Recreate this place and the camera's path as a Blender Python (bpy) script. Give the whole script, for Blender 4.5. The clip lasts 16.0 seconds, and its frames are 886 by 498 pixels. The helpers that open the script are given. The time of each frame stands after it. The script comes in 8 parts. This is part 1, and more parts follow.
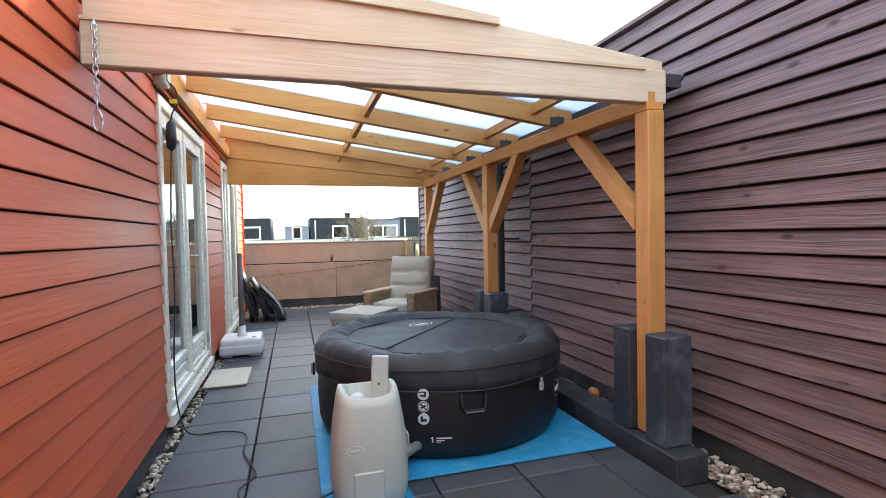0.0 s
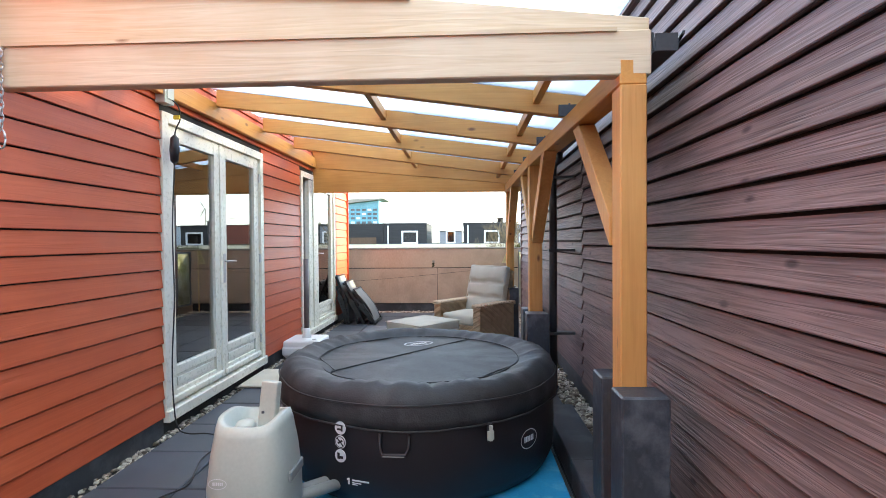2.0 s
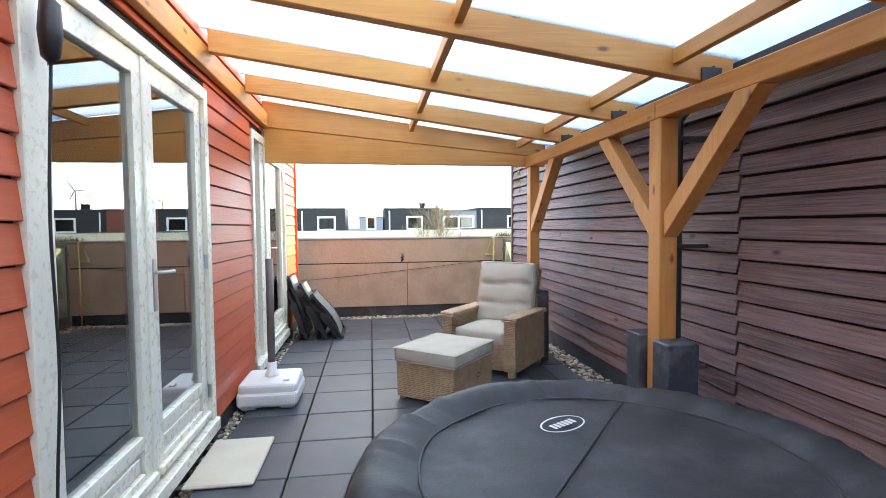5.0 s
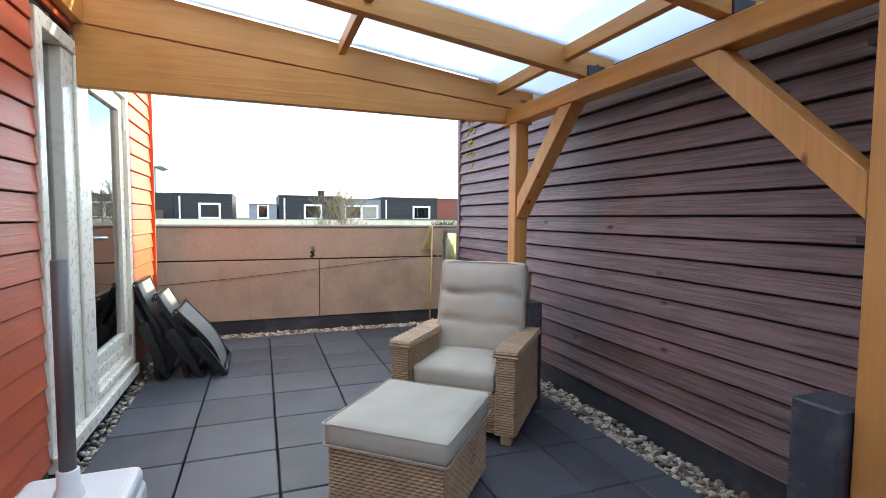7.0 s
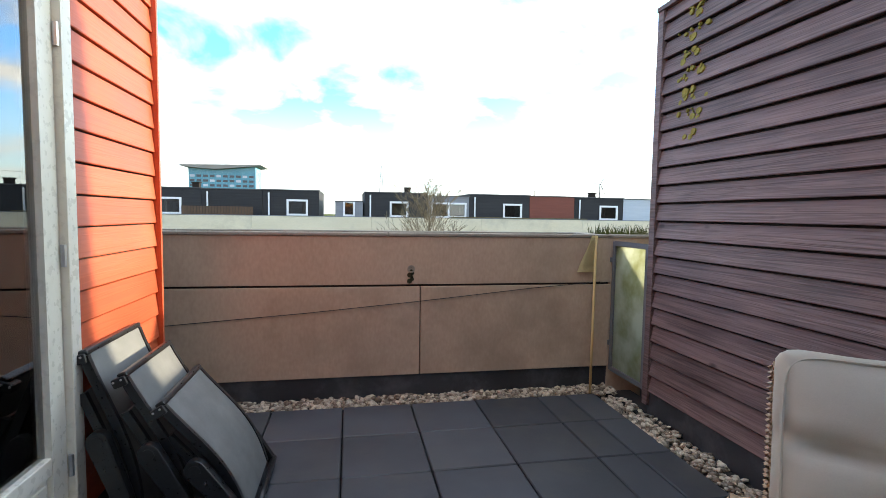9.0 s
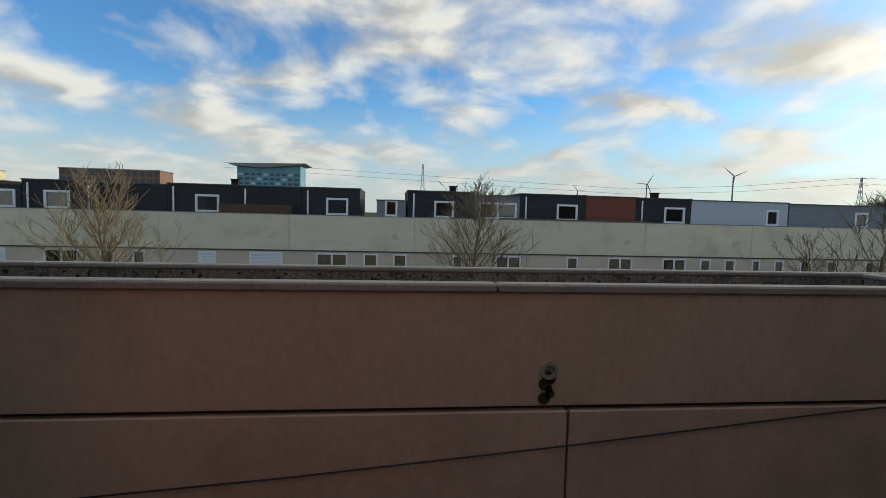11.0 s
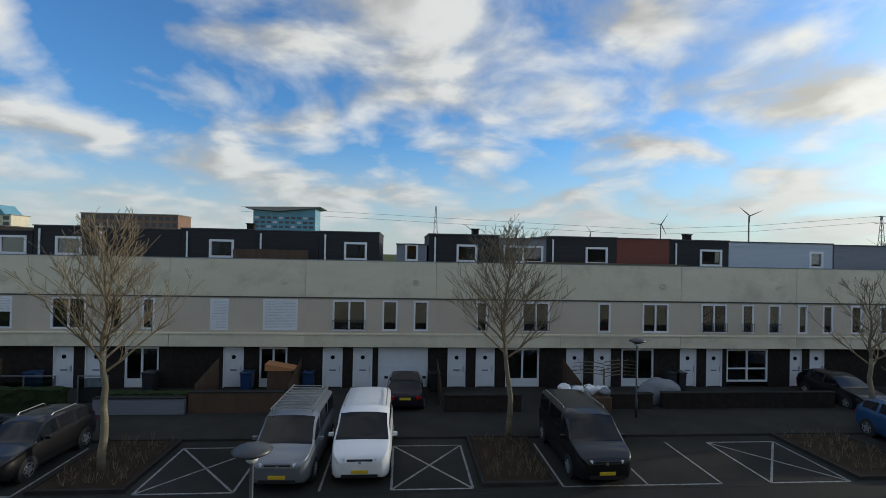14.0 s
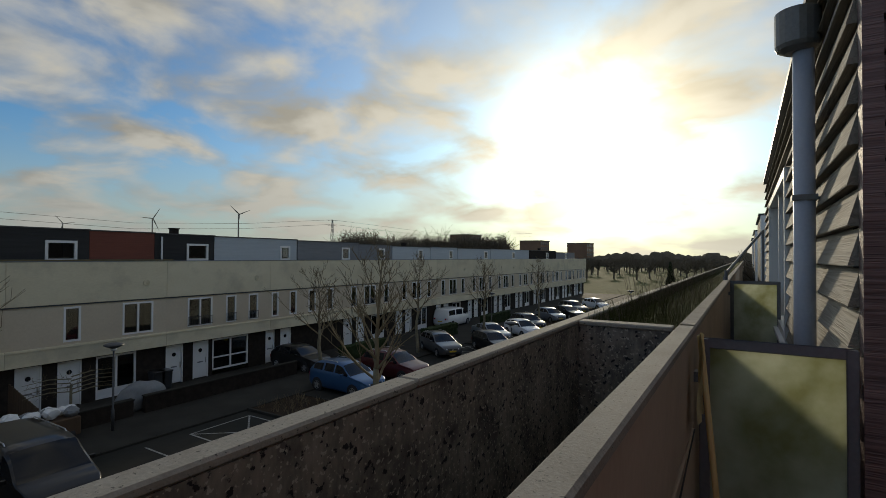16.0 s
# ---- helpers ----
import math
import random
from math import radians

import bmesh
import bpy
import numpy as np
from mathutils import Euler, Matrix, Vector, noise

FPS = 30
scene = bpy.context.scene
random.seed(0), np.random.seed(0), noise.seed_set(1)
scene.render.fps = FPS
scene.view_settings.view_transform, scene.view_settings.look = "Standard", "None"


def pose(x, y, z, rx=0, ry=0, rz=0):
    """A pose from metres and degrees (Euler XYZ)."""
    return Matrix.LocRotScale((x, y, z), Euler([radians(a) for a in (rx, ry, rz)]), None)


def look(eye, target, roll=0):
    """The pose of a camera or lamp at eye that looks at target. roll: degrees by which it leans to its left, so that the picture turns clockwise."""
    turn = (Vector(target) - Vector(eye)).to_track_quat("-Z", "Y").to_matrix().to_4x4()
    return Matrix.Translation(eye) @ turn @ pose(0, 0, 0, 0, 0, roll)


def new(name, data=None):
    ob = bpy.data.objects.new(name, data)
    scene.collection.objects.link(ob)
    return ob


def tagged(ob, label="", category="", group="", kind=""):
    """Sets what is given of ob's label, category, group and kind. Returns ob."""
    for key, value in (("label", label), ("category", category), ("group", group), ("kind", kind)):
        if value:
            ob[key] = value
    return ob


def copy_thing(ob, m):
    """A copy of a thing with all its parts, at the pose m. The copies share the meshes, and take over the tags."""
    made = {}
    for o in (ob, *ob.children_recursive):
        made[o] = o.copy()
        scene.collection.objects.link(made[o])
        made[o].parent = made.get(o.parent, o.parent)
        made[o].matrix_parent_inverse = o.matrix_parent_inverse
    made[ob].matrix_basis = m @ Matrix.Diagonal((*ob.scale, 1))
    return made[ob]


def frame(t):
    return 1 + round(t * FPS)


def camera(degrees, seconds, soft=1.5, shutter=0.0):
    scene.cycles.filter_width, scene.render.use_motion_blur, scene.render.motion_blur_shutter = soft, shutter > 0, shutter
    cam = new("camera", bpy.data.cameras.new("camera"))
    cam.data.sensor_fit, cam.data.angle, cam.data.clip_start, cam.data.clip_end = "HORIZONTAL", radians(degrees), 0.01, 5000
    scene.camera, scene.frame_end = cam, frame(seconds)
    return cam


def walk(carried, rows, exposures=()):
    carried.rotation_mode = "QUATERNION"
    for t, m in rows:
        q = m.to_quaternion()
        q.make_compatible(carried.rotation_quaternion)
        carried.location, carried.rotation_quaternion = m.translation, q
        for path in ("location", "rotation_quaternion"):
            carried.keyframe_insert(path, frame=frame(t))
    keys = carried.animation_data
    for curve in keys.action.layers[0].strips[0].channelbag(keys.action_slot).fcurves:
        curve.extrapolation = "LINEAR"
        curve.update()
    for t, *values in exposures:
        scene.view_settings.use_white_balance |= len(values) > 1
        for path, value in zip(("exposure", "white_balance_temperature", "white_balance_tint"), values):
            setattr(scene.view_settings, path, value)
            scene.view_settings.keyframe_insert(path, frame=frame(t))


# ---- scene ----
cam = camera(83.5, 16.0, soft=0.75)
EXPOSURES = [(0, 2.6, 7350, 4), (1.5, 2.8, 7400, 4), (2.0, 2.75, 7400, 4), (2.5, 2.3, 7450, 4), (3, 2.2, 7450, 4), (3.5, 2.3, 7450, 4), (4.5, 2.95, 7550, 4), (4.7, 2.95, 7550, 4), (7, 2.5, 7450, 5), (8.5, 2.25, 7300, 6), (9.2, 1.4, 7250, 6), (11.5, -0.4, 6950, 7), (12, -0.55, 6650, 7), (12.5, -0.55, 6450, 7), (13, -0.45, 6400, 7), (13.5, -0.35, 6450, 7), (14, -0.3, 6650, 7), (14.5, -0.45, 6800, 7), (15, -0.75, 7050, 7), (16, -0.95, 7500, 7)]
PATH = [
    (0, (0.886, -0.236, 1.377), (1.462, 1.679, 1.318), -1.2),
    (0.5, (1.141, -0.148, 1.359), (1.706, 1.77, 1.3), -1.4),
    (1, (1.562, -0.01, 1.335), (1.97, 1.947, 1.279), -1.3),
    (1.5, (1.934, 0.08, 1.361), (2.103, 2.073, 1.314), -0.7),
    (2, (2.251, 0.028, 1.409), (2.162, 2.026, 1.377), -0.4),
    (2.5, (2.344, -0.086, 1.45), (1.935, 1.871, 1.424), -0.1),
    (3, (2.279, -0.007, 1.448), (1.755, 1.923, 1.412), -0.2),
    (3.5, (1.949, 0.359, 1.44), (1.493, 2.306, 1.382), -0.8),
    (4, (1.715, 0.842, 1.427), (1.457, 2.824, 1.353), -1.6),
    (4.5, (1.398, 1.383, 1.454), (1.448, 3.381, 1.37), -1.5),
    (4.7, (1.298, 1.575, 1.46), (1.484, 3.564, 1.373), -0.9),
    (5.5, (0.86, 2.3, 1.445), (1.2, 4.27, 1.345), -0.5),
    (6.2, (0.83, 2.97, 1.405), (1.38, 4.89, 1.29), 0.1),
    (7, (1.030, 3.743, 1.380), (1.716, 5.617, 1.255), 0.4),
    (7.5, (1.048, 4.332, 1.387), (1.656, 6.233, 1.258), 0.8),
    (8, (1.1, 4.904, 1.387), (1.64, 6.825, 1.254), 0.9),
    (8.5, (1.097, 5.519, 1.415), (1.563, 7.459, 1.276), 0.9),
    (9, (1.139, 6.143, 1.424), (1.512, 8.103, 1.286), 0.9),
    (9.2, (1.12, 6.411, 1.453), (1.486, 8.371, 1.299), 1.1),
    (11.5, (1.076, 8.932, 1.5), (1.128, 10.926, 1.356), 1.8),
    (12, (0.953, 9.399, 1.50), (0.718, 11.38, 1.362), 1.8),
    (12.5, (0.82, 9.649, 1.503), (0.47, 11.617, 1.427), 1.9),
    (13, (0.679, 9.92, 1.54), (0.314, 11.886, 1.522), 1.8),
    (13.2, (0.656, 9.92, 1.62), (0.326, 11.892, 1.617), 1.6),
    (13.5, (0.613, 9.92, 1.625), (0.423, 11.911, 1.631), 1.3),
    (14, (0.669, 9.92, 1.64), (0.829, 11.913, 1.661), 1.1),
    (14.5, (0.832, 9.925, 1.73), (1.442, 11.829, 1.761), 0.9),
    (15, (0.941, 9.925, 1.82), (2.032, 11.601, 1.851), 0.7),
    (15.5, (1.042, 9.92, 1.64), (2.466, 11.324, 1.671), 0.5),
    (16, (1.033, 9.772, 1.554), (2.74, 10.814, 1.583), 0.3),
]
walk(cam, [(t, look(eye, target, roll)) for t, eye, target, roll in PATH], EXPOSURES)

# ---- world, sun and exposure ----
SUN_AZ = radians(14.0)
SUN_EL = radians(11.5)
SUN_DIR = Vector((math.cos(SUN_EL) * math.cos(SUN_AZ), math.cos(SUN_EL) * math.sin(SUN_AZ), math.sin(SUN_EL)))


def make_world():
    w = bpy.data.worlds.new("sky")
    scene.world = w
    w.use_nodes = True
    nt = w.node_tree
    nt.nodes.clear()
    N, L = nt.nodes.new, nt.links.new
    out, bg = N("ShaderNodeOutputWorld"), N("ShaderNodeBackground")
    sky = N("ShaderNodeTexSky")
    sky.sky_type = "NISHITA"
    sky.sun_disc = False
    sky.sun_elevation = SUN_EL
    sky.sun_rotation = radians(90) - SUN_AZ
    sky.air_density, sky.dust_density, sky.ozone_density = 1.0, 0.6, 1.5
    bg.inputs["Strength"].default_value = 0.15
    tc = N("ShaderNodeTexCoord")
    sep = N("ShaderNodeSeparateXYZ")
    L(tc.outputs["Generated"], sep.inputs[0])
    # cloud layer seen in perspective: x, y divided by the height above the horizon
    up = N("ShaderNodeMath"); up.operation = "MAXIMUM"; up.inputs[1].default_value = 0.0
    L(sep.outputs["Z"], up.inputs[0])
    add = N("ShaderNodeMath"); add.operation = "ADD"; add.inputs[1].default_value = 0.30
    L(up.outputs[0], add.inputs[0])
    dv = N("ShaderNodeVectorMath"); dv.operation = "DIVIDE"
    comb = N("ShaderNodeCombineXYZ")
    for i in range(3):
        L(add.outputs[0], comb.inputs[i])
    L(tc.outputs["Generated"], dv.inputs[0])
    L(comb.outputs[0], dv.inputs[1])
    n1 = N("ShaderNodeTexNoise")
    n1.inputs["Scale"].default_value, n1.inputs["Detail"].default_value, n1.inputs["Roughness"].default_value = 2.7, 8.0, 0.50
    n1.inputs["Distortion"].default_value = 0.25
    L(dv.outputs[0], n1.inputs["Vector"])
    ramp = N("ShaderNodeValToRGB")
    ramp.color_ramp.elements[0].position, ramp.color_ramp.elements[1].position = 0.415, 0.61
    L(n1.outputs["Fac"], ramp.inputs[0])
    # clouds are lit on the side that faces the sun: density compared with that a little nearer to it
    near = N("ShaderNodeVectorMath"); near.operation = "ADD"
    near.inputs[1].default_value = (0.11 * math.cos(SUN_AZ), 0.11 * math.sin(SUN_AZ), 0.03)
    L(dv.outputs[0], near.inputs[0])
    n2 = N("ShaderNodeTexNoise")
    n2.inputs["Scale"].default_value, n2.inputs["Detail"].default_value, n2.inputs["Roughness"].default_value = 2.7, 4.0, 0.50
    n2.inputs["Distortion"].default_value = 0.25
    L(near.outputs[0], n2.inputs["Vector"])
    diff = N("ShaderNodeMath"); diff.operation = "SUBTRACT"
    L(n1.outputs["Fac"], diff.inputs[0]); L(n2.outputs["Fac"], diff.inputs[1])
    shade = N("ShaderNodeMapRange"); shade.interpolation_type = "SMOOTHSTEP"
    shade.inputs["From Min"].default_value, shade.inputs["From Max"].default_value = -0.13, 0.13
    shade.inputs["To Min"].default_value, shade.inputs["To Max"].default_value = 3.5, 6.2
    L(diff.outputs[0], shade.inputs["Value"])
    # brightness of thin cloud round the sun
    dot = N("ShaderNodeVectorMath"); dot.operation = "DOT_PRODUCT"; dot.inputs[1].default_value = SUN_DIR
    L(tc.outputs["Generated"], dot.inputs[0])
    dm = N("ShaderNodeMath"); dm.operation = "MAXIMUM"; dm.inputs[1].default_value = 0.0
    L(dot.outputs["Value"], dm.inputs[0])
    p1 = N("ShaderNodeMath"); p1.operation = "POWER"; p1.inputs[1].default_value = 110.0
    L(dm.outputs[0], p1.inputs[0])
    p2 = N("ShaderNodeMath"); p2.operation = "POWER"; p2.inputs[1].default_value = 8.0
    L(dm.outputs[0], p2.inputs[0])
    g1 = N("ShaderNodeMath"); g1.operation = "MULTIPLY"; g1.inputs[1].default_value = 22.0
    L(p1.outputs[0], g1.inputs[0])
    g2 = N("ShaderNodeMath"); g2.operation = "MULTIPLY_ADD"; g2.inputs[1].default_value = 5.0
    L(p2.outputs[0], g2.inputs[0]); L(g1.outputs[0], g2.inputs[2])
    ccol = N("ShaderNodeVectorMath"); ccol.operation = "SCALE"; ccol.inputs[0].default_value = (0.95, 0.98, 1.01)
    L(shade.outputs[0], ccol.inputs["Scale"])
    sk = N("ShaderNodeVectorMath"); sk.operation = "MULTIPLY"; sk.inputs[1].default_value = (0.56, 1.08, 1.74)
    L(sky.outputs[0], sk.inputs[0])
    mix = N("ShaderNodeMix"); mix.data_type = "RGBA"
    L(ramp.outputs[0], mix.inputs["Factor"])
    L(sk.outputs[0], mix.inputs["A"])
    L(ccol.outputs[0], mix.inputs["B"])
    hz = N("ShaderNodeMapRange"); hz.interpolation_type = "SMOOTHSTEP"
    hz.inputs["From Min"].default_value, hz.inputs["From Max"].default_value = -0.02, 0.24
    hz.inputs["To Min"].default_value, hz.inputs["To Max"].default_value = 0.85, 0.0
    L(sep.outputs["Z"], hz.inputs["Value"])
    haze = N("ShaderNodeMix"); haze.data_type = "RGBA"; haze.inputs["B"].default_value = (4.3, 4.7, 5.0, 1)
    L(hz.outputs[0], haze.inputs["Factor"]); L(mix.outputs["Result"], haze.inputs["A"])
    glow = N("ShaderNodeVectorMath"); glow.operation = "SCALE"; glow.inputs[0].default_value = (1.0, 0.90, 0.66)
    L(g2.outputs[0], glow.inputs["Scale"])
    total = N("ShaderNodeVectorMath"); total.operation = "ADD"
    L(haze.outputs["Result"], total.inputs[0]); L(glow.outputs[0], total.inputs[1])
    L(total.outputs[0], bg.inputs["Color"])
    L(bg.outputs[0], out.inputs[0])


make_world()
sun_data = bpy.data.lights.new("sun", "SUN")
sun_data.energy, sun_data.angle, sun_data.color = 2.5, radians(1.6), (1.0, 0.90, 0.76)
sun = new("sun", sun_data)
sun.matrix_basis = look(SUN_DIR * 200, (0, 0, 0))


# ---- materials ----
def tree_of(name):
    m = bpy.data.materials.new(name)
    m.use_nodes = True
    nt = m.node_tree
    return m, nt, nt.nodes["Principled BSDF"]


def surface(name, dark, light, rough=0.6, scale=(1, 1, 1), coarse=2.0, fine=60.0, bump=0.15, metal=0.0, island=0.12, spec=0.5,
            stain=None, stain_amount=0.5, stain_scale=1.2, dist=0.004, rough_var=0.15, pits=None, spots=None, pieces=False):
    """Two scales of variation, random tone for each object, optional stains with a shape of their own."""
    m, nt, b = tree_of(name)
    N, L = nt.nodes.new, nt.links.new
    tc, info = N("ShaderNodeTexCoord"), N("ShaderNodeObjectInfo")
    off = N("ShaderNodeMath"); off.operation = "MULTIPLY"; off.inputs[1].default_value = 37.0
    L(info.outputs["Random"], off.inputs[0])
    ad = N("ShaderNodeVectorMath"); ad.operation = "ADD"
    L(tc.outputs["Object"], ad.inputs[0]); L(off.outputs[0], ad.inputs[1])
    mp = N("ShaderNodeMapping"); mp.inputs["Scale"].default_value = scale
    L(ad.outputs[0], mp.inputs["Vector"])
    a, c = N("ShaderNodeTexNoise"), N("ShaderNodeTexNoise")
    a.inputs["Scale"].default_value, a.inputs["Detail"].default_value = coarse, 5.0
    c.inputs["Scale"].default_value, c.inputs["Detail"].default_value = fine, 4.0
    for n in (a, c):
        L(mp.outputs[0], n.inputs["Vector"])
    mixf = N("ShaderNodeMath"); mixf.operation = "MULTIPLY_ADD"; mixf.inputs[1].default_value = 0.45
    half = N("ShaderNodeMath"); half.operation = "MULTIPLY"; half.inputs[1].default_value = 0.55
    L(a.outputs["Fac"], half.inputs[0]); L(c.outputs["Fac"], mixf.inputs[0]); L(half.outputs[0], mixf.inputs[2])
    rnd = N("ShaderNodeMath"); rnd.operation = "MULTIPLY_ADD"; rnd.inputs[1].default_value = island; rnd.inputs[2].default_value = -island / 2
    L(N("ShaderNodeNewGeometry").outputs["Random Per Island"] if pieces else info.outputs["Random"], rnd.inputs[0])
    sm = N("ShaderNodeMath"); sm.operation = "ADD"
    L(mixf.outputs[0], sm.inputs[0]); L(rnd.outputs[0], sm.inputs[1])
    rg = N("ShaderNodeMapRange"); rg.inputs["From Min"].default_value, rg.inputs["From Max"].default_value = 0.3, 0.7
    L(sm.outputs[0], rg.inputs["Value"])
    mx = N("ShaderNodeMix"); mx.data_type = "RGBA"
    mx.inputs["A"].default_value, mx.inputs["B"].default_value = (*dark, 1), (*light, 1)
    L(rg.outputs[0], mx.inputs["Factor"])
    colour = mx.outputs["Result"]
    if stain:
        s = N("ShaderNodeTexNoise"); s.inputs["Scale"].default_value, s.inputs["Detail"].default_value = stain_scale, 8.0
        s.inputs["Roughness"].default_value = 0.65
        L(ad.outputs[0], s.inputs["Vector"])
        sr = N("ShaderNodeMapRange"); sr.inputs["From Min"].default_value, sr.inputs["From Max"].default_value = 0.5, 0.68
        sr.inputs["To Max"].default_value = stain_amount
        L(s.outputs["Fac"], sr.inputs["Value"])
        m2 = N("ShaderNodeMix"); m2.data_type = "RGBA"; m2.inputs["B"].default_value = (*stain, 1)
        L(sr.outputs[0], m2.inputs["Factor"]); L(colour, m2.inputs["A"])
        colour = m2.outputs["Result"]
    if spots:
        v = N("ShaderNodeTexNoise"); v.inputs["Scale"].default_value, v.inputs["Detail"].default_value = spots[1], 3.0
        L(ad.outputs[0], v.inputs["Vector"])
        vr = N("ShaderNodeMapRange"); vr.inputs["From Min"].default_value, vr.inputs["From Max"].default_value = spots[2], spots[2] + 0.05
        L(v.outputs["Fac"], vr.inputs["Value"])
        m3 = N("ShaderNodeMix"); m3.data_type = "RGBA"; m3.inputs["B"].default_value = (*spots[0], 1)
        L(vr.outputs[0], m3.inputs["Factor"]); L(colour, m3.inputs["A"])
        colour = m3.outputs["Result"]
    if pits:
        v = N("ShaderNodeTexNoise"); v.inputs["Scale"].default_value, v.inputs["Detail"].default_value = pits[1], 5.0
        L(ad.outputs[0], v.inputs["Vector"])
        vr = N("ShaderNodeMapRange"); vr.inputs["From Min"].default_value, vr.inputs["From Max"].default_value = pits[2], pits[2] + 0.04
        L(v.outputs["Fac"], vr.inputs["Value"])
        m4 = N("ShaderNodeMix"); m4.data_type = "RGBA"; m4.inputs["B"].default_value = (*pits[0], 1)
        L(vr.outputs[0], m4.inputs["Factor"]); L(colour, m4.inputs["A"])
        colour = m4.outputs["Result"]
    L(colour, b.inputs["Base Color"])
    rr = N("ShaderNodeMapRange"); rr.inputs["To Min"].default_value, rr.inputs["To Max"].default_value = max(0.02, rough - rough_var), min(1, rough + rough_var)
    L(c.outputs["Fac"], rr.inputs["Value"]); L(rr.outputs[0], b.inputs["Roughness"])
    b.inputs["Metallic"].default_value = metal
    b.inputs["Specular IOR Level"].default_value = spec
    if bump:
        bp = N("ShaderNodeBump"); bp.inputs["Strength"].default_value, bp.inputs["Distance"].default_value = bump, dist
        L(mixf.outputs[0], bp.inputs["Height"]); L(bp.outputs[0], b.inputs["Normal"])
    return m


def wood(name, dark, light, axis, rough=0.6, knots=None, grain=1.0, bump=0.35, streak=0.22, streaks=0.0):
    """Grain drawn out along one axis by warped bands, with knots."""
    m, nt, b = tree_of(name)
    N, L = nt.nodes.new, nt.links.new
    tc, info = N("ShaderNodeTexCoord"), N("ShaderNodeObjectInfo")
    off = N("ShaderNodeMath"); off.operation = "MULTIPLY"; off.inputs[1].default_value = 53.0
    L(info.outputs["Random"], off.inputs[0])
    ad = N("ShaderNodeVectorMath"); ad.operation = "ADD"
    L(tc.outputs["Object"], ad.inputs[0]); L(off.outputs[0], ad.inputs[1])
    long, cross = 0.9, 14.0 * grain
    mp = N("ShaderNodeMapping"); mp.inputs["Scale"].default_value = [long if i == axis else cross for i in range(3)]
    L(ad.outputs[0], mp.inputs["Vector"])
    n = N("ShaderNodeTexNoise"); n.inputs["Scale"].default_value, n.inputs["Detail"].default_value = 1.0, 3.0
    n.inputs["Distortion"].default_value = 0.6
    L(mp.outputs[0], n.inputs["Vector"])
    band = N("ShaderNodeMath"); band.operation = "MULTIPLY"; band.inputs[1].default_value = 26.0
    L(n.outputs["Fac"], band.inputs[0])
    sn = N("ShaderNodeMath"); sn.operation = "SINE"
    L(band.outputs[0], sn.inputs[0])
    f = N("ShaderNodeMapRange"); f.inputs["From Min"].default_value, f.inputs["From Max"].default_value = -1.0, 1.0
    L(sn.outputs[0], f.inputs["Value"])
    big = N("ShaderNodeTexNoise"); big.inputs["Scale"].default_value, big.inputs["Detail"].default_value = 1.7, 4.0
    L(ad.outputs[0], big.inputs["Vector"])
    w1 = N("ShaderNodeMath"); w1.operation = "MULTIPLY"; w1.inputs[1].default_value = streak
    L(f.outputs[0], w1.inputs[0])
    w2 = N("ShaderNodeMath"); w2.operation = "MULTIPLY_ADD"; w2.inputs[1].default_value = 0.75
    L(big.outputs["Fac"], w2.inputs[0]); L(w1.outputs[0], w2.inputs[2])
    rn = N("ShaderNodeMath"); rn.operation = "MULTIPLY_ADD"; rn.inputs[1].default_value = 0.25
    L(info.outputs["Random"], rn.inputs[0]); L(w2.outputs[0], rn.inputs[2])
    fm = N("ShaderNodeMapping"); fm.inputs["Scale"].default_value = [2.5 if i == axis else 95.0 for i in range(3)]
    L(ad.outputs[0], fm.inputs["Vector"])
    fn = N("ShaderNodeTexNoise"); fn.inputs["Scale"].default_value, fn.inputs["Detail"].default_value, fn.inputs["Roughness"].default_value = 1.0, 4.0, 0.65
    L(fm.outputs[0], fn.inputs["Vector"])
    fc_ = N("ShaderNodeMath"); fc_.operation = "SUBTRACT"; fc_.inputs[1].default_value = 0.5
    L(fn.outputs["Fac"], fc_.inputs[0])
    fa = N("ShaderNodeMath"); fa.operation = "MULTIPLY_ADD"; fa.inputs[1].default_value = streaks
    L(fc_.outputs[0], fa.inputs[0]); L(rn.outputs[0], fa.inputs[2])
    fin = N("ShaderNodeMapRange"); fin.inputs["From Min"].default_value, fin.inputs["From Max"].default_value = 0.22, 0.85
    L(fa.outputs[0], fin.inputs["Value"])
    mx = N("ShaderNodeMix"); mx.data_type = "RGBA"
    mx.inputs["A"].default_value, mx.inputs["B"].default_value = (*dark, 1), (*light, 1)
    L(fin.outputs[0], mx.inputs["Factor"])
    colour = mx.outputs["Result"]
    if knots:
        km = N("ShaderNodeMapping"); km.inputs["Scale"].default_value = [2.2 if i == axis else 5.0 for i in range(3)]
        L(ad.outputs[0], km.inputs["Vector"])
        k = N("ShaderNodeTexVoronoi"); k.inputs["Scale"].default_value = 1.0
        L(km.outputs[0], k.inputs["Vector"])
        kr = N("ShaderNodeMapRange"); kr.inputs["From Min"].default_value, kr.inputs["From Max"].default_value = 0.10, 0.04
        L(k.outputs["Distance"], kr.inputs["Value"])
        m2 = N("ShaderNodeMix"); m2.data_type = "RGBA"; m2.inputs["B"].default_value = (*knots, 1)
        L(kr.outputs[0], m2.inputs["Factor"]); L(colour, m2.inputs["A"])
        colour = m2.outputs["Result"]
    L(colour, b.inputs["Base Color"])
    rr = N("ShaderNodeMapRange"); rr.inputs["To Min"].default_value, rr.inputs["To Max"].default_value = rough - 0.1, rough + 0.15
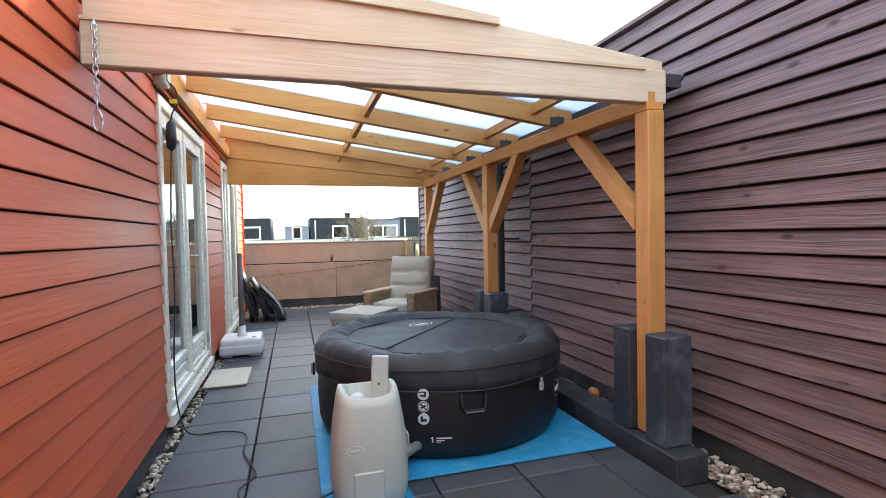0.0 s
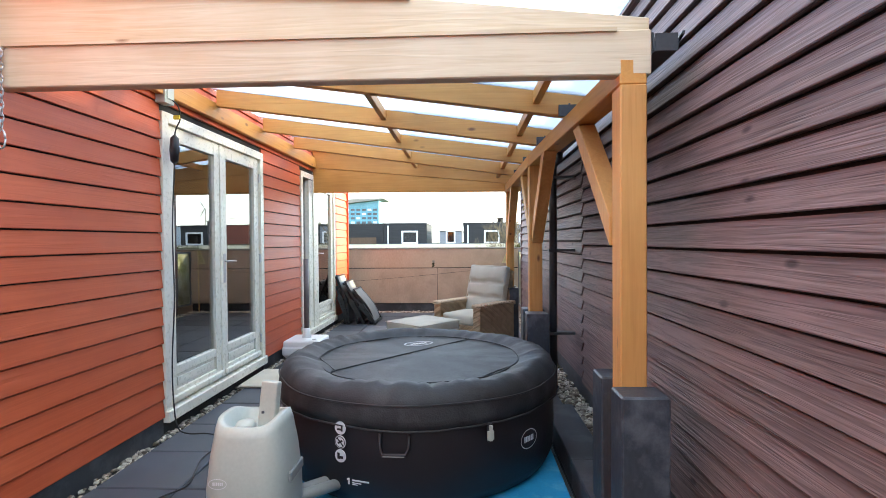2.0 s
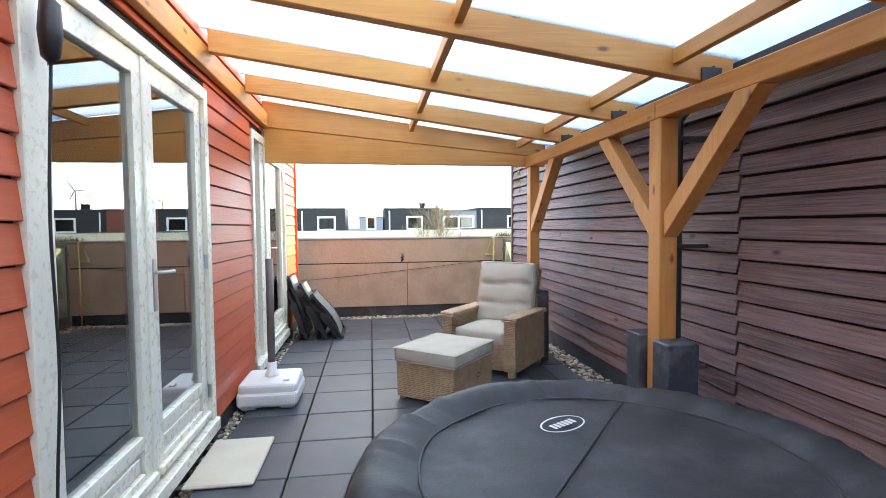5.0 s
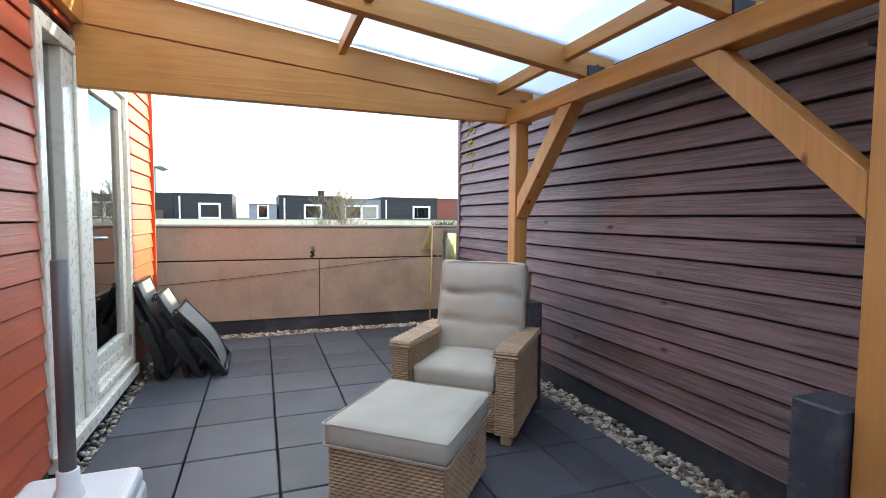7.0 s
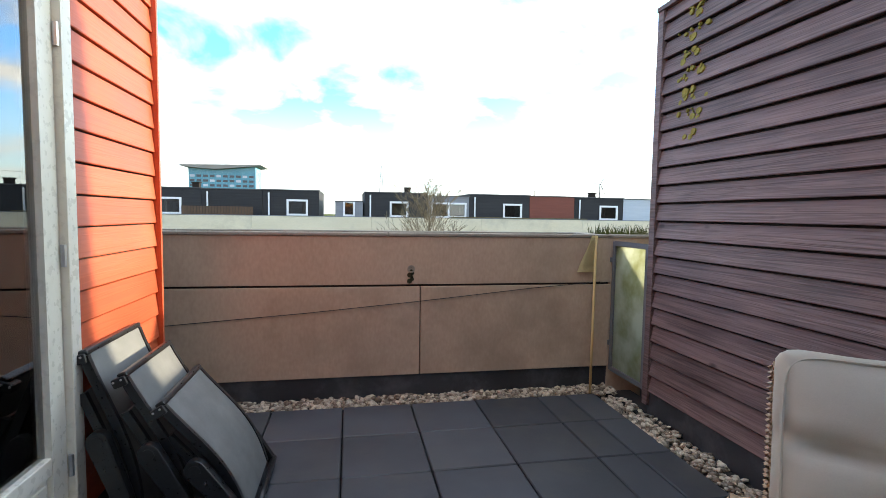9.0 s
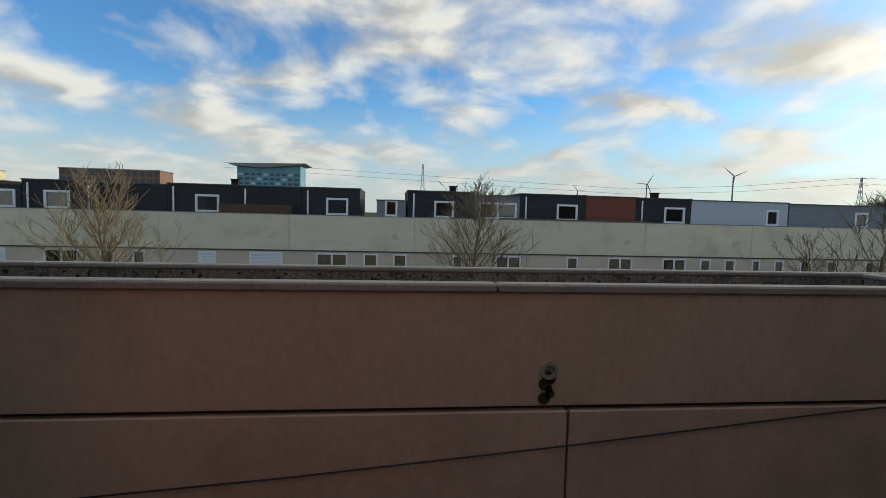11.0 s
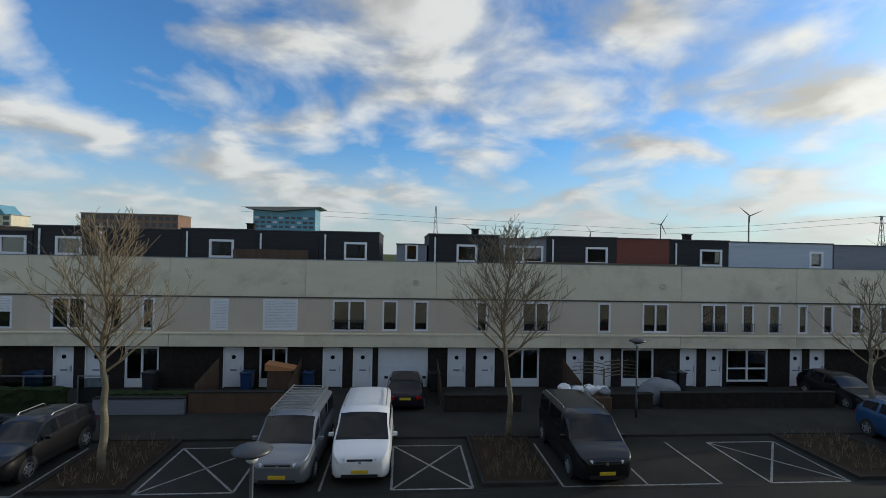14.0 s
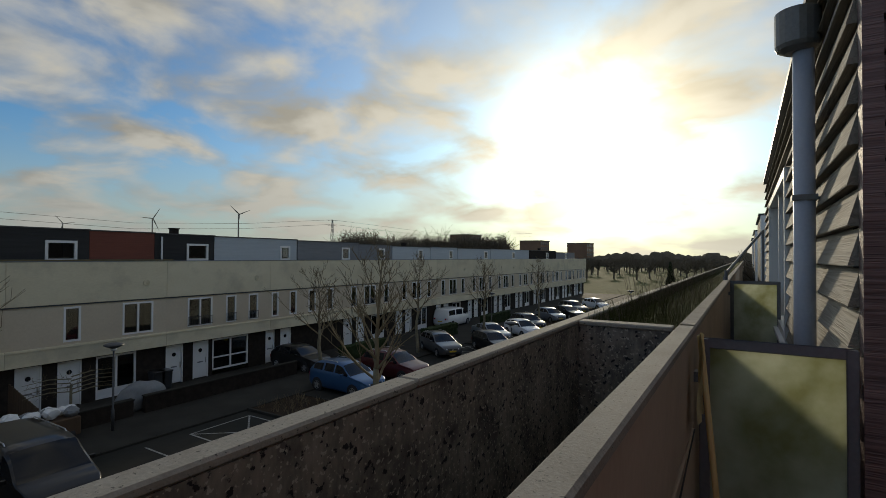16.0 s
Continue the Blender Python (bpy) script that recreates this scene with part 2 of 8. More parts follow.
    L(big.outputs["Fac"], rr.inputs["Value"]); L(rr.outputs[0], b.inputs["Roughness"])
    bp = N("ShaderNodeBump"); bp.inputs["Strength"].default_value, bp.inputs["Distance"].default_value = bump, 0.003
    L(f.outputs[0], bp.inputs["Height"]); L(bp.outputs[0], b.inputs["Normal"])
    return m


def glass_mat(name, tint=(0.9, 0.95, 0.94), rough=0.0, ior=1.5, boost=0.0):
    m = bpy.data.materials.new(name)
    m.use_nodes = True
    nt = m.node_tree
    nt.nodes.clear()
    N, L = nt.nodes.new, nt.links.new
    out, tr, gl, mix, fr = N("ShaderNodeOutputMaterial"), N("ShaderNodeBsdfTransparent"), N("ShaderNodeBsdfGlossy"), N("ShaderNodeMixShader"), N("ShaderNodeFresnel")
    tr.inputs[0].default_value = (*tint, 1)
    gl.inputs["Roughness"].default_value = rough
    fr.inputs["IOR"].default_value = ior
    ma = N("ShaderNodeMath"); ma.operation = "ADD"; ma.inputs[1].default_value = boost; ma.use_clamp = True
    L(fr.outputs[0], ma.inputs[0])
    L(ma.outputs[0], mix.inputs[0]); L(tr.outputs[0], mix.inputs[1]); L(gl.outputs[0], mix.inputs[2]); L(mix.outputs[0], out.inputs[0])
    return m


def milky_mat(name, colour, clear=0.35, noise_scale=3.0, dirt=None, coverage=0.5):
    """Translucent sheet: part of the light goes straight through, the rest is scattered; dirt grows in patches."""
    m = bpy.data.materials.new(name)
    m.use_nodes = True
    nt = m.node_tree
    nt.nodes.clear()
    N, L = nt.nodes.new, nt.links.new
    out, tr, tl, df, m1, m2 = (N("ShaderNodeOutputMaterial"), N("ShaderNodeBsdfTransparent"), N("ShaderNodeBsdfTranslucent"),
                               N("ShaderNodeBsdfPrincipled"), N("ShaderNodeMixShader"), N("ShaderNodeMixShader"))
    tc, ns = N("ShaderNodeTexCoord"), N("ShaderNodeTexNoise")
    ns.inputs["Scale"].default_value, ns.inputs["Detail"].default_value = noise_scale, 6.0
    L(tc.outputs["Object"], ns.inputs["Vector"])
    rg = N("ShaderNodeMapRange"); rg.inputs["From Min"].default_value, rg.inputs["From Max"].default_value = 0.4, 0.65
    rg.inputs["To Max"].default_value = coverage
    L(ns.outputs["Fac"], rg.inputs["Value"])
    mc = N("ShaderNodeMix"); mc.data_type = "RGBA"
    mc.inputs["A"].default_value, mc.inputs["B"].default_value = (*colour, 1), (*(dirt or colour), 1)
    L(rg.outputs[0], mc.inputs["Factor"])
    L(mc.outputs["Result"], tl.inputs[0]); L(mc.outputs["Result"], df.inputs["Base Color"])
    df.inputs["Roughness"].default_value = 0.25
    m1.inputs[0].default_value = 0.14
    L(tl.outputs[0], m1.inputs[1]); L(df.outputs[0], m1.inputs[2])
    m2.inputs[0].default_value = clear
    L(m1.outputs[0], m2.inputs[1]); L(tr.outputs[0], m2.inputs[2]); L(m2.outputs[0], out.inputs[0])
    return m


RED = wood("red_painted_board", (0.43, 0.066, 0.022), (0.58, 0.112, 0.040), 1, 0.45, None, 2.0, 0.15, 0.14, 0.35)
PURPLE = wood("plum_stained_board", (0.062, 0.037, 0.034), (0.215, 0.140, 0.128), 1, 0.55, (0.045, 0.026, 0.024), 2.2, 0.6, 0.2, 1.0)
WEATHERED = wood("weathered_board", (0.16, 0.135, 0.10), (0.36, 0.32, 0.26), 0, 0.8, None, 2.2, 0.5)
PINE_X = wood("oiled_pine_x", (0.44, 0.165, 0.030), (0.70, 0.345, 0.090), 0, 0.5, (0.20, 0.075, 0.025), 1.0, 0.22, 0.10, 0.28)
PINE_Y = wood("oiled_pine_y", (0.44, 0.165, 0.030), (0.70, 0.345, 0.090), 1, 0.5, (0.20, 0.075, 0.025), 1.0, 0.22, 0.10, 0.28)
PINE_Z = wood("oiled_pine_z", (0.44, 0.175, 0.038), (0.70, 0.37, 0.12), 2, 0.5, (0.18, 0.07, 0.025), 1.0, 0.22, 0.10, 0.28)
PINE_GREY = wood("weathered_pine_x", (0.47, 0.31, 0.16), (0.68, 0.58, 0.42), 0, 0.6, (0.24, 0.13, 0.06), 1.0, 0.25, 0.10, 0.35)
CREAM = surface("cream_door_paint", (0.74, 0.70, 0.58), (0.82, 0.78, 0.66), 0.3, fine=30, bump=0.04, island=0.05)
TILE = surface("anthracite_concrete_tile", (0.036, 0.042, 0.050), (0.078, 0.088, 0.102), 0.5, coarse=3, fine=220, bump=0.2, dist=0.001, island=0.35,
               stain=(0.085, 0.085, 0.075), stain_amount=0.45, stain_scale=2.5)
# bedding; also darkens the wall bodies so that board gaps read as shadow lines
SLAB = surface("bedding_and_gap_shade", (0.015, 0.015, 0.015), (0.035, 0.034, 0.032), 0.9)
KERB = surface("black_kerb_stone", (0.018, 0.021, 0.026), (0.05, 0.055, 0.062), 0.5, fine=120, bump=0.2, stain=(0.10, 0.11, 0.12), stain_amount=0.6, stain_scale=4.0)
BLOCK = surface("slate_blue_block", (0.022, 0.028, 0.036), (0.055, 0.066, 0.080), 0.45, scale=(1, 1, 0.4), fine=60, bump=0.25, stain=(0.13, 0.15, 0.17), stain_amount=0.8, stain_scale=5.0)
STONE = surface("pale_pebble", (0.13, 0.10, 0.075), (0.60, 0.54, 0.43), 0.65, island=0.55, pieces=True, coarse=25, fine=120, bump=0.2, stain=(0.16, 0.11, 0.07), stain_amount=0.6, stain_scale=14)
PARAPET = surface("beige_concrete_panel", (0.40, 0.30, 0.215), (0.54, 0.425, 0.32), 0.75, coarse=1.4, fine=50, bump=0.12, stain=(0.24, 0.19, 0.14), stain_amount=0.5, stain_scale=1.1, scale=(1, 1, 0.5))
CAPSTONE = surface("weathered_concrete_cap", (0.19, 0.175, 0.145), (0.40, 0.37, 0.31), 0.85, coarse=6, fine=160, bump=0.45, stain=(0.13, 0.115, 0.09), stain_amount=0.55, stain_scale=6, pits=((0.10, 0.09, 0.075), 150.0, 0.64))
MOULDY = surface("lichen_streaked_concrete", (0.065, 0.057, 0.046), (0.30, 0.262, 0.21), 0.9, coarse=14, fine=70, bump=0.6, stain=(0.022, 0.019, 0.016), stain_amount=0.93,
                 stain_scale=5.0, scale=(1, 1, 0.35), spots=((0.40, 0.36, 0.29), 90.0, 0.585), pits=((0.016, 0.014, 0.012), 55.0, 0.60))
SOIL = surface("mossy_soil", (0.016, 0.02, 0.008), (0.05, 0.055, 0.02), 0.95, coarse=3, fine=50, bump=0.8, dist=0.02)
BLACKPLASTIC = surface("black_plastic", (0.012, 0.012, 0.013), (0.025, 0.025, 0.027), 0.4, bump=0.05)
STEELGREY = surface("grey_coated_steel", (0.13, 0.14, 0.155), (0.19, 0.20, 0.215), 0.4, metal=0.3, bump=0.03)
GALV = surface("galvanised_steel", (0.45, 0.46, 0.47), (0.62, 0.62, 0.62), 0.35, metal=0.9, bump=0.05)
GUTTER = surface("dark_grey_pvc", (0.04, 0.042, 0.046), (0.065, 0.067, 0.072), 0.4, bump=0.05)
PVC = surface("pale_grey_pvc", (0.38, 0.42, 0.50), (0.48, 0.52, 0.60), 0.45, bump=0.05)
ZINC = surface("zinc_hopper", (0.16, 0.16, 0.15), (0.26, 0.26, 0.25), 0.5, metal=0.4, bump=0.1)
TUB = surface("black_pvc_fabric", (0.010, 0.007, 0.009), (0.014, 0.015, 0.018), 0.5, coarse=4, fine=180, bump=0.15, dist=0.002)
COVER = surface("charcoal_cover_fabric", (0.015, 0.017, 0.019), (0.034, 0.037, 0.040), 0.58, coarse=9, fine=120, bump=0.55, dist=0.006, stain=(0.11, 0.115, 0.12), stain_amount=0.35, stain_scale=3.0)
PUMP = surface("pale_grey_plastic", (0.43, 0.46, 0.40), (0.51, 0.54, 0.475), 0.42, bump=0.05)
PUMPDARK = surface("mid_grey_plastic", (0.24, 0.25, 0.235), (0.30, 0.31, 0.29), 0.45, bump=0.05)
WHITEP = surface("white_plastic", (0.72, 0.72, 0.70), (0.82, 0.82, 0.80), 0.4, bump=0.04)
PRINT = surface("white_print", (0.62, 0.64, 0.64), (0.74, 0.75, 0.75), 0.5, bump=0)
BLUEMAT = surface("blue_foam_mat", (0.0, 0.20, 0.42), (0.02, 0.32, 0.58), 0.55, coarse=5, fine=90, bump=0.3, stain=(0.14, 0.42, 0.60), stain_amount=0.6, stain_scale=9)
MAT = surface("beige_stone_slab", (0.50, 0.44, 0.34), (0.64, 0.58, 0.47), 0.7, fine=120, bump=0.15, stain=(0.40, 0.34, 0.26), stain_amount=0.4)
WICKER = surface("honey_wicker", (0.30, 0.20, 0.115), (0.52, 0.38, 0.24), 0.55, coarse=12, fine=90, bump=0.2, island=0.3)
CUSHION = surface("cream_cushion_fabric", (0.43, 0.41, 0.335), (0.54, 0.52, 0.43), 0.9, coarse=6, fine=420, bump=0.25, dist=0.001)
FRAMEDARK = surface("anthracite_chair_tube", (0.008, 0.009, 0.010), (0.017, 0.018, 0.020), 0.32, bump=0.05)
MESHFAB = surface("grey_textile_mesh", (0.13, 0.133, 0.125), (0.22, 0.222, 0.21), 0.6, coarse=8, fine=500, bump=0.3, dist=0.001)
POLEGREY = surface("taupe_parasol_tube", (0.12, 0.105, 0.10), (0.17, 0.15, 0.145), 0.45, metal=0.2, bump=0.04)
BAMBOO = wood("bamboo_stick", (0.40, 0.27, 0.10), (0.60, 0.44, 0.20), 2, 0.5)
RAG = surface("yellowed_cloth", (0.46, 0.38, 0.20), (0.60, 0.52, 0.30), 0.9, fine=150, bump=0.2)
RUSTED = surface("terracotta_ornament", (0.36, 0.14, 0.05), (0.52, 0.24, 0.10), 0.8, coarse=14, bump=0.3)
GLASS = glass_mat("door_glass", (0.70, 0.76, 0.74), 0.0, 1.8, 0.22)
FARGLASS = glass_mat("house_glass", (0.55, 0.60, 0.62), 0.02, 1.5, 0.08)
POLYCARB = milky_mat("polycarbonate_sheet", (0.68, 0.77, 0.90), 0.30, 2.0, (0.58, 0.64, 0.68), 0.5)
OBSCURE = milky_mat("algae_stained_obscure_glass", (0.66, 0.70, 0.60), 0.16, 4.0, (0.27, 0.28, 0.10), 0.75)
# dark grey that carries the dimness of the rooms behind glass
ROOMWALL = surface("interior_shade_grey", (0.16, 0.15, 0.14), (0.22, 0.21, 0.20), 0.8, bump=0)
BAND = surface("cream_facade_band", (0.64, 0.57, 0.405), (0.76, 0.69, 0.51), 0.8, coarse=0.8, fine=14, bump=0.08, stain=(0.28, 0.25, 0.20), stain_amount=0.35, stain_scale=0.5, scale=(0.6, 1, 1.6))
MIDWALL = surface("pinkish_facade_panel", (0.53, 0.45, 0.335), (0.63, 0.54, 0.415), 0.8, coarse=0.6, fine=10, bump=0.05)
DARKBRICK = surface("dark_brown_brick", (0.018, 0.014, 0.012), (0.042, 0.034, 0.028), 0.9, spec=0.15, coarse=4, fine=40, bump=0.3)
DARKCLAD = surface("black_stained_cladding", (0.012, 0.012, 0.013), (0.03, 0.03, 0.032), 0.7, scale=(0.3, 1, 8), fine=12, bump=0.3)
REDCLAD = surface("red_brown_cladding", (0.16, 0.045, 0.03), (0.24, 0.075, 0.05), 0.75, scale=(0.3, 1, 8), fine=12, bump=0.3)
BLUECLAD = surface("pale_blue_grey_cladding", (0.42, 0.47, 0.52), (0.52, 0.57, 0.61), 0.7, scale=(0.3, 1, 8), fine=12, bump=0.2)
GREYCLAD = surface("mid_grey_cladding", (0.16, 0.17, 0.19), (0.24, 0.25, 0.27), 0.7, scale=(0.3, 1, 8), fine=12, bump=0.2)
WHITEPAINT = surface("white_gloss_paint", (0.74, 0.75, 0.75), (0.84, 0.84, 0.83), 0.4, bump=0.03, island=0.15)
ROOFMOSS = surface("mossy_roof", (0.07, 0.055, 0.025), (0.17, 0.14, 0.07), 0.95, coarse=2, fine=20, bump=0.8)
ASPHALT = surface("asphalt", (0.020, 0.021, 0.018), (0.040, 0.040, 0.035), 0.85, spec=0.12, coarse=0.3, fine=40, bump=0.25, stain=(0.06, 0.055, 0.05), stain_amount=0.4, stain_scale=0.25)
PAVING = surface("grey_paving", (0.024, 0.023, 0.020), (0.048, 0.046, 0.040), 0.85, spec=0.12, coarse=0.8, fine=18, bump=0.2, stain=(0.05, 0.05, 0.045), stain_amount=0.5, stain_scale=0.6)
EARTH = surface("dark_planting_earth", (0.022, 0.015, 0.010), (0.055, 0.038, 0.024), 0.95, spec=0.1, coarse=2, fine=30, bump=0.8, dist=0.02)
GRASSY = surface("rough_grass", (0.05, 0.062, 0.02), (0.11, 0.125, 0.04), 0.95, coarse=0.6, fine=25, bump=0.5, spec=0.05, stain=(0.16, 0.13, 0.06), stain_amount=0.5, stain_scale=0.4)
LINEPAINT = surface("worn_white_line", (0.06, 0.06, 0.055), (0.42, 0.42, 0.40), 0.7, coarse=5, fine=30, bump=0.1)
HEDGE = surface("dark_hedge", (0.012, 0.022, 0.007), (0.036, 0.052, 0.018), 0.95, spec=0.15, coarse=6, fine=30, bump=0.9, dist=0.03)
FENCEWOOD = surface("brown_fence_board", (0.07, 0.04, 0.022), (0.13, 0.078, 0.045), 0.8, scale=(1, 1, 0.3), fine=20, bump=0.3)
BARK = surface("tree_bark", (0.13, 0.108, 0.066), (0.28, 0.24, 0.16), 0.9, coarse=4, fine=30, bump=0.5)
TWIG = surface("winter_twigs", (0.13, 0.098, 0.056), (0.25, 0.195, 0.115), 0.9, bump=0)
FARTWIG = surface("distant_twigs", (0.10, 0.078, 0.055), (0.16, 0.13, 0.09), 0.95, bump=0)
TYRE = surface("tyre_rubber", (0.012, 0.012, 0.012), (0.025, 0.025, 0.025), 0.8, bump=0.1)
RIM = surface("alloy_rim", (0.42, 0.43, 0.44), (0.60, 0.60, 0.61), 0.3, metal=0.8, bump=0)
CARGLASS = surface("tinted_car_glass", (0.006, 0.008, 0.011), (0.010, 0.012, 0.016), 0.05, bump=0, rough_var=0.02, spec=0.4)
PLATE = surface("yellow_number_plate", (0.62, 0.42, 0.02), (0.70, 0.48, 0.04), 0.5, bump=0)
TAILRED = surface("red_lamp_lens", (0.30, 0.01, 0.01), (0.42, 0.02, 0.02), 0.2, bump=0)
HEADLAMP = surface("clear_lamp_lens", (0.55, 0.57, 0.60), (0.72, 0.74, 0.76), 0.12, bump=0, rough_var=0.05)
TEALGLASS = surface("teal_curtain_wall", (0.06, 0.22, 0.30), (0.13, 0.36, 0.46), 0.25, coarse=0.1, fine=1.0, bump=0)
FARBRICK = surface("distant_brick", (0.20, 0.115, 0.075), (0.28, 0.17, 0.115), 0.85, coarse=0.2, fine=2, bump=0)
FARGREY = surface("distant_concrete", (0.22, 0.20, 0.18), (0.30, 0.28, 0.25), 0.85, coarse=0.1, fine=1, bump=0)
FARDARK = surface("distant_window", (0.04, 0.05, 0.06), (0.08, 0.09, 0.10), 0.3, bump=0)
LATTICE = surface("grey_lattice_steel", (0.20, 0.21, 0.22), (0.27, 0.28, 0.29), 0.6, metal=0.3, bump=0)
TARP = surface("grey_tarpaulin", (0.16, 0.175, 0.19), (0.24, 0.255, 0.27), 0.55, coarse=3, fine=20, bump=0.4, dist=0.02)
SIGNBLUE = surface("blue_sign", (0.01, 0.07, 0.30), (0.02, 0.10, 0.36), 0.4, bump=0)
LICHEN = surface("olive_lichen", (0.16, 0.13, 0.02), (0.34, 0.28, 0.05), 0.95, coarse=20, fine=90, bump=0.4)
BLACKCABLE = surface("black_rubber_cable", (0.012, 0.012, 0.012), (0.02, 0.02, 0.02), 0.5, bump=0)
YELLOWTAG = surface("yellow_tag", (0.60, 0.42, 0.02), (0.70, 0.50, 0.04), 0.5, bump=0)


def paint(name, c, metal=0.25):
    m = surface(name, c, tuple(min(1, v * 1.15 + 0.003) for v in c), 0.34, bump=0, metal=metal, rough_var=0.06, island=0.05, spec=0.3)
    b = m.node_tree.nodes["Principled BSDF"]
    b.inputs["Coat Weight"].default_value, b.inputs["Coat Roughness"].default_value = 0.55, 0.04
    return m



# ---- mesh helpers ----
def part(name, bm, material, parent=None, label="", smooth=False):
    """Links a bmesh, in world places, as one mesh object under a thing or a part."""
    me = bpy.data.meshes.new(name)
    if smooth:
        for f in bm.faces:
            f.smooth = True
    bm.normal_update()
    bm.to_mesh(me)
    bm.free()
    me.materials.append(material)
    return link_mesh(name, me, parent, label)


def link_mesh(name, me, parent=None, label="", m=None):
    ob = new(name, me)
    if parent is not None:
        ob.parent = parent
        if parent.parent is None:
            ob.matrix_parent_inverse = parent.matrix_basis.inverted()
    if m is not None:
        ob.matrix_basis = m
    if label:
        ob["label"] = label
    return ob


def thing(name, at, label, category, group="", kind=""):
    e = new(name)
    e.empty_display_size = 0.1
    e.matrix_basis = at if isinstance(at, Matrix) else Matrix.Translation(at)
    return tagged(e, label, category, group, kind)


def box(bm, x0, x1, y0, y1, z0, z1, m=None):
    vs = [bm.verts.new(v) for v in ((x0, y0, z0), (x1, y0, z0), (x1, y1, z0), (x0, y1, z0), (x0, y0, z1), (x1, y0, z1), (x1, y1, z1), (x0, y1, z1))]
    if m is not None:
        for v in vs:
            v.co = m @ v.co
    for f in ((0, 3, 2, 1), (4, 5, 6, 7), (0, 1, 5, 4), (1, 2, 6, 5), (2, 3, 7, 6), (3, 0, 4, 7)):
        bm.faces.new([vs[i] for i in f])
    return vs


def boxes(*items):
    bm = bmesh.new()
    for it in items:
        box(bm, *it)
    return bm


def bevelled(bm, width, segments=1):
    bmesh.ops.remove_doubles(bm, verts=bm.verts, dist=1e-5)
    bmesh.ops.bevel(bm, geom=list(bm.edges), offset=width, segments=segments, affect="EDGES", profile=0.6, clamp_overlap=True)
    return bm


def bbox(x0, x1, y0, y1, z0, z1, w=0.004, seg=1, m=None):
    bm = bmesh.new()
    box(bm, x0, x1, y0, y1, z0, z1)
    bevelled(bm, w, seg)
    if m is not None:
        bmesh.ops.transform(bm, matrix=m, verts=bm.verts)
    return bm


def prism(bm, pts, axis, a, b, m=None):
    """A polygon in the plane across an axis, drawn out from a to b along it. Points are given in the order of the other two axes."""
    def at(p, t):
        q = [0, 0, 0]
        o = [i for i in range(3) if i != axis]
        q[axis], q[o[0]], q[o[1]] = t, p[0], p[1]
        v = Vector(q)
        return m @ v if m is not None else v
    va, vb = [bm.verts.new(at(p, a)) for p in pts], [bm.verts.new(at(p, b)) for p in pts]
    bm.faces.new(va)
    bm.faces.new(vb[::-1])
    n = len(pts)
    for i in range(n):
        bm.faces.new((va[i], va[(i + 1) % n], vb[(i + 1) % n], vb[i]))
    bmesh.ops.recalc_face_normals(bm, faces=bm.faces)
    return bm


def tube(bm, pts, radii, sides=8, caps=True):
    """A tube along points, with one radius or one for each point."""
    pts = [Vector(p) for p in pts]
    if not hasattr(radii, "__len__"):
        radii = [radii] * len(pts)
    rings, ref = [], None
    for i, p in enumerate(pts):
        d = (pts[min(i + 1, len(pts) - 1)] - pts[max(i - 1, 0)]).normalized()
        if ref is None:
            ref = d.orthogonal().normalized()
        ref = (ref - d * ref.dot(d))
        ref = ref.normalized() if ref.length > 1e-6 else d.orthogonal().normalized()
        s = d.cross(ref)
        rings.append([bm.verts.new(p + radii[i] * (math.cos(2 * math.pi * k / sides) * ref + math.sin(2 * math.pi * k / sides) * s)) for k in range(sides)])
    for r0, r1 in zip(rings, rings[1:]):
        for k in range(sides):
            bm.faces.new((r0[k], r0[(k + 1) % sides], r1[(k + 1) % sides], r1[k]))
    if caps:
        bm.faces.new(rings[0][::-1])
        bm.faces.new(rings[-1])
    return bm


def lathe(bm, profile, sides, centre=(0, 0, 0), m=None, wobble=None):
    """Radius and height pairs turned about the z axis."""
    rings = []
    for r, z in profile:
        ring = []
        for k in range(sides):
            a = 2 * math.pi * k / sides
            rr = r * (1 + (wobble(a, z, r) if wobble else 0))
            p = Vector((centre[0] + rr * math.cos(a), centre[1] + rr * math.sin(a), centre[2] + z))
            ring.append(bm.verts.new(m @ p if m is not None else p))
        rings.append(ring)
    for r0, r1 in zip(rings, rings[1:]):
        for k in range(sides):
            bm.faces.new((r0[k], r0[(k + 1) % sides], r1[(k + 1) % sides], r1[k]))
    bm.faces.new(rings[0][::-1])
    bm.faces.new(rings[-1])
    return bm


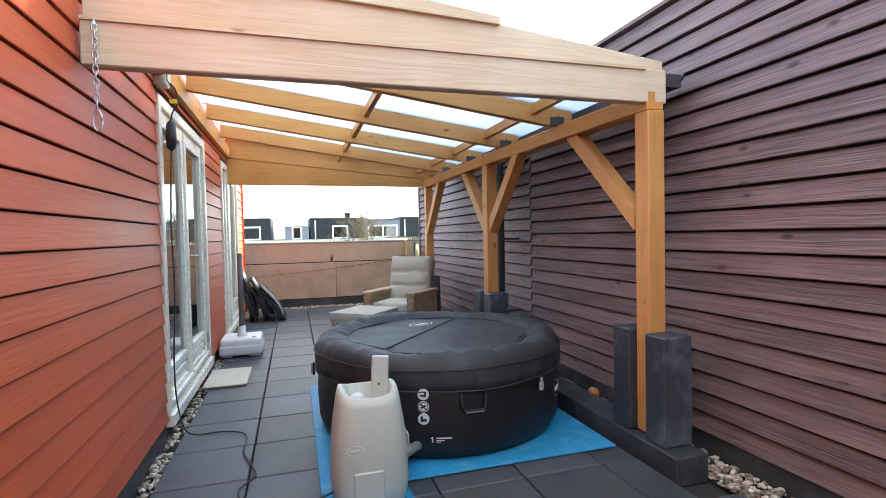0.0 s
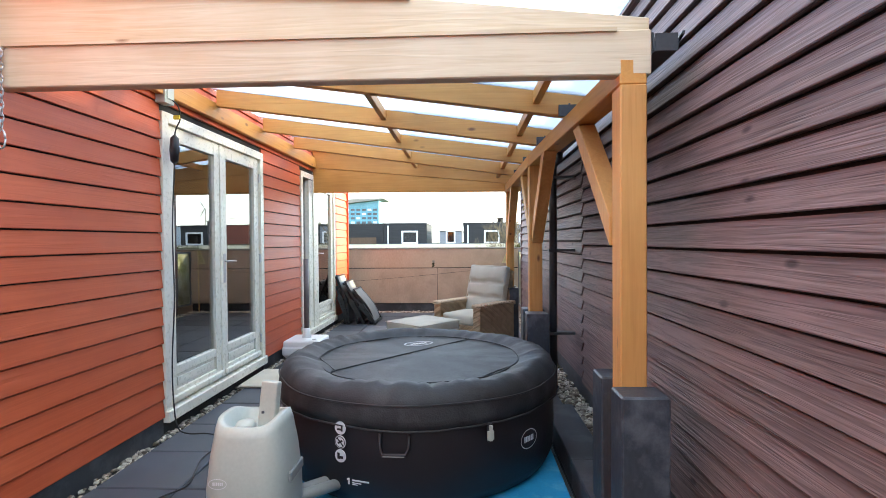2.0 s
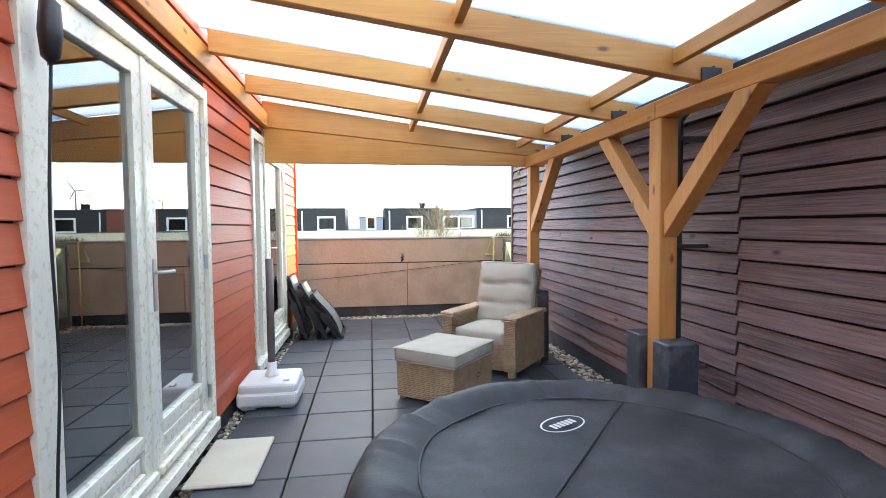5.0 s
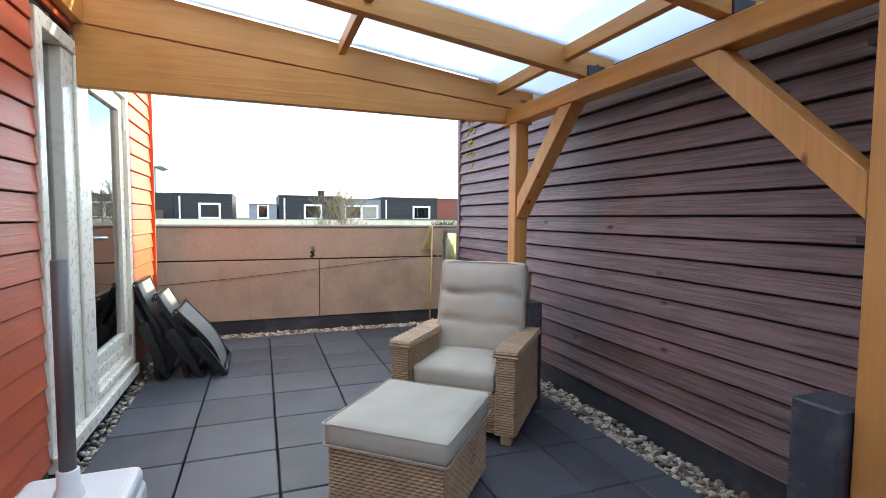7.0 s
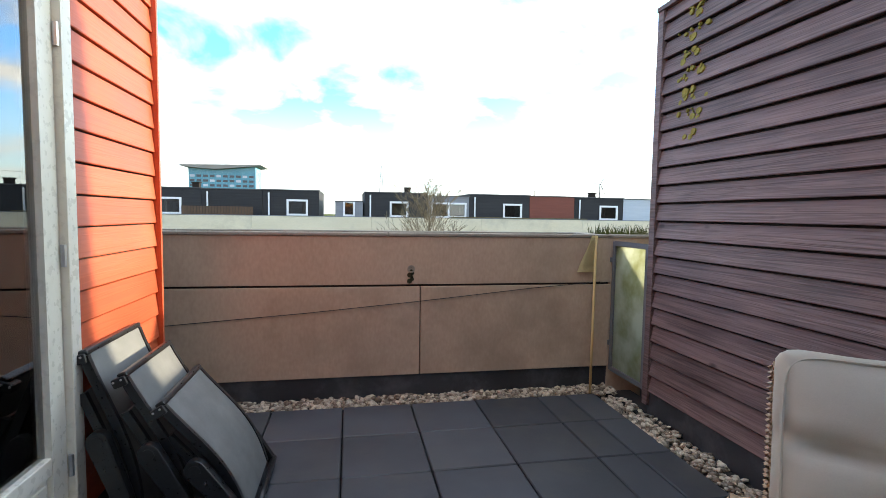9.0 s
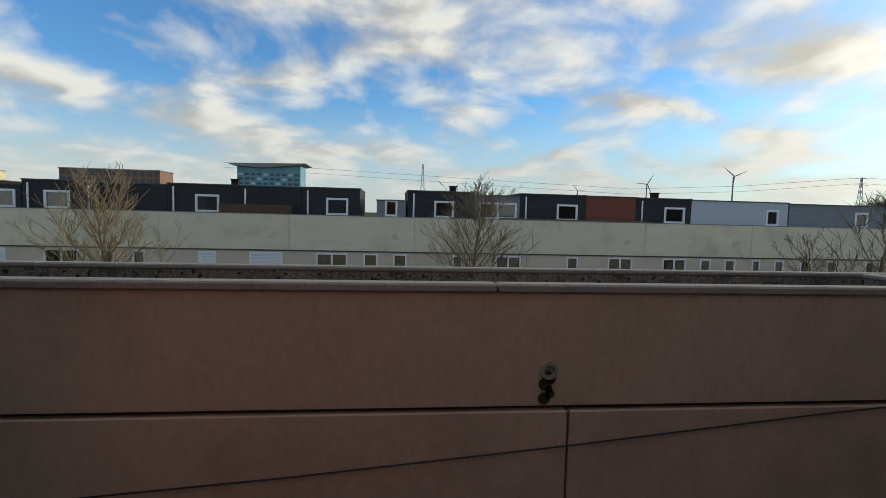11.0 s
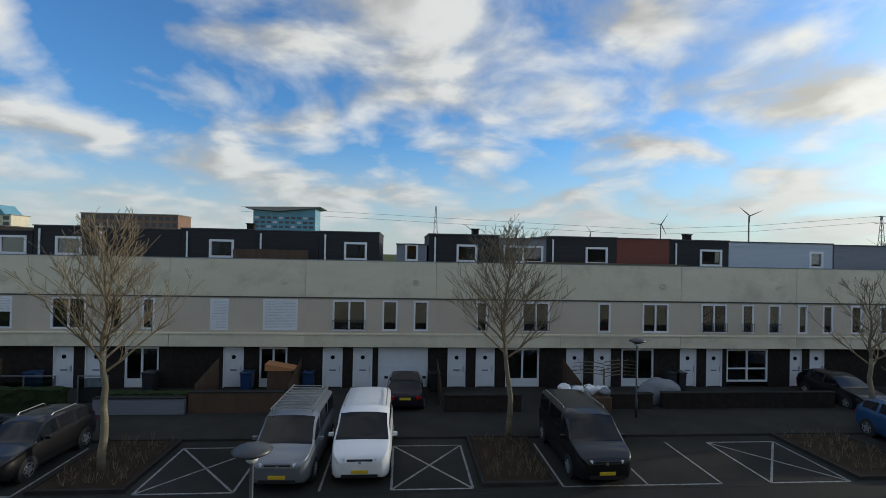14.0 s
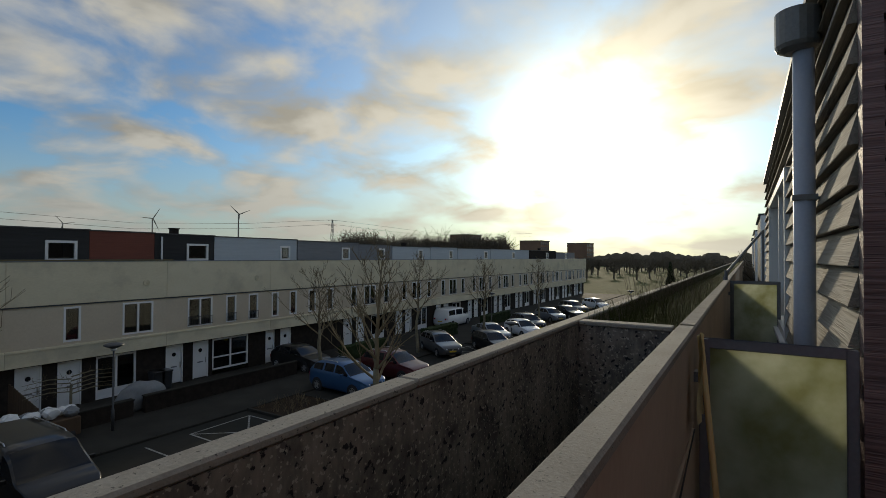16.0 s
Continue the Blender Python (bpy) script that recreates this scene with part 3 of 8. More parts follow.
def pillow(sx, sy, sz, r=0.04, n=10, puff=0.02, m=None, crease=None, corner=0.045):
    """A soft cushion: a rounded slab whose faces swell between its seams."""
    bm = bmesh.new()
    box(bm, -sx / 2, sx / 2, -sy / 2, sy / 2, 0, sz)
    bmesh.ops.subdivide_edges(bm, edges=bm.edges, cuts=n, use_grid_fill=True)
    for v in bm.verts:
        u, w, h = v.co.x / (sx / 2), v.co.y / (sy / 2), v.co.z / sz * 2 - 1
        k = (1 - u ** 4) * (1 - w ** 4)
        v.co.z += h * puff * k
        if crease:
            v.co.z += crease(u, w, h)
        inset = r * (abs(h) ** 4) * 0.5
        v.co.x -= u ** 5 * inset if abs(u) > 0 else 0
        v.co.y -= w ** 5 * inset
        cx, cy = abs(v.co.x) - (sx / 2 - corner), abs(v.co.y) - (sy / 2 - corner)
        if cx > 0 and cy > 0 and math.hypot(cx, cy) > corner:
            f = corner / math.hypot(cx, cy)
            v.co.x = math.copysign(sx / 2 - corner + cx * f, v.co.x)
            v.co.y = math.copysign(sy / 2 - corner + cy * f, v.co.y)
        v.co += 0.004 * noise.noise_vector(v.co * 9)
    if m is not None:
        bmesh.ops.transform(bm, matrix=m, verts=bm.verts)
    return bm


def wall_holes(x0, x1, z0, z1, holes):
    """Rectangles that fill a wall's face round its openings: (x0, x1, z0, z1) each."""
    xs = sorted({x0, x1, *[h[0] for h in holes], *[h[1] for h in holes]})
    out = []
    for a, b in zip(xs, xs[1:]):
        cuts = sorted((h[2], h[3]) for h in holes if h[0] <= a + 1e-6 and h[1] >= b - 1e-6)
        z = z0
        for c0, c1 in cuts:
            if c0 > z + 1e-4:
                out.append((a, b, z, c0))
            z = max(z, c1)
        if z1 > z + 1e-4:
            out.append((a, b, z, z1))
    return out


# ---- the terrace: structure ----
Y0, YEND = -3.4, 9.36
DOORS = [(3.60, 5.43, 0.12, 2.385), (6.70, 8.46, 0.12, 2.385)]
XP = 3.32

floor = part("floor", boxes((-0.3, XP + 0.2, Y0, 9.95, -0.30, -0.055)), SLAB)
tagged(floor, "dark bedding slab under the terrace tiles", "floor", kind="structure")

# body coloured near black: paints the shade in the gaps between the red boards
wall_red = part("wall_house", boxes(*[(-0.28, -0.012, a, b, c, d) for a, b, c, d in wall_holes(Y0, YEND, -0.05, 3.0, DOORS)]), SLAB)
tagged(wall_red, "red painted timber house wall with horizontal lap boards", "wall", kind="structure")
part("wall_base", boxes(*[(-0.26, 0.004, a, b, -0.05, 0.135) for a, b in ((Y0, 3.6), (5.43, 6.7), (8.46, YEND - 0.01))]), KERB, wall_red, "dark damp-proof plinth")
part("corner_trim", boxes((-0.05, 0.04, YEND - 0.002, YEND + 0.02, 0.05, 3.0)), RED, wall_red)

# near-black body again, painting the shadow lines under the plum boards
wall_purple = part("wall_neighbour", boxes((XP + 0.02, XP + 0.30, Y0, 9.40, -0.05, 2.87)), SLAB)
tagged(wall_purple, "plum-stained timber wall of the neighbouring roof pavilion", "wall", kind="structure")
part("wall_base", boxes((XP - 0.008, XP + 0.018, Y0, 9.38, -0.05, 0.17)), KERB, wall_purple, "dark concrete plinth")
part("corner_trim", boxes((XP - 0.03, XP + 0.05, 9.36, 9.42, 0.05, 2.88)), PURPLE, wall_purple)
part("wall_cap", boxes((XP - 0.04, XP + 0.34, Y0, 9.42, 2.872, 2.90)), PURPLE, wall_purple)

wall_back = part("wall_back", boxes((-0.3, XP + 0.3, Y0 - 0.2, Y0, -0.3, 2.6)), PARAPET)
tagged(wall_back, "plain beige wall closing the terrace", "wall", kind="structure")

# street parapet with its planter trough
ZP = 1.28
parapet = part("parapet", boxes((-6.0, XP - 0.02, 9.955, 10.008, 0.88, ZP - 0.03)), PARAPET)
tagged(parapet, "beige concrete parapet panels with a dark joint", "parapet", kind="structure")
for a, b in ((-6.0, -0.19), (-0.178, 1.686), (1.694, XP - 0.02)):
    part("panel", bbox(a, b, 9.950, 10.006, 0.165, 0.862, 0.004), PARAPET, parapet)
part("panel_backing", boxes((-6.0, XP - 0.02, 9.985, 10.012, 0.1, 1.2)), SLAB, parapet)
part("parapet_base", boxes((-6.0, XP, 9.97, 10.02, -0.2, 0.161)), KERB, parapet, "black damp-proof strip")
for i in range(5):
    a = -6.0 + i * 1.86
    part("coping_stone", bbox(a, min(a + 1.856, XP - 0.02), 9.944, 10.010, ZP - 0.029, ZP, 0.006), CAPSTONE, parapet, "weathered concrete coping")
planter = part("planter_wall", boxes((-26, 60, 10.395, 10.445, -0.5, ZP - 0.02), (3.18, 3.24, 10.02, 10.394, 0.3, ZP - 0.02)), MOULDY)
tagged(planter, "lichen-stained outer concrete wall of the planter trough", "planter wall", kind="structure")
for i in range(40):
    a = -26 + i * 2.15
    part("coping_stone", bbox(a, a + 2.146, 10.392, 10.45, ZP - 0.0195, ZP, 0.005), CAPSTONE, planter, "weathered concrete coping")
part("coping_stone", bbox(3.17, 3.25, 10.02, 10.391, ZP - 0.0195, ZP - 0.001, 0.004), CAPSTONE, planter, "weathered concrete coping")
planter_soil = part("planter_soil", boxes((-26, 3.18, 10.012, 10.395, 0.3, 0.70)), SOIL)
tagged(planter_soil, "dark mossy soil in the planter trough", "soil", kind="structure")
part("strip", boxes((-6, 3.1, 10.13, 10.145, 0.698, 0.72)), GALV, planter_soil, "thin metal edging strip")
facade_own = part("facade_own", boxes((-26, 60, 10.05, 10.40, -5.7, 0.3)), BAND)
tagged(facade_own, "cream street facade under the terrace", "facade", kind="structure")

# neighbour's balcony, parapet, planter and street facade
par_n = part("parapet_neighbour", boxes((3.30, 60, 9.955, 10.008, -0.2, ZP - 0.03)), PARAPET)
tagged(par_n, "beige concrete parapet of the neighbouring balcony", "parapet", kind="structure")
cap = bmesh.new()
for i in range(26):
    a = 3.25 + i * 2.2
    box(cap, a, a + 2.196, 9.944, 10.010, ZP - 0.029, ZP)
part("coping", bevelled(cap, 0.006), CAPSTONE, par_n)
soil_n = part("planter_soil_neighbour", boxes((3.25, 60, 10.012, 10.392, 0.3, 1.19)), GRASSY)
tagged(soil_n, "overgrown planter with grass and weeds", "soil", kind="structure")
floor_n = part("balcony_floor", boxes((XP + 0.3, 40, 9.4, 9.955, -0.3, 0.0)), TILE)
tagged(floor_n, "dark tiled floor of the neighbouring balcony", "floor", kind="structure")
WIN_N = (6.75, 10.5, 0.76, 2.42)
fac_n = part("wall_neighbour_front", boxes(*[(a, b, 9.14, 9.40, c, d) for a, b, c, d in wall_holes(XP + 0.302, 13.0, 0.0, 3.05, [WIN_N])]), WEATHERED)
tagged(fac_n, "weathered lap-board street front of the neighbouring pavilion", "wall", kind="structure")
part("roof_edge", boxes((XP + 0.28, 13.1, 9.1, 9.47, 3.052, 3.11)), GUTTER, fac_n)
win_n = thing("window_1", (8.6, 9.4, 0.76), "white framed window in the weathered board wall", "window", kind="structure")
part("window_frame", boxes((6.75, 6.83, 9.2, 9.46, 0.76, 2.42), (10.42, 10.5, 9.2, 9.46, 0.76, 2.42), (6.83, 10.42, 9.2, 9.46, 2.34, 2.42), (6.83, 10.42, 9.2, 9.46, 0.76, 0.84), (8.5, 8.58, 9.25, 9.42, 0.84, 2.34)), WHITEPAINT, win_n)
part("window_sill", boxes((6.7, 10.55, 9.38, 9.50, 0.72, 0.758)), WHITEPAINT, win_n)
part("pane", boxes((6.83, 8.5, 9.30, 9.31, 0.84, 2.34)), FARGLASS, win_n)
part("pane", boxes((8.58, 10.42, 9.30, 9.31, 0.84, 2.34)), FARGLASS, win_n)

# added room box behind the doors, closed; its dimness is put into the grey
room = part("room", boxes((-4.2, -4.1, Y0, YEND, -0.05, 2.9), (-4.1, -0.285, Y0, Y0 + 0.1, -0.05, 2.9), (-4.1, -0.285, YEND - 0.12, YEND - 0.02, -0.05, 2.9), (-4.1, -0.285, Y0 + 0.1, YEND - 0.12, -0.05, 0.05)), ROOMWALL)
tagged(room, "added room box behind the glazed doors, dimness put into its grey", "room", kind="structure")
ceiling = part("ceiling", boxes((-4.2, -0.0, Y0, YEND, 2.92, 3.04)), GUTTER)
tagged(ceiling, "flat roof and ceiling over the room", "ceiling", kind="structure")
roof_n = part("roof_neighbour", boxes((XP + 0.31, 13.0, Y0, 9.13, 2.7, 2.86)), GUTTER)
tagged(roof_n, "flat roof of the neighbouring pavilion", "roof", kind="structure")


# ---- double garden doors ----
def garden_door(name, y0, y1, z0, z1, label, side_light=0.0):
    d = thing(name, (0, (y0 + y1) / 2, z0), label, "door", kind="structure")
    part("door_frame", bevelled(boxes((-0.09, 0.03, y0, y0 + 0.075, z0, z1), (-0.09, 0.03, y1 - 0.075, y1, z0, z1), (-0.09, 0.03, y0 + 0.075, y1 - 0.075, z1 - 0.075, z1)), 0.004), CREAM, d)
    part("door_sill", bbox(-0.1, 0.055, y0, y1, z0 - 0.05, z0 + 0.035, 0.006), CREAM, d)
    mid = (y0 + y1) / 2 if not side_light else y0 + side_light
    leaves = ((y0 + 0.079, mid - 0.003), (mid + 0.003, y1 - 0.079))
    if side_light:
        # a narrow fixed pane down to the sill and a broad mullion beside a single leaf
        g1 = mid - 0.37
        part("mullion", bbox(-0.09, 0.012, g1, mid - 0.004, z0 + 0.036, z1 - 0.076, 0.005), CREAM, d)
        part("mullion_cover", bbox(0.0125, 0.03, g1 + 0.16, mid - 0.006, z0 + 0.036, z1 - 0.076, 0.004), CREAM, d)
        part("bottom_rail", bbox(-0.08, -0.02, y0 + 0.076, g1 - 0.001, z0 + 0.036, z0 + 0.13, 0.004), CREAM, d)
        part("side_pane", boxes((-0.054, -0.046, y0 + 0.074, g1 + 0.004, z0 + 0.125, z1 - 0.074)), GLASS, d)
        leaves = leaves[1:]
    for k, (a, b) in enumerate(leaves):
        zb, zt, st = z0 + 0.045, z1 - 0.08, 0.105
        leaf = part("door_leaf", bevelled(boxes((-0.055, 0.0, a, a + st, zb, zt), (-0.055, 0.0, b - st, b, zb, zt), (-0.055, 0.0, a + st, b - st, zt - 0.11, zt),
                                                (-0.055, 0.0, a + st, b - st, zb, zb + 0.10), (-0.055, 0.0, a + st, b - st, zb + 0.215, zb + 0.285)), 0.004), CREAM, d)
        part("door_panel", bevelled(boxes((-0.045, -0.02, a + st, b - st, zb + 0.10, zb + 0.215), (-0.022, -0.008, a + st + 0.03, b - st - 0.03, zb + 0.125, zb + 0.19)), 0.004), CREAM, leaf)
        part("weatherbar", bbox(0.0, 0.03, a + 0.02, b - 0.02, zb + 0.02, zb + 0.07, 0.008), CREAM, leaf)
        part("pane", boxes((-0.034, -0.026, a + st - 0.004, b - st + 0.004, zb + 0.28, zt - 0.105)), GLASS, leaf)
        for z in (zb + 0.2, (zb + zt) / 2, zt - 0.2):
            hy = a - 0.001 if k == 0 and not side_light else b + 0.001
            bm = bmesh.new()
            tube(bm, [(0.012, hy, z - 0.045), (0.012, hy, z + 0.045)], 0.011, 8)
            part("hinge", bm, GALV, leaf)
    bm = boxes((-0.012, 0.012, mid - 0.022, mid + 0.022, z0 + 0.045, z1 - 0.08))
    if not side_light:
        part("meeting_bead", bevelled(bm, 0.005), CREAM, d)
    hy, hz = mid + 0.055, 1.235
    plate = part("lock_plate", bbox(0.0, 0.010, hy - 0.02, hy + 0.02, hz - 0.20, hz + 0.07, 0.003), GALV, d, "brushed steel lock plate")
    bm = bmesh.new()
    tube(bm, [(0.005, hy, hz), (0.05, hy, hz), (0.058, hy + 0.012, hz), (0.058, hy + 0.12, hz - 0.004)], 0.0095, 8)
    part("handle", bm, GALV, plate, "brushed steel lever handle", smooth=True)
    return d


garden_door("door_1", *DOORS[0], "cream painted double garden door with tall glass panes, closed")
garden_door("door_2", *DOORS[1], "cream painted garden door with a narrow side light, closed", 0.75)


# ---- timber veranda ----
ver = thing("veranda", (1.6, 4.8, 0), "orange oiled pine veranda with a milky polycarbonate roof", "veranda")
SLOPE = (2.62 - 2.22) / 2.9


def roof_z(x):
    return 2.62 - SLOPE * x


POSTS = (2.34, 4.71, 7.16)
POST_X = {2.34: 3.003, 4.71: 2.905, 7.16: 2.893}
POST_W = {2.34: 0.059, 4.71: 0.059, 7.16: 0.053}
PX0, PX1 = 2.855, 2.99
for y in POSTS:
    part("post", bbox(POST_X[y] - POST_W[y], POST_X[y] + POST_W[y], y - POST_W[y] * 1.08, y + POST_W[y] * 1.08, 0.12 if y < 3 else 0.0, 2.10, 0.006), PINE_Z, ver)
for y0, y1 in ((2.34, 4.71), (4.71, 7.16)):
    a = math.atan2(POST_X[y1] - POST_X[y0], y1 - y0)
    e0, e1 = (0.055 if y0 < 3 else -0.001), (0.18 if y1 > 7 else -0.001)
    bm = bbox(-0.0605, 0.0605, -e0, (y1 - y0) / math.cos(a) + e1, 2.102, 2.215, 0.006)
    bm.transform(Matrix.Translation((POST_X[y0], y0, 0)) @ Matrix.Rotation(-a, 4, "Z"))
    part("eaves_beam", bm, PINE_Y, ver)


def brace(y0, y1, x, z0=1.38, z1=2.10):
    d = math.copysign(1, y1 - y0)
    bm = bmesh.new()
    w = 0.155
    prism(bm, [(y0, z0), (y1, z1), (y1 - d * w, z1), (y0, z0 + w * (z1 - z0) / abs(y1 - y0))], 0, x - 0.05, x + 0.05)
    bevelled(bm, 0.004)
    part("brace", bm, PINE_Z, ver)


brace(2.41, 3.20, 2.983)
brace(4.64, 3.91, 2.917)
brace(4.78, 5.51, 2.908)
brace(7.09, 6.40, 2.895)
part("ledger", bbox(0.022, 0.075, 2.40, 7.26, 2.49, 2.64, 0.005), PINE_Y, ver)
RAFTERS = (3.35, 4.35, 5.35, 6.32)
for y in RAFTERS:
    bm = bmesh.new()
    prism(bm, [(0.076, roof_z(0.076)), (3.06, roof_z(3.06)), (3.06, roof_z(3.06) + 0.145), (0.076, roof_z(0.076) + 0.145)], 1, y - 0.035, y + 0.035)
    part("rafter", bevelled(bm, 0.004), PINE_X, ver)
    part("rafter_shoe", boxes((2.93, 2.94, y - 0.05, y + 0.05, 2.216, 2.30), (PX0 + 0.01, PX1 - 0.01, y - 0.052, y - 0.038, 2.216, 2.29)), GUTTER, ver, "black steel bracket")
ys = (2.43, *RAFTERS, 7.2)
for a, b in zip(ys, ys[1:]):
    part("nogging", bbox(1.53, 1.575, a + 0.036, b - 0.036, roof_z(1.55) + 0.055, roof_z(1.55) + 0.135, 0.003), PINE_Y, ver)
    part("nogging", bbox(2.70, 2.745, a + 0.036, b - 0.036, roof_z(2.7) + 0.055, roof_z(2.7) + 0.135, 0.003), PINE_Y, ver)
# front: a level beam below a sloping barge board
part("front_beam", bbox(-0.004 + 0.03, 3.085, 2.285, 2.36, 2.145, 2.345, 0.006), PINE_GREY, ver, "weathered pine front beam with knots")
bm = bmesh.new()
prism(bm, [(0.03, 2.346), (3.085, 2.346), (3.085, 2.408), (0.03, 2.745)], 1, 2.315, 2.36)
part("barge_board", bevelled(bm, 0.004), PINE_GREY, ver)
bm = bmesh.new()
prism(bm, [(0.03, 2.60), (2.0, 2.515), (2.0, 2.555), (0.03, 2.77)], 1, 2.29, 2.314)
part("cover_board", bm, PINE_GREY, ver)
bm = boxes((0.03, 2.93, 2.272, 2.284, 2.335, 2.352))
part("drip_bead", bm, PINE_GREY, ver)
# back: a deep fascia cut to the roof slope
bm = bmesh.new()
prism(bm, [(0.02, 2.135), (3.06, 2.12), (3.06, 2.215), (0.02, 2.50)], 1, 7.25, 7.32)
part("rear_fascia", bevelled(bm, 0.004), PINE_X, ver)
bm = bmesh.new()
prism(bm, [(0.02, 2.501), (3.06, 2.217), (3.06, 2.36), (0.02, 2.77)], 1, 7.24, 7.31)
part("rear_barge_board", bevelled(bm, 0.004), PINE_X, ver)
# roof sheets with aluminium bars
for i, (a, b) in enumerate(zip(ys, ys[1:])):
    bm = bmesh.new()
    prism(bm, [(0.03, roof_z(0.03) + 0.150), (3.14, roof_z(3.14) + 0.150), (3.14, roof_z(3.14) + 0.166), (0.03, roof_z(0.03) + 0.166)], 1, a - 0.04 if i == 0 else a + 0.002, b - 0.002)
    part("roof_sheet", bm, POLYCARB, ver, "milky polycarbonate roof sheet")
for y in ys:
    bm = bmesh.new()
    prism(bm, [(0.03, roof_z(0.03) + 0.168), (3.16, roof_z(3.16) + 0.168), (3.16, roof_z(3.16) + 0.182), (0.03, roof_z(0.03) + 0.182)], 1, y - 0.03, y + 0.03)
    part("glazing_bar", bm, GALV, ver)
g = bmesh.new()
prism(g, [(3.09, 2.335), (3.10, 2.25), (3.20, 2.25), (3.225, 2.34), (3.235, 2.34), (3.235, 2.325), (3.212, 2.322), (3.192, 2.262), (3.108, 2.262), (3.10, 2.335)], 1, 2.30, 7.36)
gutter = part("gutter", g, GUTTER, ver, "dark grey plastic gutter")
part("gutter_end", boxes((3.105, 3.205, 2.296, 2.30, 2.252, 2.33)), GUTTER, gutter)
bm = bmesh.new()
tube(bm, [(3.16, 4.87, 2.25), (3.16, 4.87, 2.2), (3.10, 4.87, 2.12), (3.10, 4.87, 0.0)], 0.038, 12)
dp = part("downpipe", bm, GUTTER, ver, "dark grey plastic downpipe", smooth=True)
for z in (0.5, 1.3, 2.0):
    part("pipe_clip", boxes((3.055, 3.30, 4.822, 4.918, z, z + 0.025)), GUTTER, dp)


# ---- kerb and the stone blocks that hold the posts ----
kerb_ob = thing("kerb", (2.94, 5.6, 0), "black concrete kerb between tiles and pebbles", "kerb", kind="structure")
yy = 1.98
while yy < 3.9:
    part("kerb_stone", bbox(2.87, 3.09, yy, yy + 0.996, -0.05, 0.112, 0.006), KERB, kerb_ob)
    yy += 1.0
for y in POSTS:
    for d in (-1, 1):
        b = part("stone_block", bbox(POST_X[y] - 0.107, POST_X[y] + 0.093, y + d * 0.155 - 0.083, y + d * 0.155 + 0.083, 0.114 if y < 3 else 0.0, 0.755, 0.008), BLOCK)
        tagged(b, "slate-blue upright concrete block clamped against a veranda post", "concrete block", "blocks at the posts")


# ---- hot tub, its cover, pump and mats ----
TC = (1.93, 3.43)
tub = thing("hot_tub", (*TC, 0), "round black inflatable hot tub on a blue foam mat", "hot tub")
bm = bmesh.new()
lathe(bm, [(0.80, 0.012), (0.86, 0.03), (0.895, 0.10), (0.905, 0.25), (0.90, 0.40), (0.885, 0.50), (0.84, 0.55), (0.4, 0.555)], 72, (*TC, 0))
part("wall", bm, TUB, tub, smooth=True)


def cover_wobble(a, z, r):
    return 0.006 * math.sin(9 * a + 3) + 0.008 * math.sin(5 * a + z * 20) + (0.004 * math.sin(31 * a) if z < 0.55 else 0)


bm = bmesh.new()
lathe(bm, [(0.905, 0.445), (0.915, 0.448), (0.918, 0.50), (0.914, 0.575), (0.89, 0.63), (0.85, 0.658), (0.82, 0.660), (0.79, 0.658), (0.76, 0.651), (0.73, 0.642), (0.70, 0.630), (0.67, 0.618), (0.62, 0.612), (0.40, 0.614), (0.18, 0.617), (0.02, 0.618)], 144, (*TC, 0), wobble=cover_wobble)
for v in bm.verts:
    d = Vector((v.co.x - TC[0], v.co.y - TC[1]))
    ang = math.atan2(d.y, d.x)
    v.co.z += 0.024 * noise.noise(Vector((math.cos(ang) * 16, math.sin(ang) * 16, d.length * 3))) * math.exp(-((d.length - 0.78) / 0.10) ** 2)
    v.co.z -= 0.012 * max(0.0, noise.noise(Vector((math.cos(ang) * 7, math.sin(ang) * 7, 9.0)))) * math.exp(-((d.length - 0.70) / 0.06) ** 2)
    v.co.z += (0.012 * noise.noise(Vector((v.co.x * 3, v.co.y * 3, 1.0))) + 0.006 * noise.noise(Vector((v.co.x * 9, v.co.y * 9, 4.0)))) * (1 if v.co.z > 0.6 else 0.3)
cover = part("cover", bm, COVER, tub, "charcoal fabric cover with piped seams", smooth=True)
for r, z in ((0.918, 0.575), (0.918, 0.449), (0.675, 0.622)):
    bm = bmesh.new()
    n = 96
    tube(bm, [(TC[0] + (r * (1 + cover_wobble(2 * math.pi * k / n, z, r)) + 0.002) * math.cos(2 * math.pi * k / n), TC[1] + (r * (1 + cover_wobble(2 * math.pi * k / n, z, r)) + 0.002) * math.sin(2 * math.pi * k / n), z) for k in range(n + 1)], 0.005, 5)
    part("piping", bm, COVER, cover)
for p0, p1 in (((-0.48, -0.40), (0.35, 0.595)), ((-0.48, -0.40), (-0.683, -0.06)), ((-0.48, -0.40), (-0.50, -0.47)), ((0.51, -0.39), (0.60, -0.28)), ((0.51, -0.39), (0.42, -0.52))):
    bm = bmesh.new()
    tube(bm, [(TC[0] + p0[0] + (p1[0] - p0[0]) * t, TC[1] + p0[1] + (p1[1] - p0[1]) * t, 0.620) for t in [i / 12 for i in range(13)]], 0.005, 5)
    part("seam", bm, COVER, cover)


def on_tub(a, z, r=0.909):
    """A pose on the tub's wall: x along it, y up, z outwards."""
    c, s = math.cos(a), math.sin(a)
    return Matrix(((-s, 0, c, TC[0] + r * c), (c, 0, s, TC[1] + r * s), (0, 1, 0, z), (0, 0, 0, 1)))


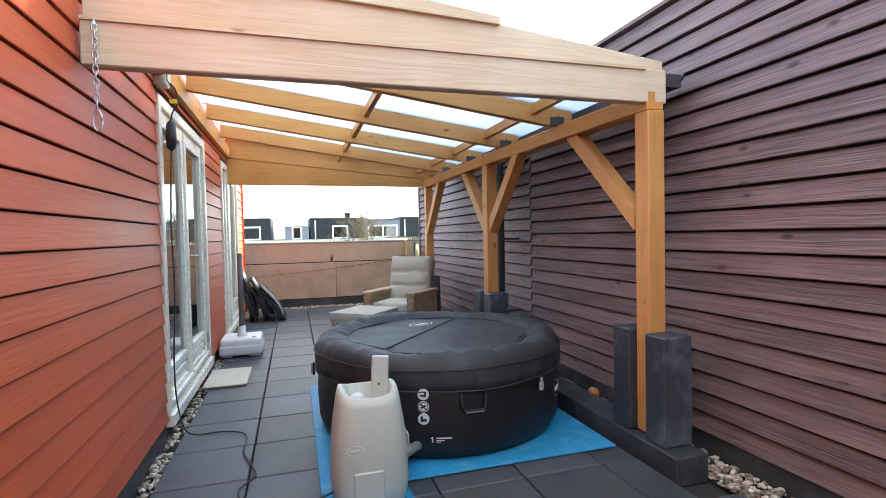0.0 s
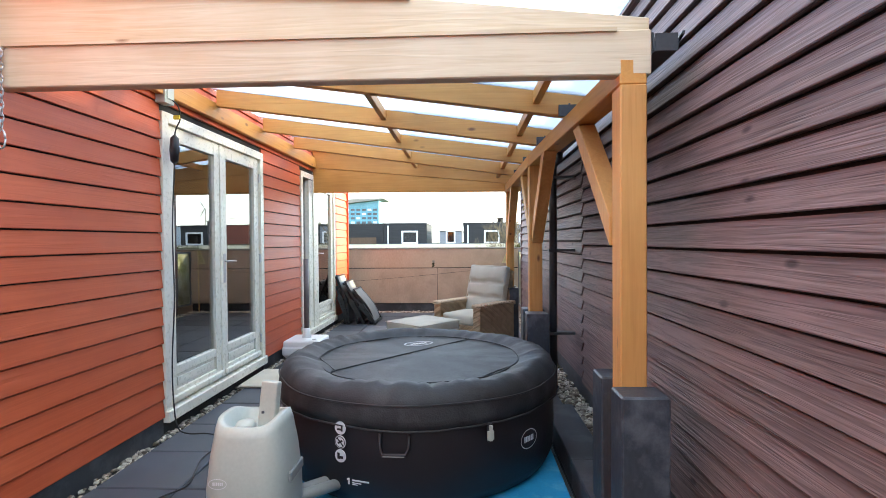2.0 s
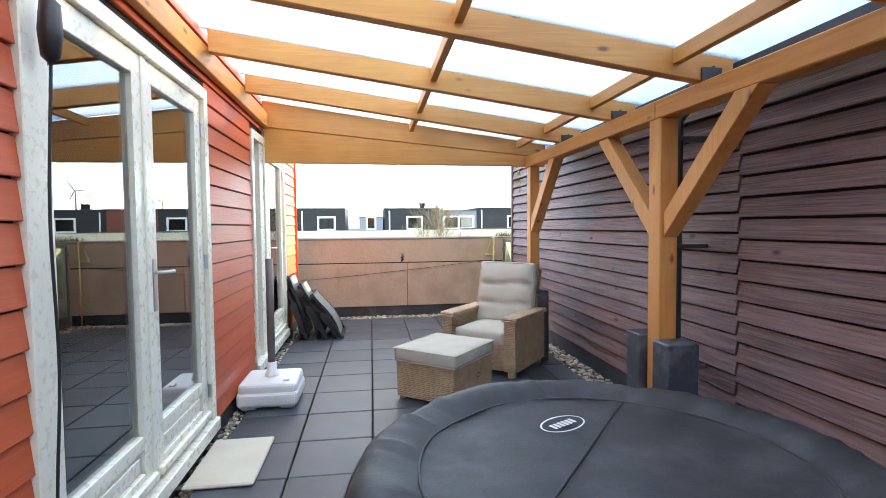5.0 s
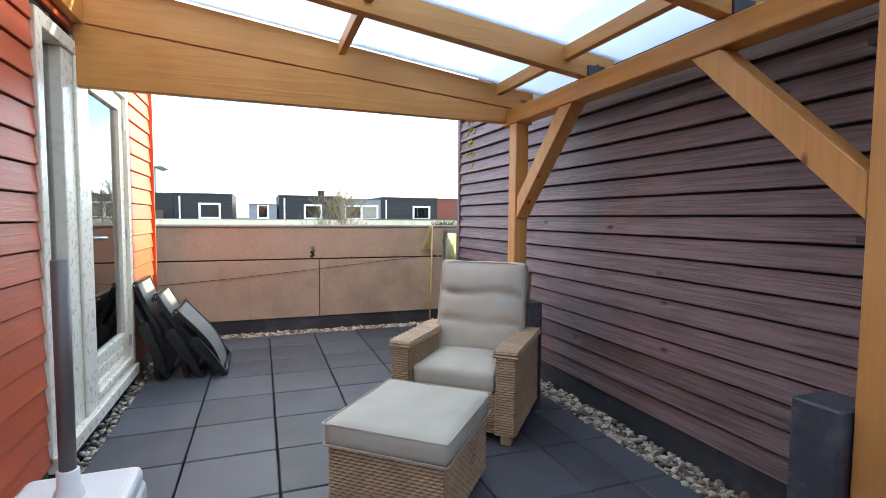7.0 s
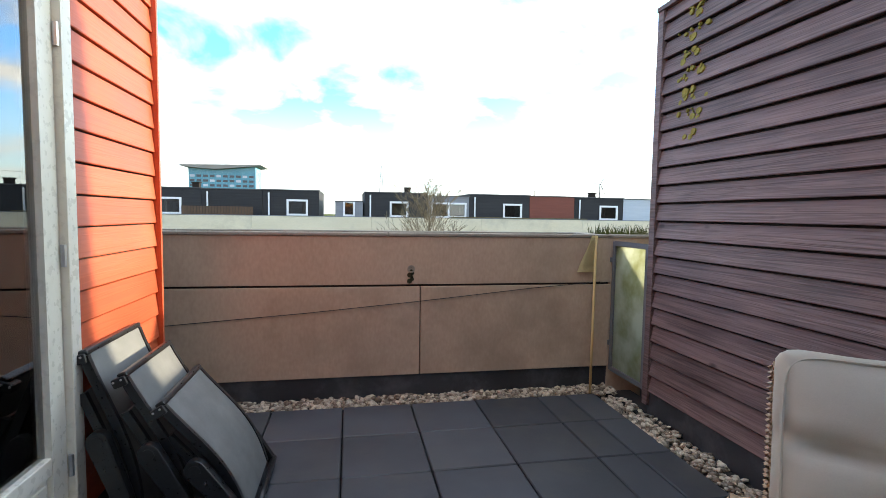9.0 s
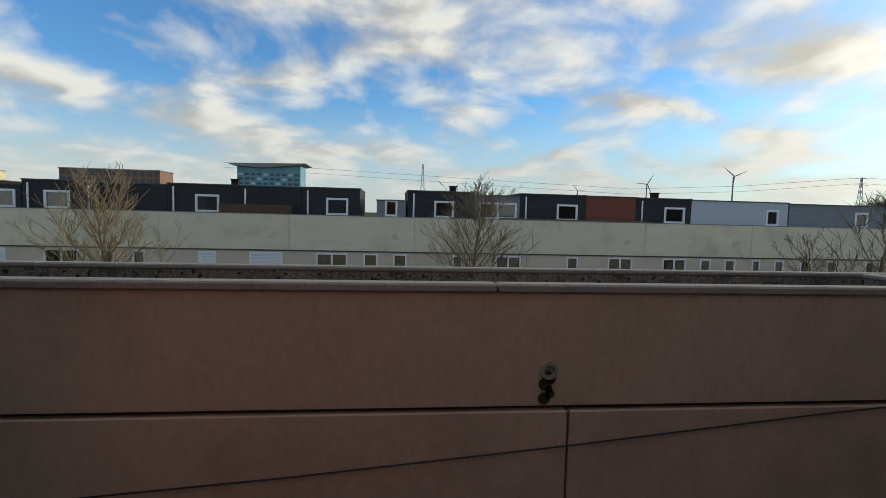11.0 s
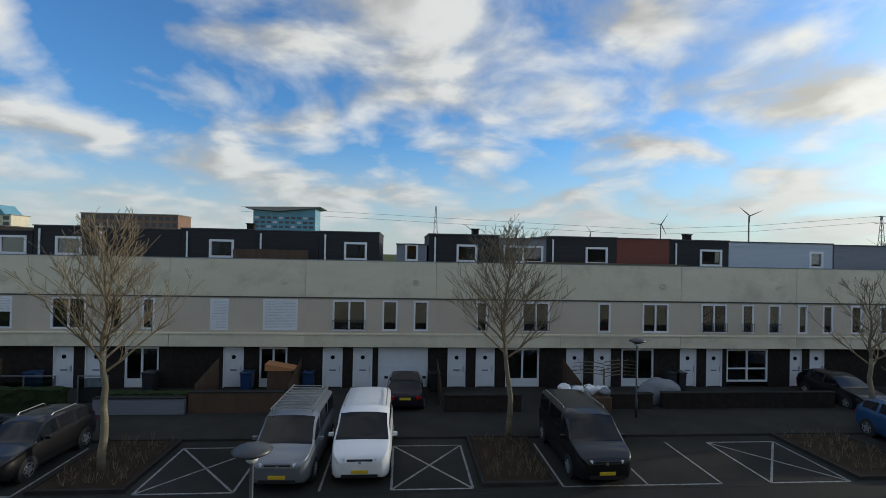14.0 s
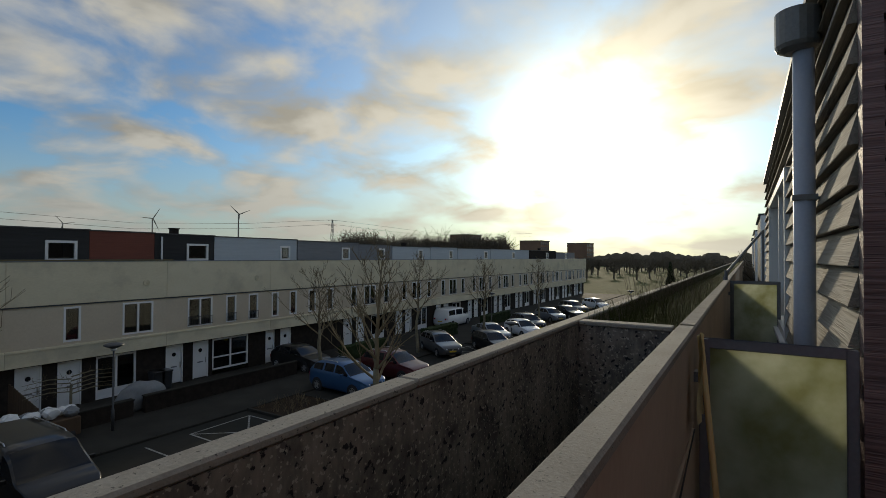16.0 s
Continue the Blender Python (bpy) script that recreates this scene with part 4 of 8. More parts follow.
def disc(bm, r, m, z0=0.0, z1=0.003, sides=28, sy=1.0):
    a = [bm.verts.new(m @ Vector((r * math.cos(2 * math.pi * k / sides), r * sy * math.sin(2 * math.pi * k / sides), z0))) for k in range(sides)]
    b = [bm.verts.new(m @ Vector((r * math.cos(2 * math.pi * k / sides), r * sy * math.sin(2 * math.pi * k / sides), z1))) for k in range(sides)]
    bm.faces.new(b)
    for k in range(sides):
        bm.faces.new((a[k], a[(k + 1) % sides], b[(k + 1) % sides], b[k]))
    return bm


def oval_ring(bm, rx, ry, w, m, sides=36, z=0.003):
    o = [bm.verts.new(m @ Vector((rx * math.cos(2 * math.pi * k / sides), ry * math.sin(2 * math.pi * k / sides), z))) for k in range(sides)]
    i = [bm.verts.new(m @ Vector(((rx - w) * math.cos(2 * math.pi * k / sides), (ry - w) * math.sin(2 * math.pi * k / sides), z))) for k in range(sides)]
    for k in range(sides):
        bm.faces.new((o[k], o[(k + 1) % sides], i[(k + 1) % sides], i[k]))
    return bm


def bars_logo(bm, rx, ry, m):
    """An oval badge with plain bars."""
    oval_ring(bm, rx, ry, rx * 0.07, m)
    for k in range(6):
        x = (-0.55 + k * 0.2) * rx
        box(bm, x, x + rx * 0.12, -ry * 0.28, ry * 0.28, 0.001, 0.003, m)
    return bm


A_ICON = math.atan2(2.50 - TC[1], 1.56 - TC[0])
for k, z in enumerate((0.435, 0.362, 0.289)):
    m = on_tub(A_ICON, z, 0.911)
    label = part("safety_label", disc(bmesh.new(), 0.034, m), PRINT, tub, "round white safety pictogram")
    bm = bmesh.new()
    m2 = m @ Matrix.Translation((0, 0, 0.002))
    if k == 0:
        box(bm, -0.018, 0.008, -0.012, -0.002, 0.001, 0.003, m2)
        box(bm, 0.006, 0.016, -0.016, 0.018, 0.001, 0.003, m2)
    elif k == 1:
        oval_ring(bm, 0.03, 0.03, 0.004, m2)
        box(bm, -0.028, 0.028, -0.003, 0.003, 0.001, 0.003, m2 @ pose(0, 0, 0, 0, 0, -45))
        box(bm, -0.016, 0.016, -0.005, 0.006, 0.001, 0.003, m2 @ pose(0, 0, 0, 0, 0, 30))
    else:
        box(bm, -0.004, 0.018, -0.014, 0.0, 0.001, 0.003, m2)
        box(bm, -0.018, -0.004, -0.016, 0.016, 0.001, 0.003, m2)
    part("pictogram", bm, TUB, label)
A_NUM = A_ICON + 0.10
bm = bmesh.new()
m = on_tub(A_NUM, 0.165, 0.910)
box(bm, -0.045, -0.037, -0.016, 0.016, 0.001, 0.004, m)
box(bm, -0.052, -0.044, 0.006, 0.012, 0.001, 0.004, m)
box(bm, -0.020, 0.075, 0.004, 0.011, 0.001, 0.004, m)
box(bm, -0.020, 0.03, -0.008, -0.004, 0.001, 0.004, m)
box(bm, -0.020, 0.01, -0.016, -0.013, 0.001, 0.004, m)
part("printed_line", bm, PRINT, tub, "figure 1 with a line of small print")
A_BADGE = math.atan2(2.81 - TC[1], 2.60 - TC[0])
part("badge", bars_logo(bmesh.new(), 0.075, 0.055, on_tub(A_BADGE, 0.30, 0.912)), PRINT, tub, "white oval badge")
for a in (A_ICON + 0.33, A_BADGE + 1.6, A_ICON - 1.9):
    bm = bmesh.new()
    m = on_tub(a, 0.36, 0.905)
    tube(bm, [m @ Vector(p) for p in ((-0.075, 0.07, 0), (-0.075, 0.0, 0.012), (-0.06, -0.03, 0.028), (0.06, -0.03, 0.028), (0.075, 0.0, 0.012), (0.075, 0.07, 0))], 0.010, 6)
    part("carry_handle", bm, TUB, tub, smooth=True)
    bm = bmesh.new()
    box(bm, -0.055, 0.055, -0.037, -0.030, 0.02, 0.038, m)
    part("grip", bm, PUMPDARK, tub)
for a in (A_BADGE - 0.33, A_BADGE + 1.2, A_ICON - 1.3):
    m = on_tub(a, 0.42, 0.935)
    strap = part("strap", bbox(-0.014, 0.014, -0.06, 0.035, -0.01, 0.004, 0.002, 1, m), TUB, tub)
    bm = bmesh.new()
    box(bm, -0.018, 0.018, -0.045, 0.0, 0.004, 0.014, m)
    box(bm, -0.008, 0.008, -0.05, 0.03, 0.006, 0.017, m)
    part("buckle", bm, PUMP, strap, "pale grey clip buckle")
part("badge", bars_logo(bmesh.new(), 0.115, 0.07, Matrix.Translation((TC[0] - 0.04, TC[1] + 0.37, 0.624)) @ pose(0, 0, 0, 0, 0, 28)), PRINT, cover, "pale printed oval badge")

mat_ob = thing("foam_mat", (1.9, 3.4, 0), "bright blue foam mat with splash marks under the tub", "mat")
part("mat_sheet", bbox(0.99, 2.815, 2.44, 4.42, 0.004, 0.016, 0.003), BLUEMAT, mat_ob)
part("mat_sheet", bbox(1.0, 1.45, 1.95, 2.437, 0.004, 0.015, 0.003), BLUEMAT, mat_ob)

PC = (1.235, 2.37)
pump = thing("pump_unit", (*PC, 0.016), "pale grey plastic hot tub pump with a raised control panel", "pump")
bm = bmesh.new()
stations = [(0.016, 0.165, 0.175), (0.03, 0.185, 0.19), (0.12, 0.198, 0.20), (0.28, 0.195, 0.198), (0.42, 0.18, 0.185), (0.52, 0.16, 0.165), (0.565, 0.148, 0.15)]
rings = []
for z, hx, hy in stations:
    ring = []
    for k in range(32):
        a = 2 * math.pi * k / 32
        c, s = math.cos(a), math.sin(a)
        ring.append(bm.verts.new((PC[0] + hx * math.copysign(abs(c) ** 0.6, c), PC[1] + hy * math.copysign(abs(s) ** 0.6, s), z + (0.03 * (abs(c) ** 3) if z > 0.5 else 0))))
    rings.append(ring)
inner = [bm.verts.new((PC[0] + (v.co.x - PC[0]) * 0.82, PC[1] + (v.co.y - PC[1]) * 0.82, v.co.z - 0.002)) for v in rings[-1]]
deep = [bm.verts.new((PC[0] + (v.co.x - PC[0]) * 0.74, PC[1] + (v.co.y - PC[1]) * 0.74, 0.50)) for v in rings[-1]]
for r0, r1 in list(zip(rings, rings[1:])) + [(rings[-1], inner), (inner, deep)]:
    for k in range(32):
        bm.faces.new((r0[k], r0[(k + 1) % 32], r1[(k + 1) % 32], r1[k]))
bm.faces.new(rings[0][::-1])
bm.faces.new(deep)
part("housing", bm, PUMP, pump, smooth=True)
panel = part("control_panel", bbox(-0.045, 0.045, -0.022, 0.022, 0, 0.24, 0.012, 3, Matrix.Translation((PC[0] + 0.06, PC[1] - 0.01, 0.50)) @ pose(0, 0, 0, -6, 3, -12)), PUMP, pump, smooth=False)
part("screw", boxes((PC[0] + 0.05, PC[0] + 0.06, PC[1] - 0.05, PC[1] - 0.04, 0.60, 0.61)), GUTTER, panel)
bm = bmesh.new()
lathe(bm, [(0.05, 0.50), (0.05, 0.525), (0.038, 0.545), (0.01, 0.55)], 20, (PC[0] - 0.05, PC[1], 0))
part("filter_cap", bm, PUMP, pump, smooth=True)
part("badge", bars_logo(bmesh.new(), 0.042, 0.024, Matrix(((1, 0, 0, PC[0] - 0.09), (0, 0, -1, PC[1] - 0.1985), (0, 1, 0, 0.335), (0, 0, 0, 1)))), PRINT, pump, "raised oval badge")
part("hatch", bbox(PC[0] - 0.10, PC[0] + 0.05, PC[1] - 0.2045, PC[1] - 0.19, 0.04, 0.22, 0.006), PUMP, pump)
part("grip_recess", bbox(PC[0] + 0.188, PC[0] + 0.203, PC[1] - 0.09, PC[1] + 0.09, 0.29, 0.34, 0.006), PUMPDARK, pump)
for yv in (PC[1] + 0.06, PC[1] + 0.14):
    bm = bmesh.new()
    tube(bm, [(PC[0] + 0.10, yv, 0.12), (PC[0] + 0.36, yv + 0.22, 0.12)], 0.03, 10)
    part("hose", bm, PUMPDARK, pump, smooth=True)

# cable from the wall socket to the pump
socket = thing("wall_socket", (0.03, 3.60, 2.44), "pale grey outdoor socket box high beside the door", "socket")
part("box", bbox(0.012, 0.09, 3.545, 3.66, 2.43, 2.575, 0.008, 2), PUMP, socket)
part("flap", bbox(0.09, 0.10, 3.56, 3.645, 2.46, 2.555, 0.005), PUMP, socket)
cable = thing("extension_cable", (0.06, 3.62, 0), "black rubber cable hanging down the door frame to the pump", "cable")
pts = [(0.09, 3.62, 2.47), (0.13, 3.64, 2.42), (0.13, 3.66, 2.33), (0.09, 3.66, 2.23), (0.085, 3.655, 2.0), (0.07, 3.64, 1.5), (0.075, 3.645, 1.0), (0.06, 3.63, 0.55), (0.07, 3.62, 0.25), (0.12, 3.58, 0.06), (0.20, 3.56, 0.012), (0.36, 3.56, 0.012), (0.50, 3.49, 0.012),
       (0.545, 3.36, 0.012), (0.54, 3.15, 0.012), (0.60, 2.95, 0.012), (0.64, 2.78, 0.012), (0.56, 2.62, 0.012), (0.66, 2.42, 0.012), (0.9, 2.36, 0.018), (1.06, 2.38, 0.05)]
smooth_pts = []
for i in range(len(pts) - 1):
    p0, p1, p2, p3 = (Vector(pts[max(0, min(len(pts) - 1, i + k))]) for k in (-1, 0, 1, 2))
    for s in range(5):
        t = s / 5
        smooth_pts.append(0.5 * ((2 * p1) + (p2 - p0) * t + (2 * p0 - 5 * p1 + 4 * p2 - p3) * t * t + (3 * p1 - p0 - 3 * p2 + p3) * t ** 3))
smooth_pts.append(Vector(pts[-1]))
part("flex", tube(bmesh.new(), smooth_pts, 0.0055, 6), BLACKCABLE, cable, smooth=True)
bm = bmesh.new()
tube(bm, [(0.088, 3.657, 2.215), (0.088, 3.657, 2.19), (0.086, 3.656, 2.10), (0.085, 3.655, 2.02), (0.085, 3.655, 2.0)], [0.008, 0.03, 0.036, 0.028, 0.008], 12)
part("safety_switch", bm, BLACKPLASTIC, cable, "black in-line safety switch", smooth=True)
part("tag", bbox(0.085, 0.135, 3.645, 3.665, 2.33, 2.36, 0.003), YELLOWTAG, cable, "yellow cable tag")

# chain with a hook on the front beam
chain = thing("chain", (0.06, 2.25, 2.3), "short galvanised chain with a snap hook on the front beam", "chain")
for k in range(12):
    z = 2.30 - k * 0.030
    bm = bmesh.new()
    m = Matrix.Translation((0.09, 2.262, z)) @ pose(0, 0, 0, 0, 0, 90 * (k % 2) + 20)
    tube(bm, [m @ Vector((0.010 * math.cos(a), 0, 0.021 * math.sin(a))) for a in [2 * math.pi * i / 10 for i in range(11)]], 0.0035, 5)
    part("link", bm, GALV, chain, smooth=True)
bm = bmesh.new()
tube(bm, [(0.09 + 0.018 * math.cos(a), 2.262, 1.90 + 0.045 * math.sin(a)) for a in [2 * math.pi * i / 14 for i in range(15)]], 0.0045, 6)
part("snap_hook", bm, GALV, chain, smooth=True)
bm = bmesh.new()
tube(bm, [(0.09, 2.30, 2.33), (0.09, 2.262, 2.33), (0.09, 2.262, 2.31)], 0.005, 6)
part("eye_bolt", bm, GALV, chain)

# stone mat at the door, parasol base
slab = part("doormat", bbox(0.045, 0.43, 4.71, 5.34, 0.004, 0.026, 0.008), MAT)
tagged(slab, "beige stone slab lying on the tiles before the door", "doormat")
ub = thing("parasol_base", (0.24, 6.08, 0), "white plastic parasol base with a bare taupe tube", "parasol base")
bm = bbox(0.0, 0.48, 5.84, 6.32, 0.02, 0.15, 0.05, 4)
part("tank", bm, WHITEP, ub, smooth=False)
part("tank_lid", bbox(0.012, 0.468, 5.852, 6.308, 0.10, 0.215, 0.045, 4), WHITEP, ub)
for dx in (0.03, 0.33):
    for dy in (5.87, 6.17):
        part("foot", bbox(dx, dx + 0.12, dy, dy + 0.12, 0.0, 0.07, 0.012), WHITEP, ub)
bm = bmesh.new()
lathe(bm, [(0.058, 0.20), (0.053, 0.24), (0.041, 0.26), (0.041, 0.33), (0.033, 0.335)], 20, (0.24, 6.08, 0))
part("collar", bm, WHITEP, ub, smooth=True)
bm = bmesh.new()
tube(bm, [(0.24, 6.08, 0.30), (0.24, 6.08, 1.20)], 0.031, 14)
part("tube", bm, POLEGREY, ub, smooth=True)
part("filler_cap", bbox(0.36, 0.41, 5.9, 5.95, 0.213, 0.232, 0.006), WHITEP, ub)
ub.matrix_basis = Matrix.Translation((0.025, 0.06, 0)) @ ub.matrix_basis


# ---- wicker armchair and footstool ----
def weave(bm, o, u, v, n, w, h, rows, cols, d=0.007):
    """A basket-weave panel: strands bulge in turn over and under the stakes. o: a corner; u, v: ways along it; n: outwards."""
    o, u, v, n = Vector(o), Vector(u), Vector(v), Vector(n)
    for r in range(rows):
        z0, z1 = r / rows * h, (r + 0.86) / rows * h
        prev = None
        for c in range(cols * 2 + 1):
            x = c / (cols * 2) * w
            out = d * (0.5 + 0.5 * math.cos(math.pi * (c + r))) 
            ring = [bm.verts.new(o + u * x + v * z0 + n * (out * 0.3)), bm.verts.new(o + u * x + v * ((z0 + z1) / 2) + n * (out + 0.004)), bm.verts.new(o + u * x + v * z1 + n * (out * 0.3))]
            if prev:
                bm.faces.new((prev[0], ring[0], ring[1], prev[1]))
                bm.faces.new((prev[1], ring[1], ring[2], prev[2]))
            prev = ring
    return bm


def wicker_box(bm, x0, x1, y0, y1, z0, z1, pitch=0.016):
    box(bm, x0 + 0.004, x1 - 0.004, y0 + 0.004, y1 - 0.004, z0, z1)
    rows = max(2, int((z1 - z0) / pitch))
    for o, u, n, w in (((x0, y0, z0), (1, 0, 0), (0, -1, 0), x1 - x0), ((x1, y0, z0), (0, 1, 0), (1, 0, 0), y1 - y0), ((x1, y1, z0), (-1, 0, 0), (0, 1, 0), x1 - x0), ((x0, y1, z0), (0, -1, 0), (-1, 0, 0), y1 - y0)):
        weave(bm, o, u, (0, 0, 1), n, w, z1 - z0, rows, max(2, int(w / 0.04)))
    # rolled rim on top
    weave(bm, (x0, y0, z1), (1, 0, 0), (0, 1, 0), (0, 0, 1), x1 - x0, y1 - y0, max(2, int((y1 - y0) / 0.03)), max(2, int((x1 - x0) / 0.04)))
    return bm


chair = thing("wicker_armchair", (0, 0, 0), "honey wicker garden armchair with thick cream cushions", "armchair")
tagged(part("base", wicker_box(bmesh.new(), -0.26, 0.26, -0.36, 0.30, 0.06, 0.30), WICKER, chair), kind="stuff")
for s in (-1, 1):
    a = tagged(part("armrest", wicker_box(bmesh.new(), min(s * 0.265, s * 0.37), max(s * 0.265, s * 0.37), -0.38, 0.34, 0.06, 0.54), WICKER, chair), kind="stuff")
    tagged(part("arm_pad", wicker_box(bmesh.new(), min(s * 0.25, s * 0.385), max(s * 0.25, s * 0.385), -0.39, 0.36, 0.54, 0.58), WICKER, chair), kind="stuff")
    for yy_ in (-0.34, 0.30):
        part("leg", bbox(s * 0.32 - 0.03, s * 0.32 + 0.03, yy_ - 0.03, yy_ + 0.03, 0.0, 0.06, 0.006), WICKER, chair)
BACK = pose(0, 0.20, 0.36, -14)
bm = bmesh.new()
wicker_box(bm, -0.30, 0.30, 0.05, 0.11, -0.06, 0.66)
bmesh.ops.transform(bm, matrix=BACK, verts=bm.verts)
part("backrest", bm, WICKER, chair)
part("seat_cushion", pillow(0.51, 0.58, 0.125, 0.04, 10, 0.022, Matrix.Translation((0, -0.08, 0.305))), CUSHION, chair, "cream seat cushion", smooth=True)


def tuft(u, w, h):
    if h < 0:
        return 0
    f = -0.036 * math.exp(-((w - 0.30 - 0.03 * math.sin(4 * u)) / 0.05) ** 2) - 0.032 * math.exp(-((w + 0.30 + 0.03 * math.sin(3 * u + 1)) / 0.05) ** 2)
    for tx in (-0.6, 0.6):
        for ty in (0.3, -0.28):
            f -= 0.030 * math.exp(-((u - tx) ** 2 / 0.05 + (w - ty) ** 2 / 0.008))
    return f


back_cushion = part("back_cushion", pillow(0.60, 0.70, 0.12, 0.06, 24, 0.045, BACK @ Matrix.Translation((0, 0.045, 0.36)) @ pose(0, 0, 0, 90), tuft), CUSHION, chair, "buttoned cream back cushion", smooth=True)
for h in (0.004, 0.116):
    rim = []
    for k in range(49):
        t = 2 * math.pi * k / 48
        c, sn = math.cos(t), math.sin(t)
        rim.append(BACK @ Matrix.Translation((0, 0.045, 0.36)) @ pose(0, 0, 0, 90) @ Vector((0.285 * math.copysign(abs(c) ** 0.22, c), 0.335 * math.copysign(abs(sn) ** 0.22, sn), h)))
    part("piping", tube(bmesh.new(), rim, 0.005, 5), CUSHION, back_cushion)
chair.matrix_basis = pose(2.38, 6.877, 0.0, 0, 0, -41) @ Matrix.Diagonal((1.10, 1.0, 1.0, 1.0))

stool = thing("footstool", (0, 0, 0), "honey wicker footstool with a cream box cushion", "footstool")
tagged(part("base", wicker_box(bmesh.new(), -0.285, 0.285, -0.31, 0.31, 0.03, 0.325), WICKER, stool), kind="stuff")
for sx in (-0.25, 0.25):
    for sy in (-0.27, 0.27):
        part("leg", bbox(sx - 0.025, sx + 0.025, sy - 0.025, sy + 0.025, 0.0, 0.03, 0.004), WICKER, stool)
part("cushion", pillow(0.62, 0.68, 0.105, 0.03, 12, 0.015, Matrix.Translation((0, 0, 0.335))), CUSHION, stool, "cream box cushion with piping", smooth=True)
bm = bmesh.new()
for z in (0.338, 0.437):
    tube(bm, [(x * 0.307, y * 0.337, z) for x, y in ((-1, -1), (1, -1), (1, 1), (-1, 1), (-1, -1))], 0.005, 5)
part("piping", bm, CUSHION, stool)
bm = bmesh.new()
oval_ring(bm, 0.035, 0.022, 0.008, Matrix(((0, 0, 1, 0.297), (1, 0, 0, 0.05), (0, 1, 0, 0.20), (0, 0, 0, 1))))
part("grip_hole", bm, BLACKPLASTIC, stool)
stool.matrix_basis = pose(1.73, 6.07, 0.0, 0, 0, -41)


# ---- folded recliners leaning on the wall ----
def folded_recliner(top, foot, arm_top, arm_foot):
    """Leans on the red wall with its width along y: top and foot are the panel's ends as x and z, arm_top and arm_foot those of the folded arm."""
    c = thing("folding_chair", (foot[0], 8.70, 0.0), "folded dark recliner with grey mesh, leaning on the red wall", "folding chair", "folded chairs by the wall")
    ya, yb = 8.425, 8.975
    a, b = Vector((top[0], 0, top[1])), Vector((foot[0], 0, foot[1]))
    d = (b - a).normalized()
    out = Vector((-d.z, 0, d.x))
    if out.z < 0:
        out = -out
    n = 12
    bow = [a.lerp(b, i / n) + out * (0.045 * math.sin(math.pi * (i / n) ** 1.3)) for i in range(n + 1)]
    def strip(p0, p1, off0, off1, name, mat, label="", pts=bow):
        bm = bmesh.new()
        prev = None
        for i, p in enumerate(pts):
            q = [p + out * off0 + Vector((0, p0, 0)), p + out * off0 + Vector((0, p1, 0)), p + out * off1 + Vector((0, p1, 0)), p + out * off1 + Vector((0, p0, 0))]
            ring = [bm.verts.new(v) for v in q]
            if prev:
                for k in range(4):
                    bm.faces.new((prev[k], prev[(k + 1) % 4], ring[(k + 1) % 4], ring[k]))
            else:
                bm.faces.new(ring[::-1])
            prev = ring
        bm.faces.new(prev)
        bmesh.ops.recalc_face_normals(bm, faces=bm.faces)
        return part(name, bm, mat, c, label)
    strip(ya + 0.024, yb - 0.024, -0.008, 0.004, "mesh_panel", MESHFAB, "taut grey textile mesh")
    for y0, y1 in ((ya, ya + 0.0235), (yb - 0.0235, yb)):
        strip(y0, y1, -0.026, 0.010, "side_rail", FRAMEDARK)
    low = [p - out * 0.07 + d * 0.02 for p in bow[2:]]
    strip(ya + 0.03, yb - 0.03, -0.008, 0.004, "seat_panel", MESHFAB, "taut grey textile mesh", low)
    for y0, y1 in ((ya + 0.005, ya + 0.0295), (yb - 0.0295, yb - 0.005)):
        strip(y0, y1, -0.026, 0.010, "seat_rail", FRAMEDARK, "", low)
    m = Matrix.Translation(a) @ Matrix(((out.x, 0, d.x, 0), (0, 1, 0, 0), (out.z, 0, d.z, 0), (0, 0, 0, 1)))
    part("head_bar", bbox(-0.028, 0.012, ya, yb, -0.026, -0.001, 0.008, 2, m), FRAMEDARK, c)
    for y in (ya - 0.012, yb - 0.05):
        br = part("bracket", bbox(-0.055, 0.004, y, y + 0.062, -0.012, 0.030, 0.008, 2, m), BLACKPLASTIC, c)
        for k in (0.014, 0.046):
            bm = bmesh.new()
            lathe(bm, [(0.005, 0.0), (0.005, 0.003), (0.002, 0.005)], 8, m=m @ Matrix.Translation((-0.028, y - 0.0005, 0.0)) @ pose(0, 0, 0, 90) @ Matrix.Translation((k - 0.03, 0.0, 0.0)))
            part("rivet", bm, GALV, br)
    p, q = Vector((arm_top[0], 0, arm_top[1])), Vector((arm_foot[0], 0, arm_foot[1]))
    e = (q - p).normalized()
    o = Vector((-e.z, 0, e.x))
    o = o if o.z > 0 else -o
    for y0, y1 in ((ya - 0.062, ya - 0.016), (yb + 0.016, yb + 0.062)):
        bm = bmesh.new()
        prof = []
        l = (q - p).length
        for k in range(9):
            t = math.pi / 2 + math.pi * k / 8
            prof.append((0.045 + 0.045 * math.cos(t), 0.045 * math.sin(t)))
        prof += [(l * 0.6, -0.038), (l, -0.024), (l, 0.010), (l * 0.6, 0.034)]
        va = [bm.verts.new(p + e * u + o * w + Vector((0, y0, 0))) for u, w in prof]
        vb = [bm.verts.new(p + e * u + o * w + Vector((0, y1, 0))) for u, w in prof]
        bm.faces.new(va)
        bm.faces.new(vb[::-1])
        for k in range(len(prof)):
            bm.faces.new((va[k], va[(k + 1) % len(prof)], vb[(k + 1) % len(prof)], vb[k]))
        bmesh.ops.recalc_face_normals(bm, faces=bm.faces)
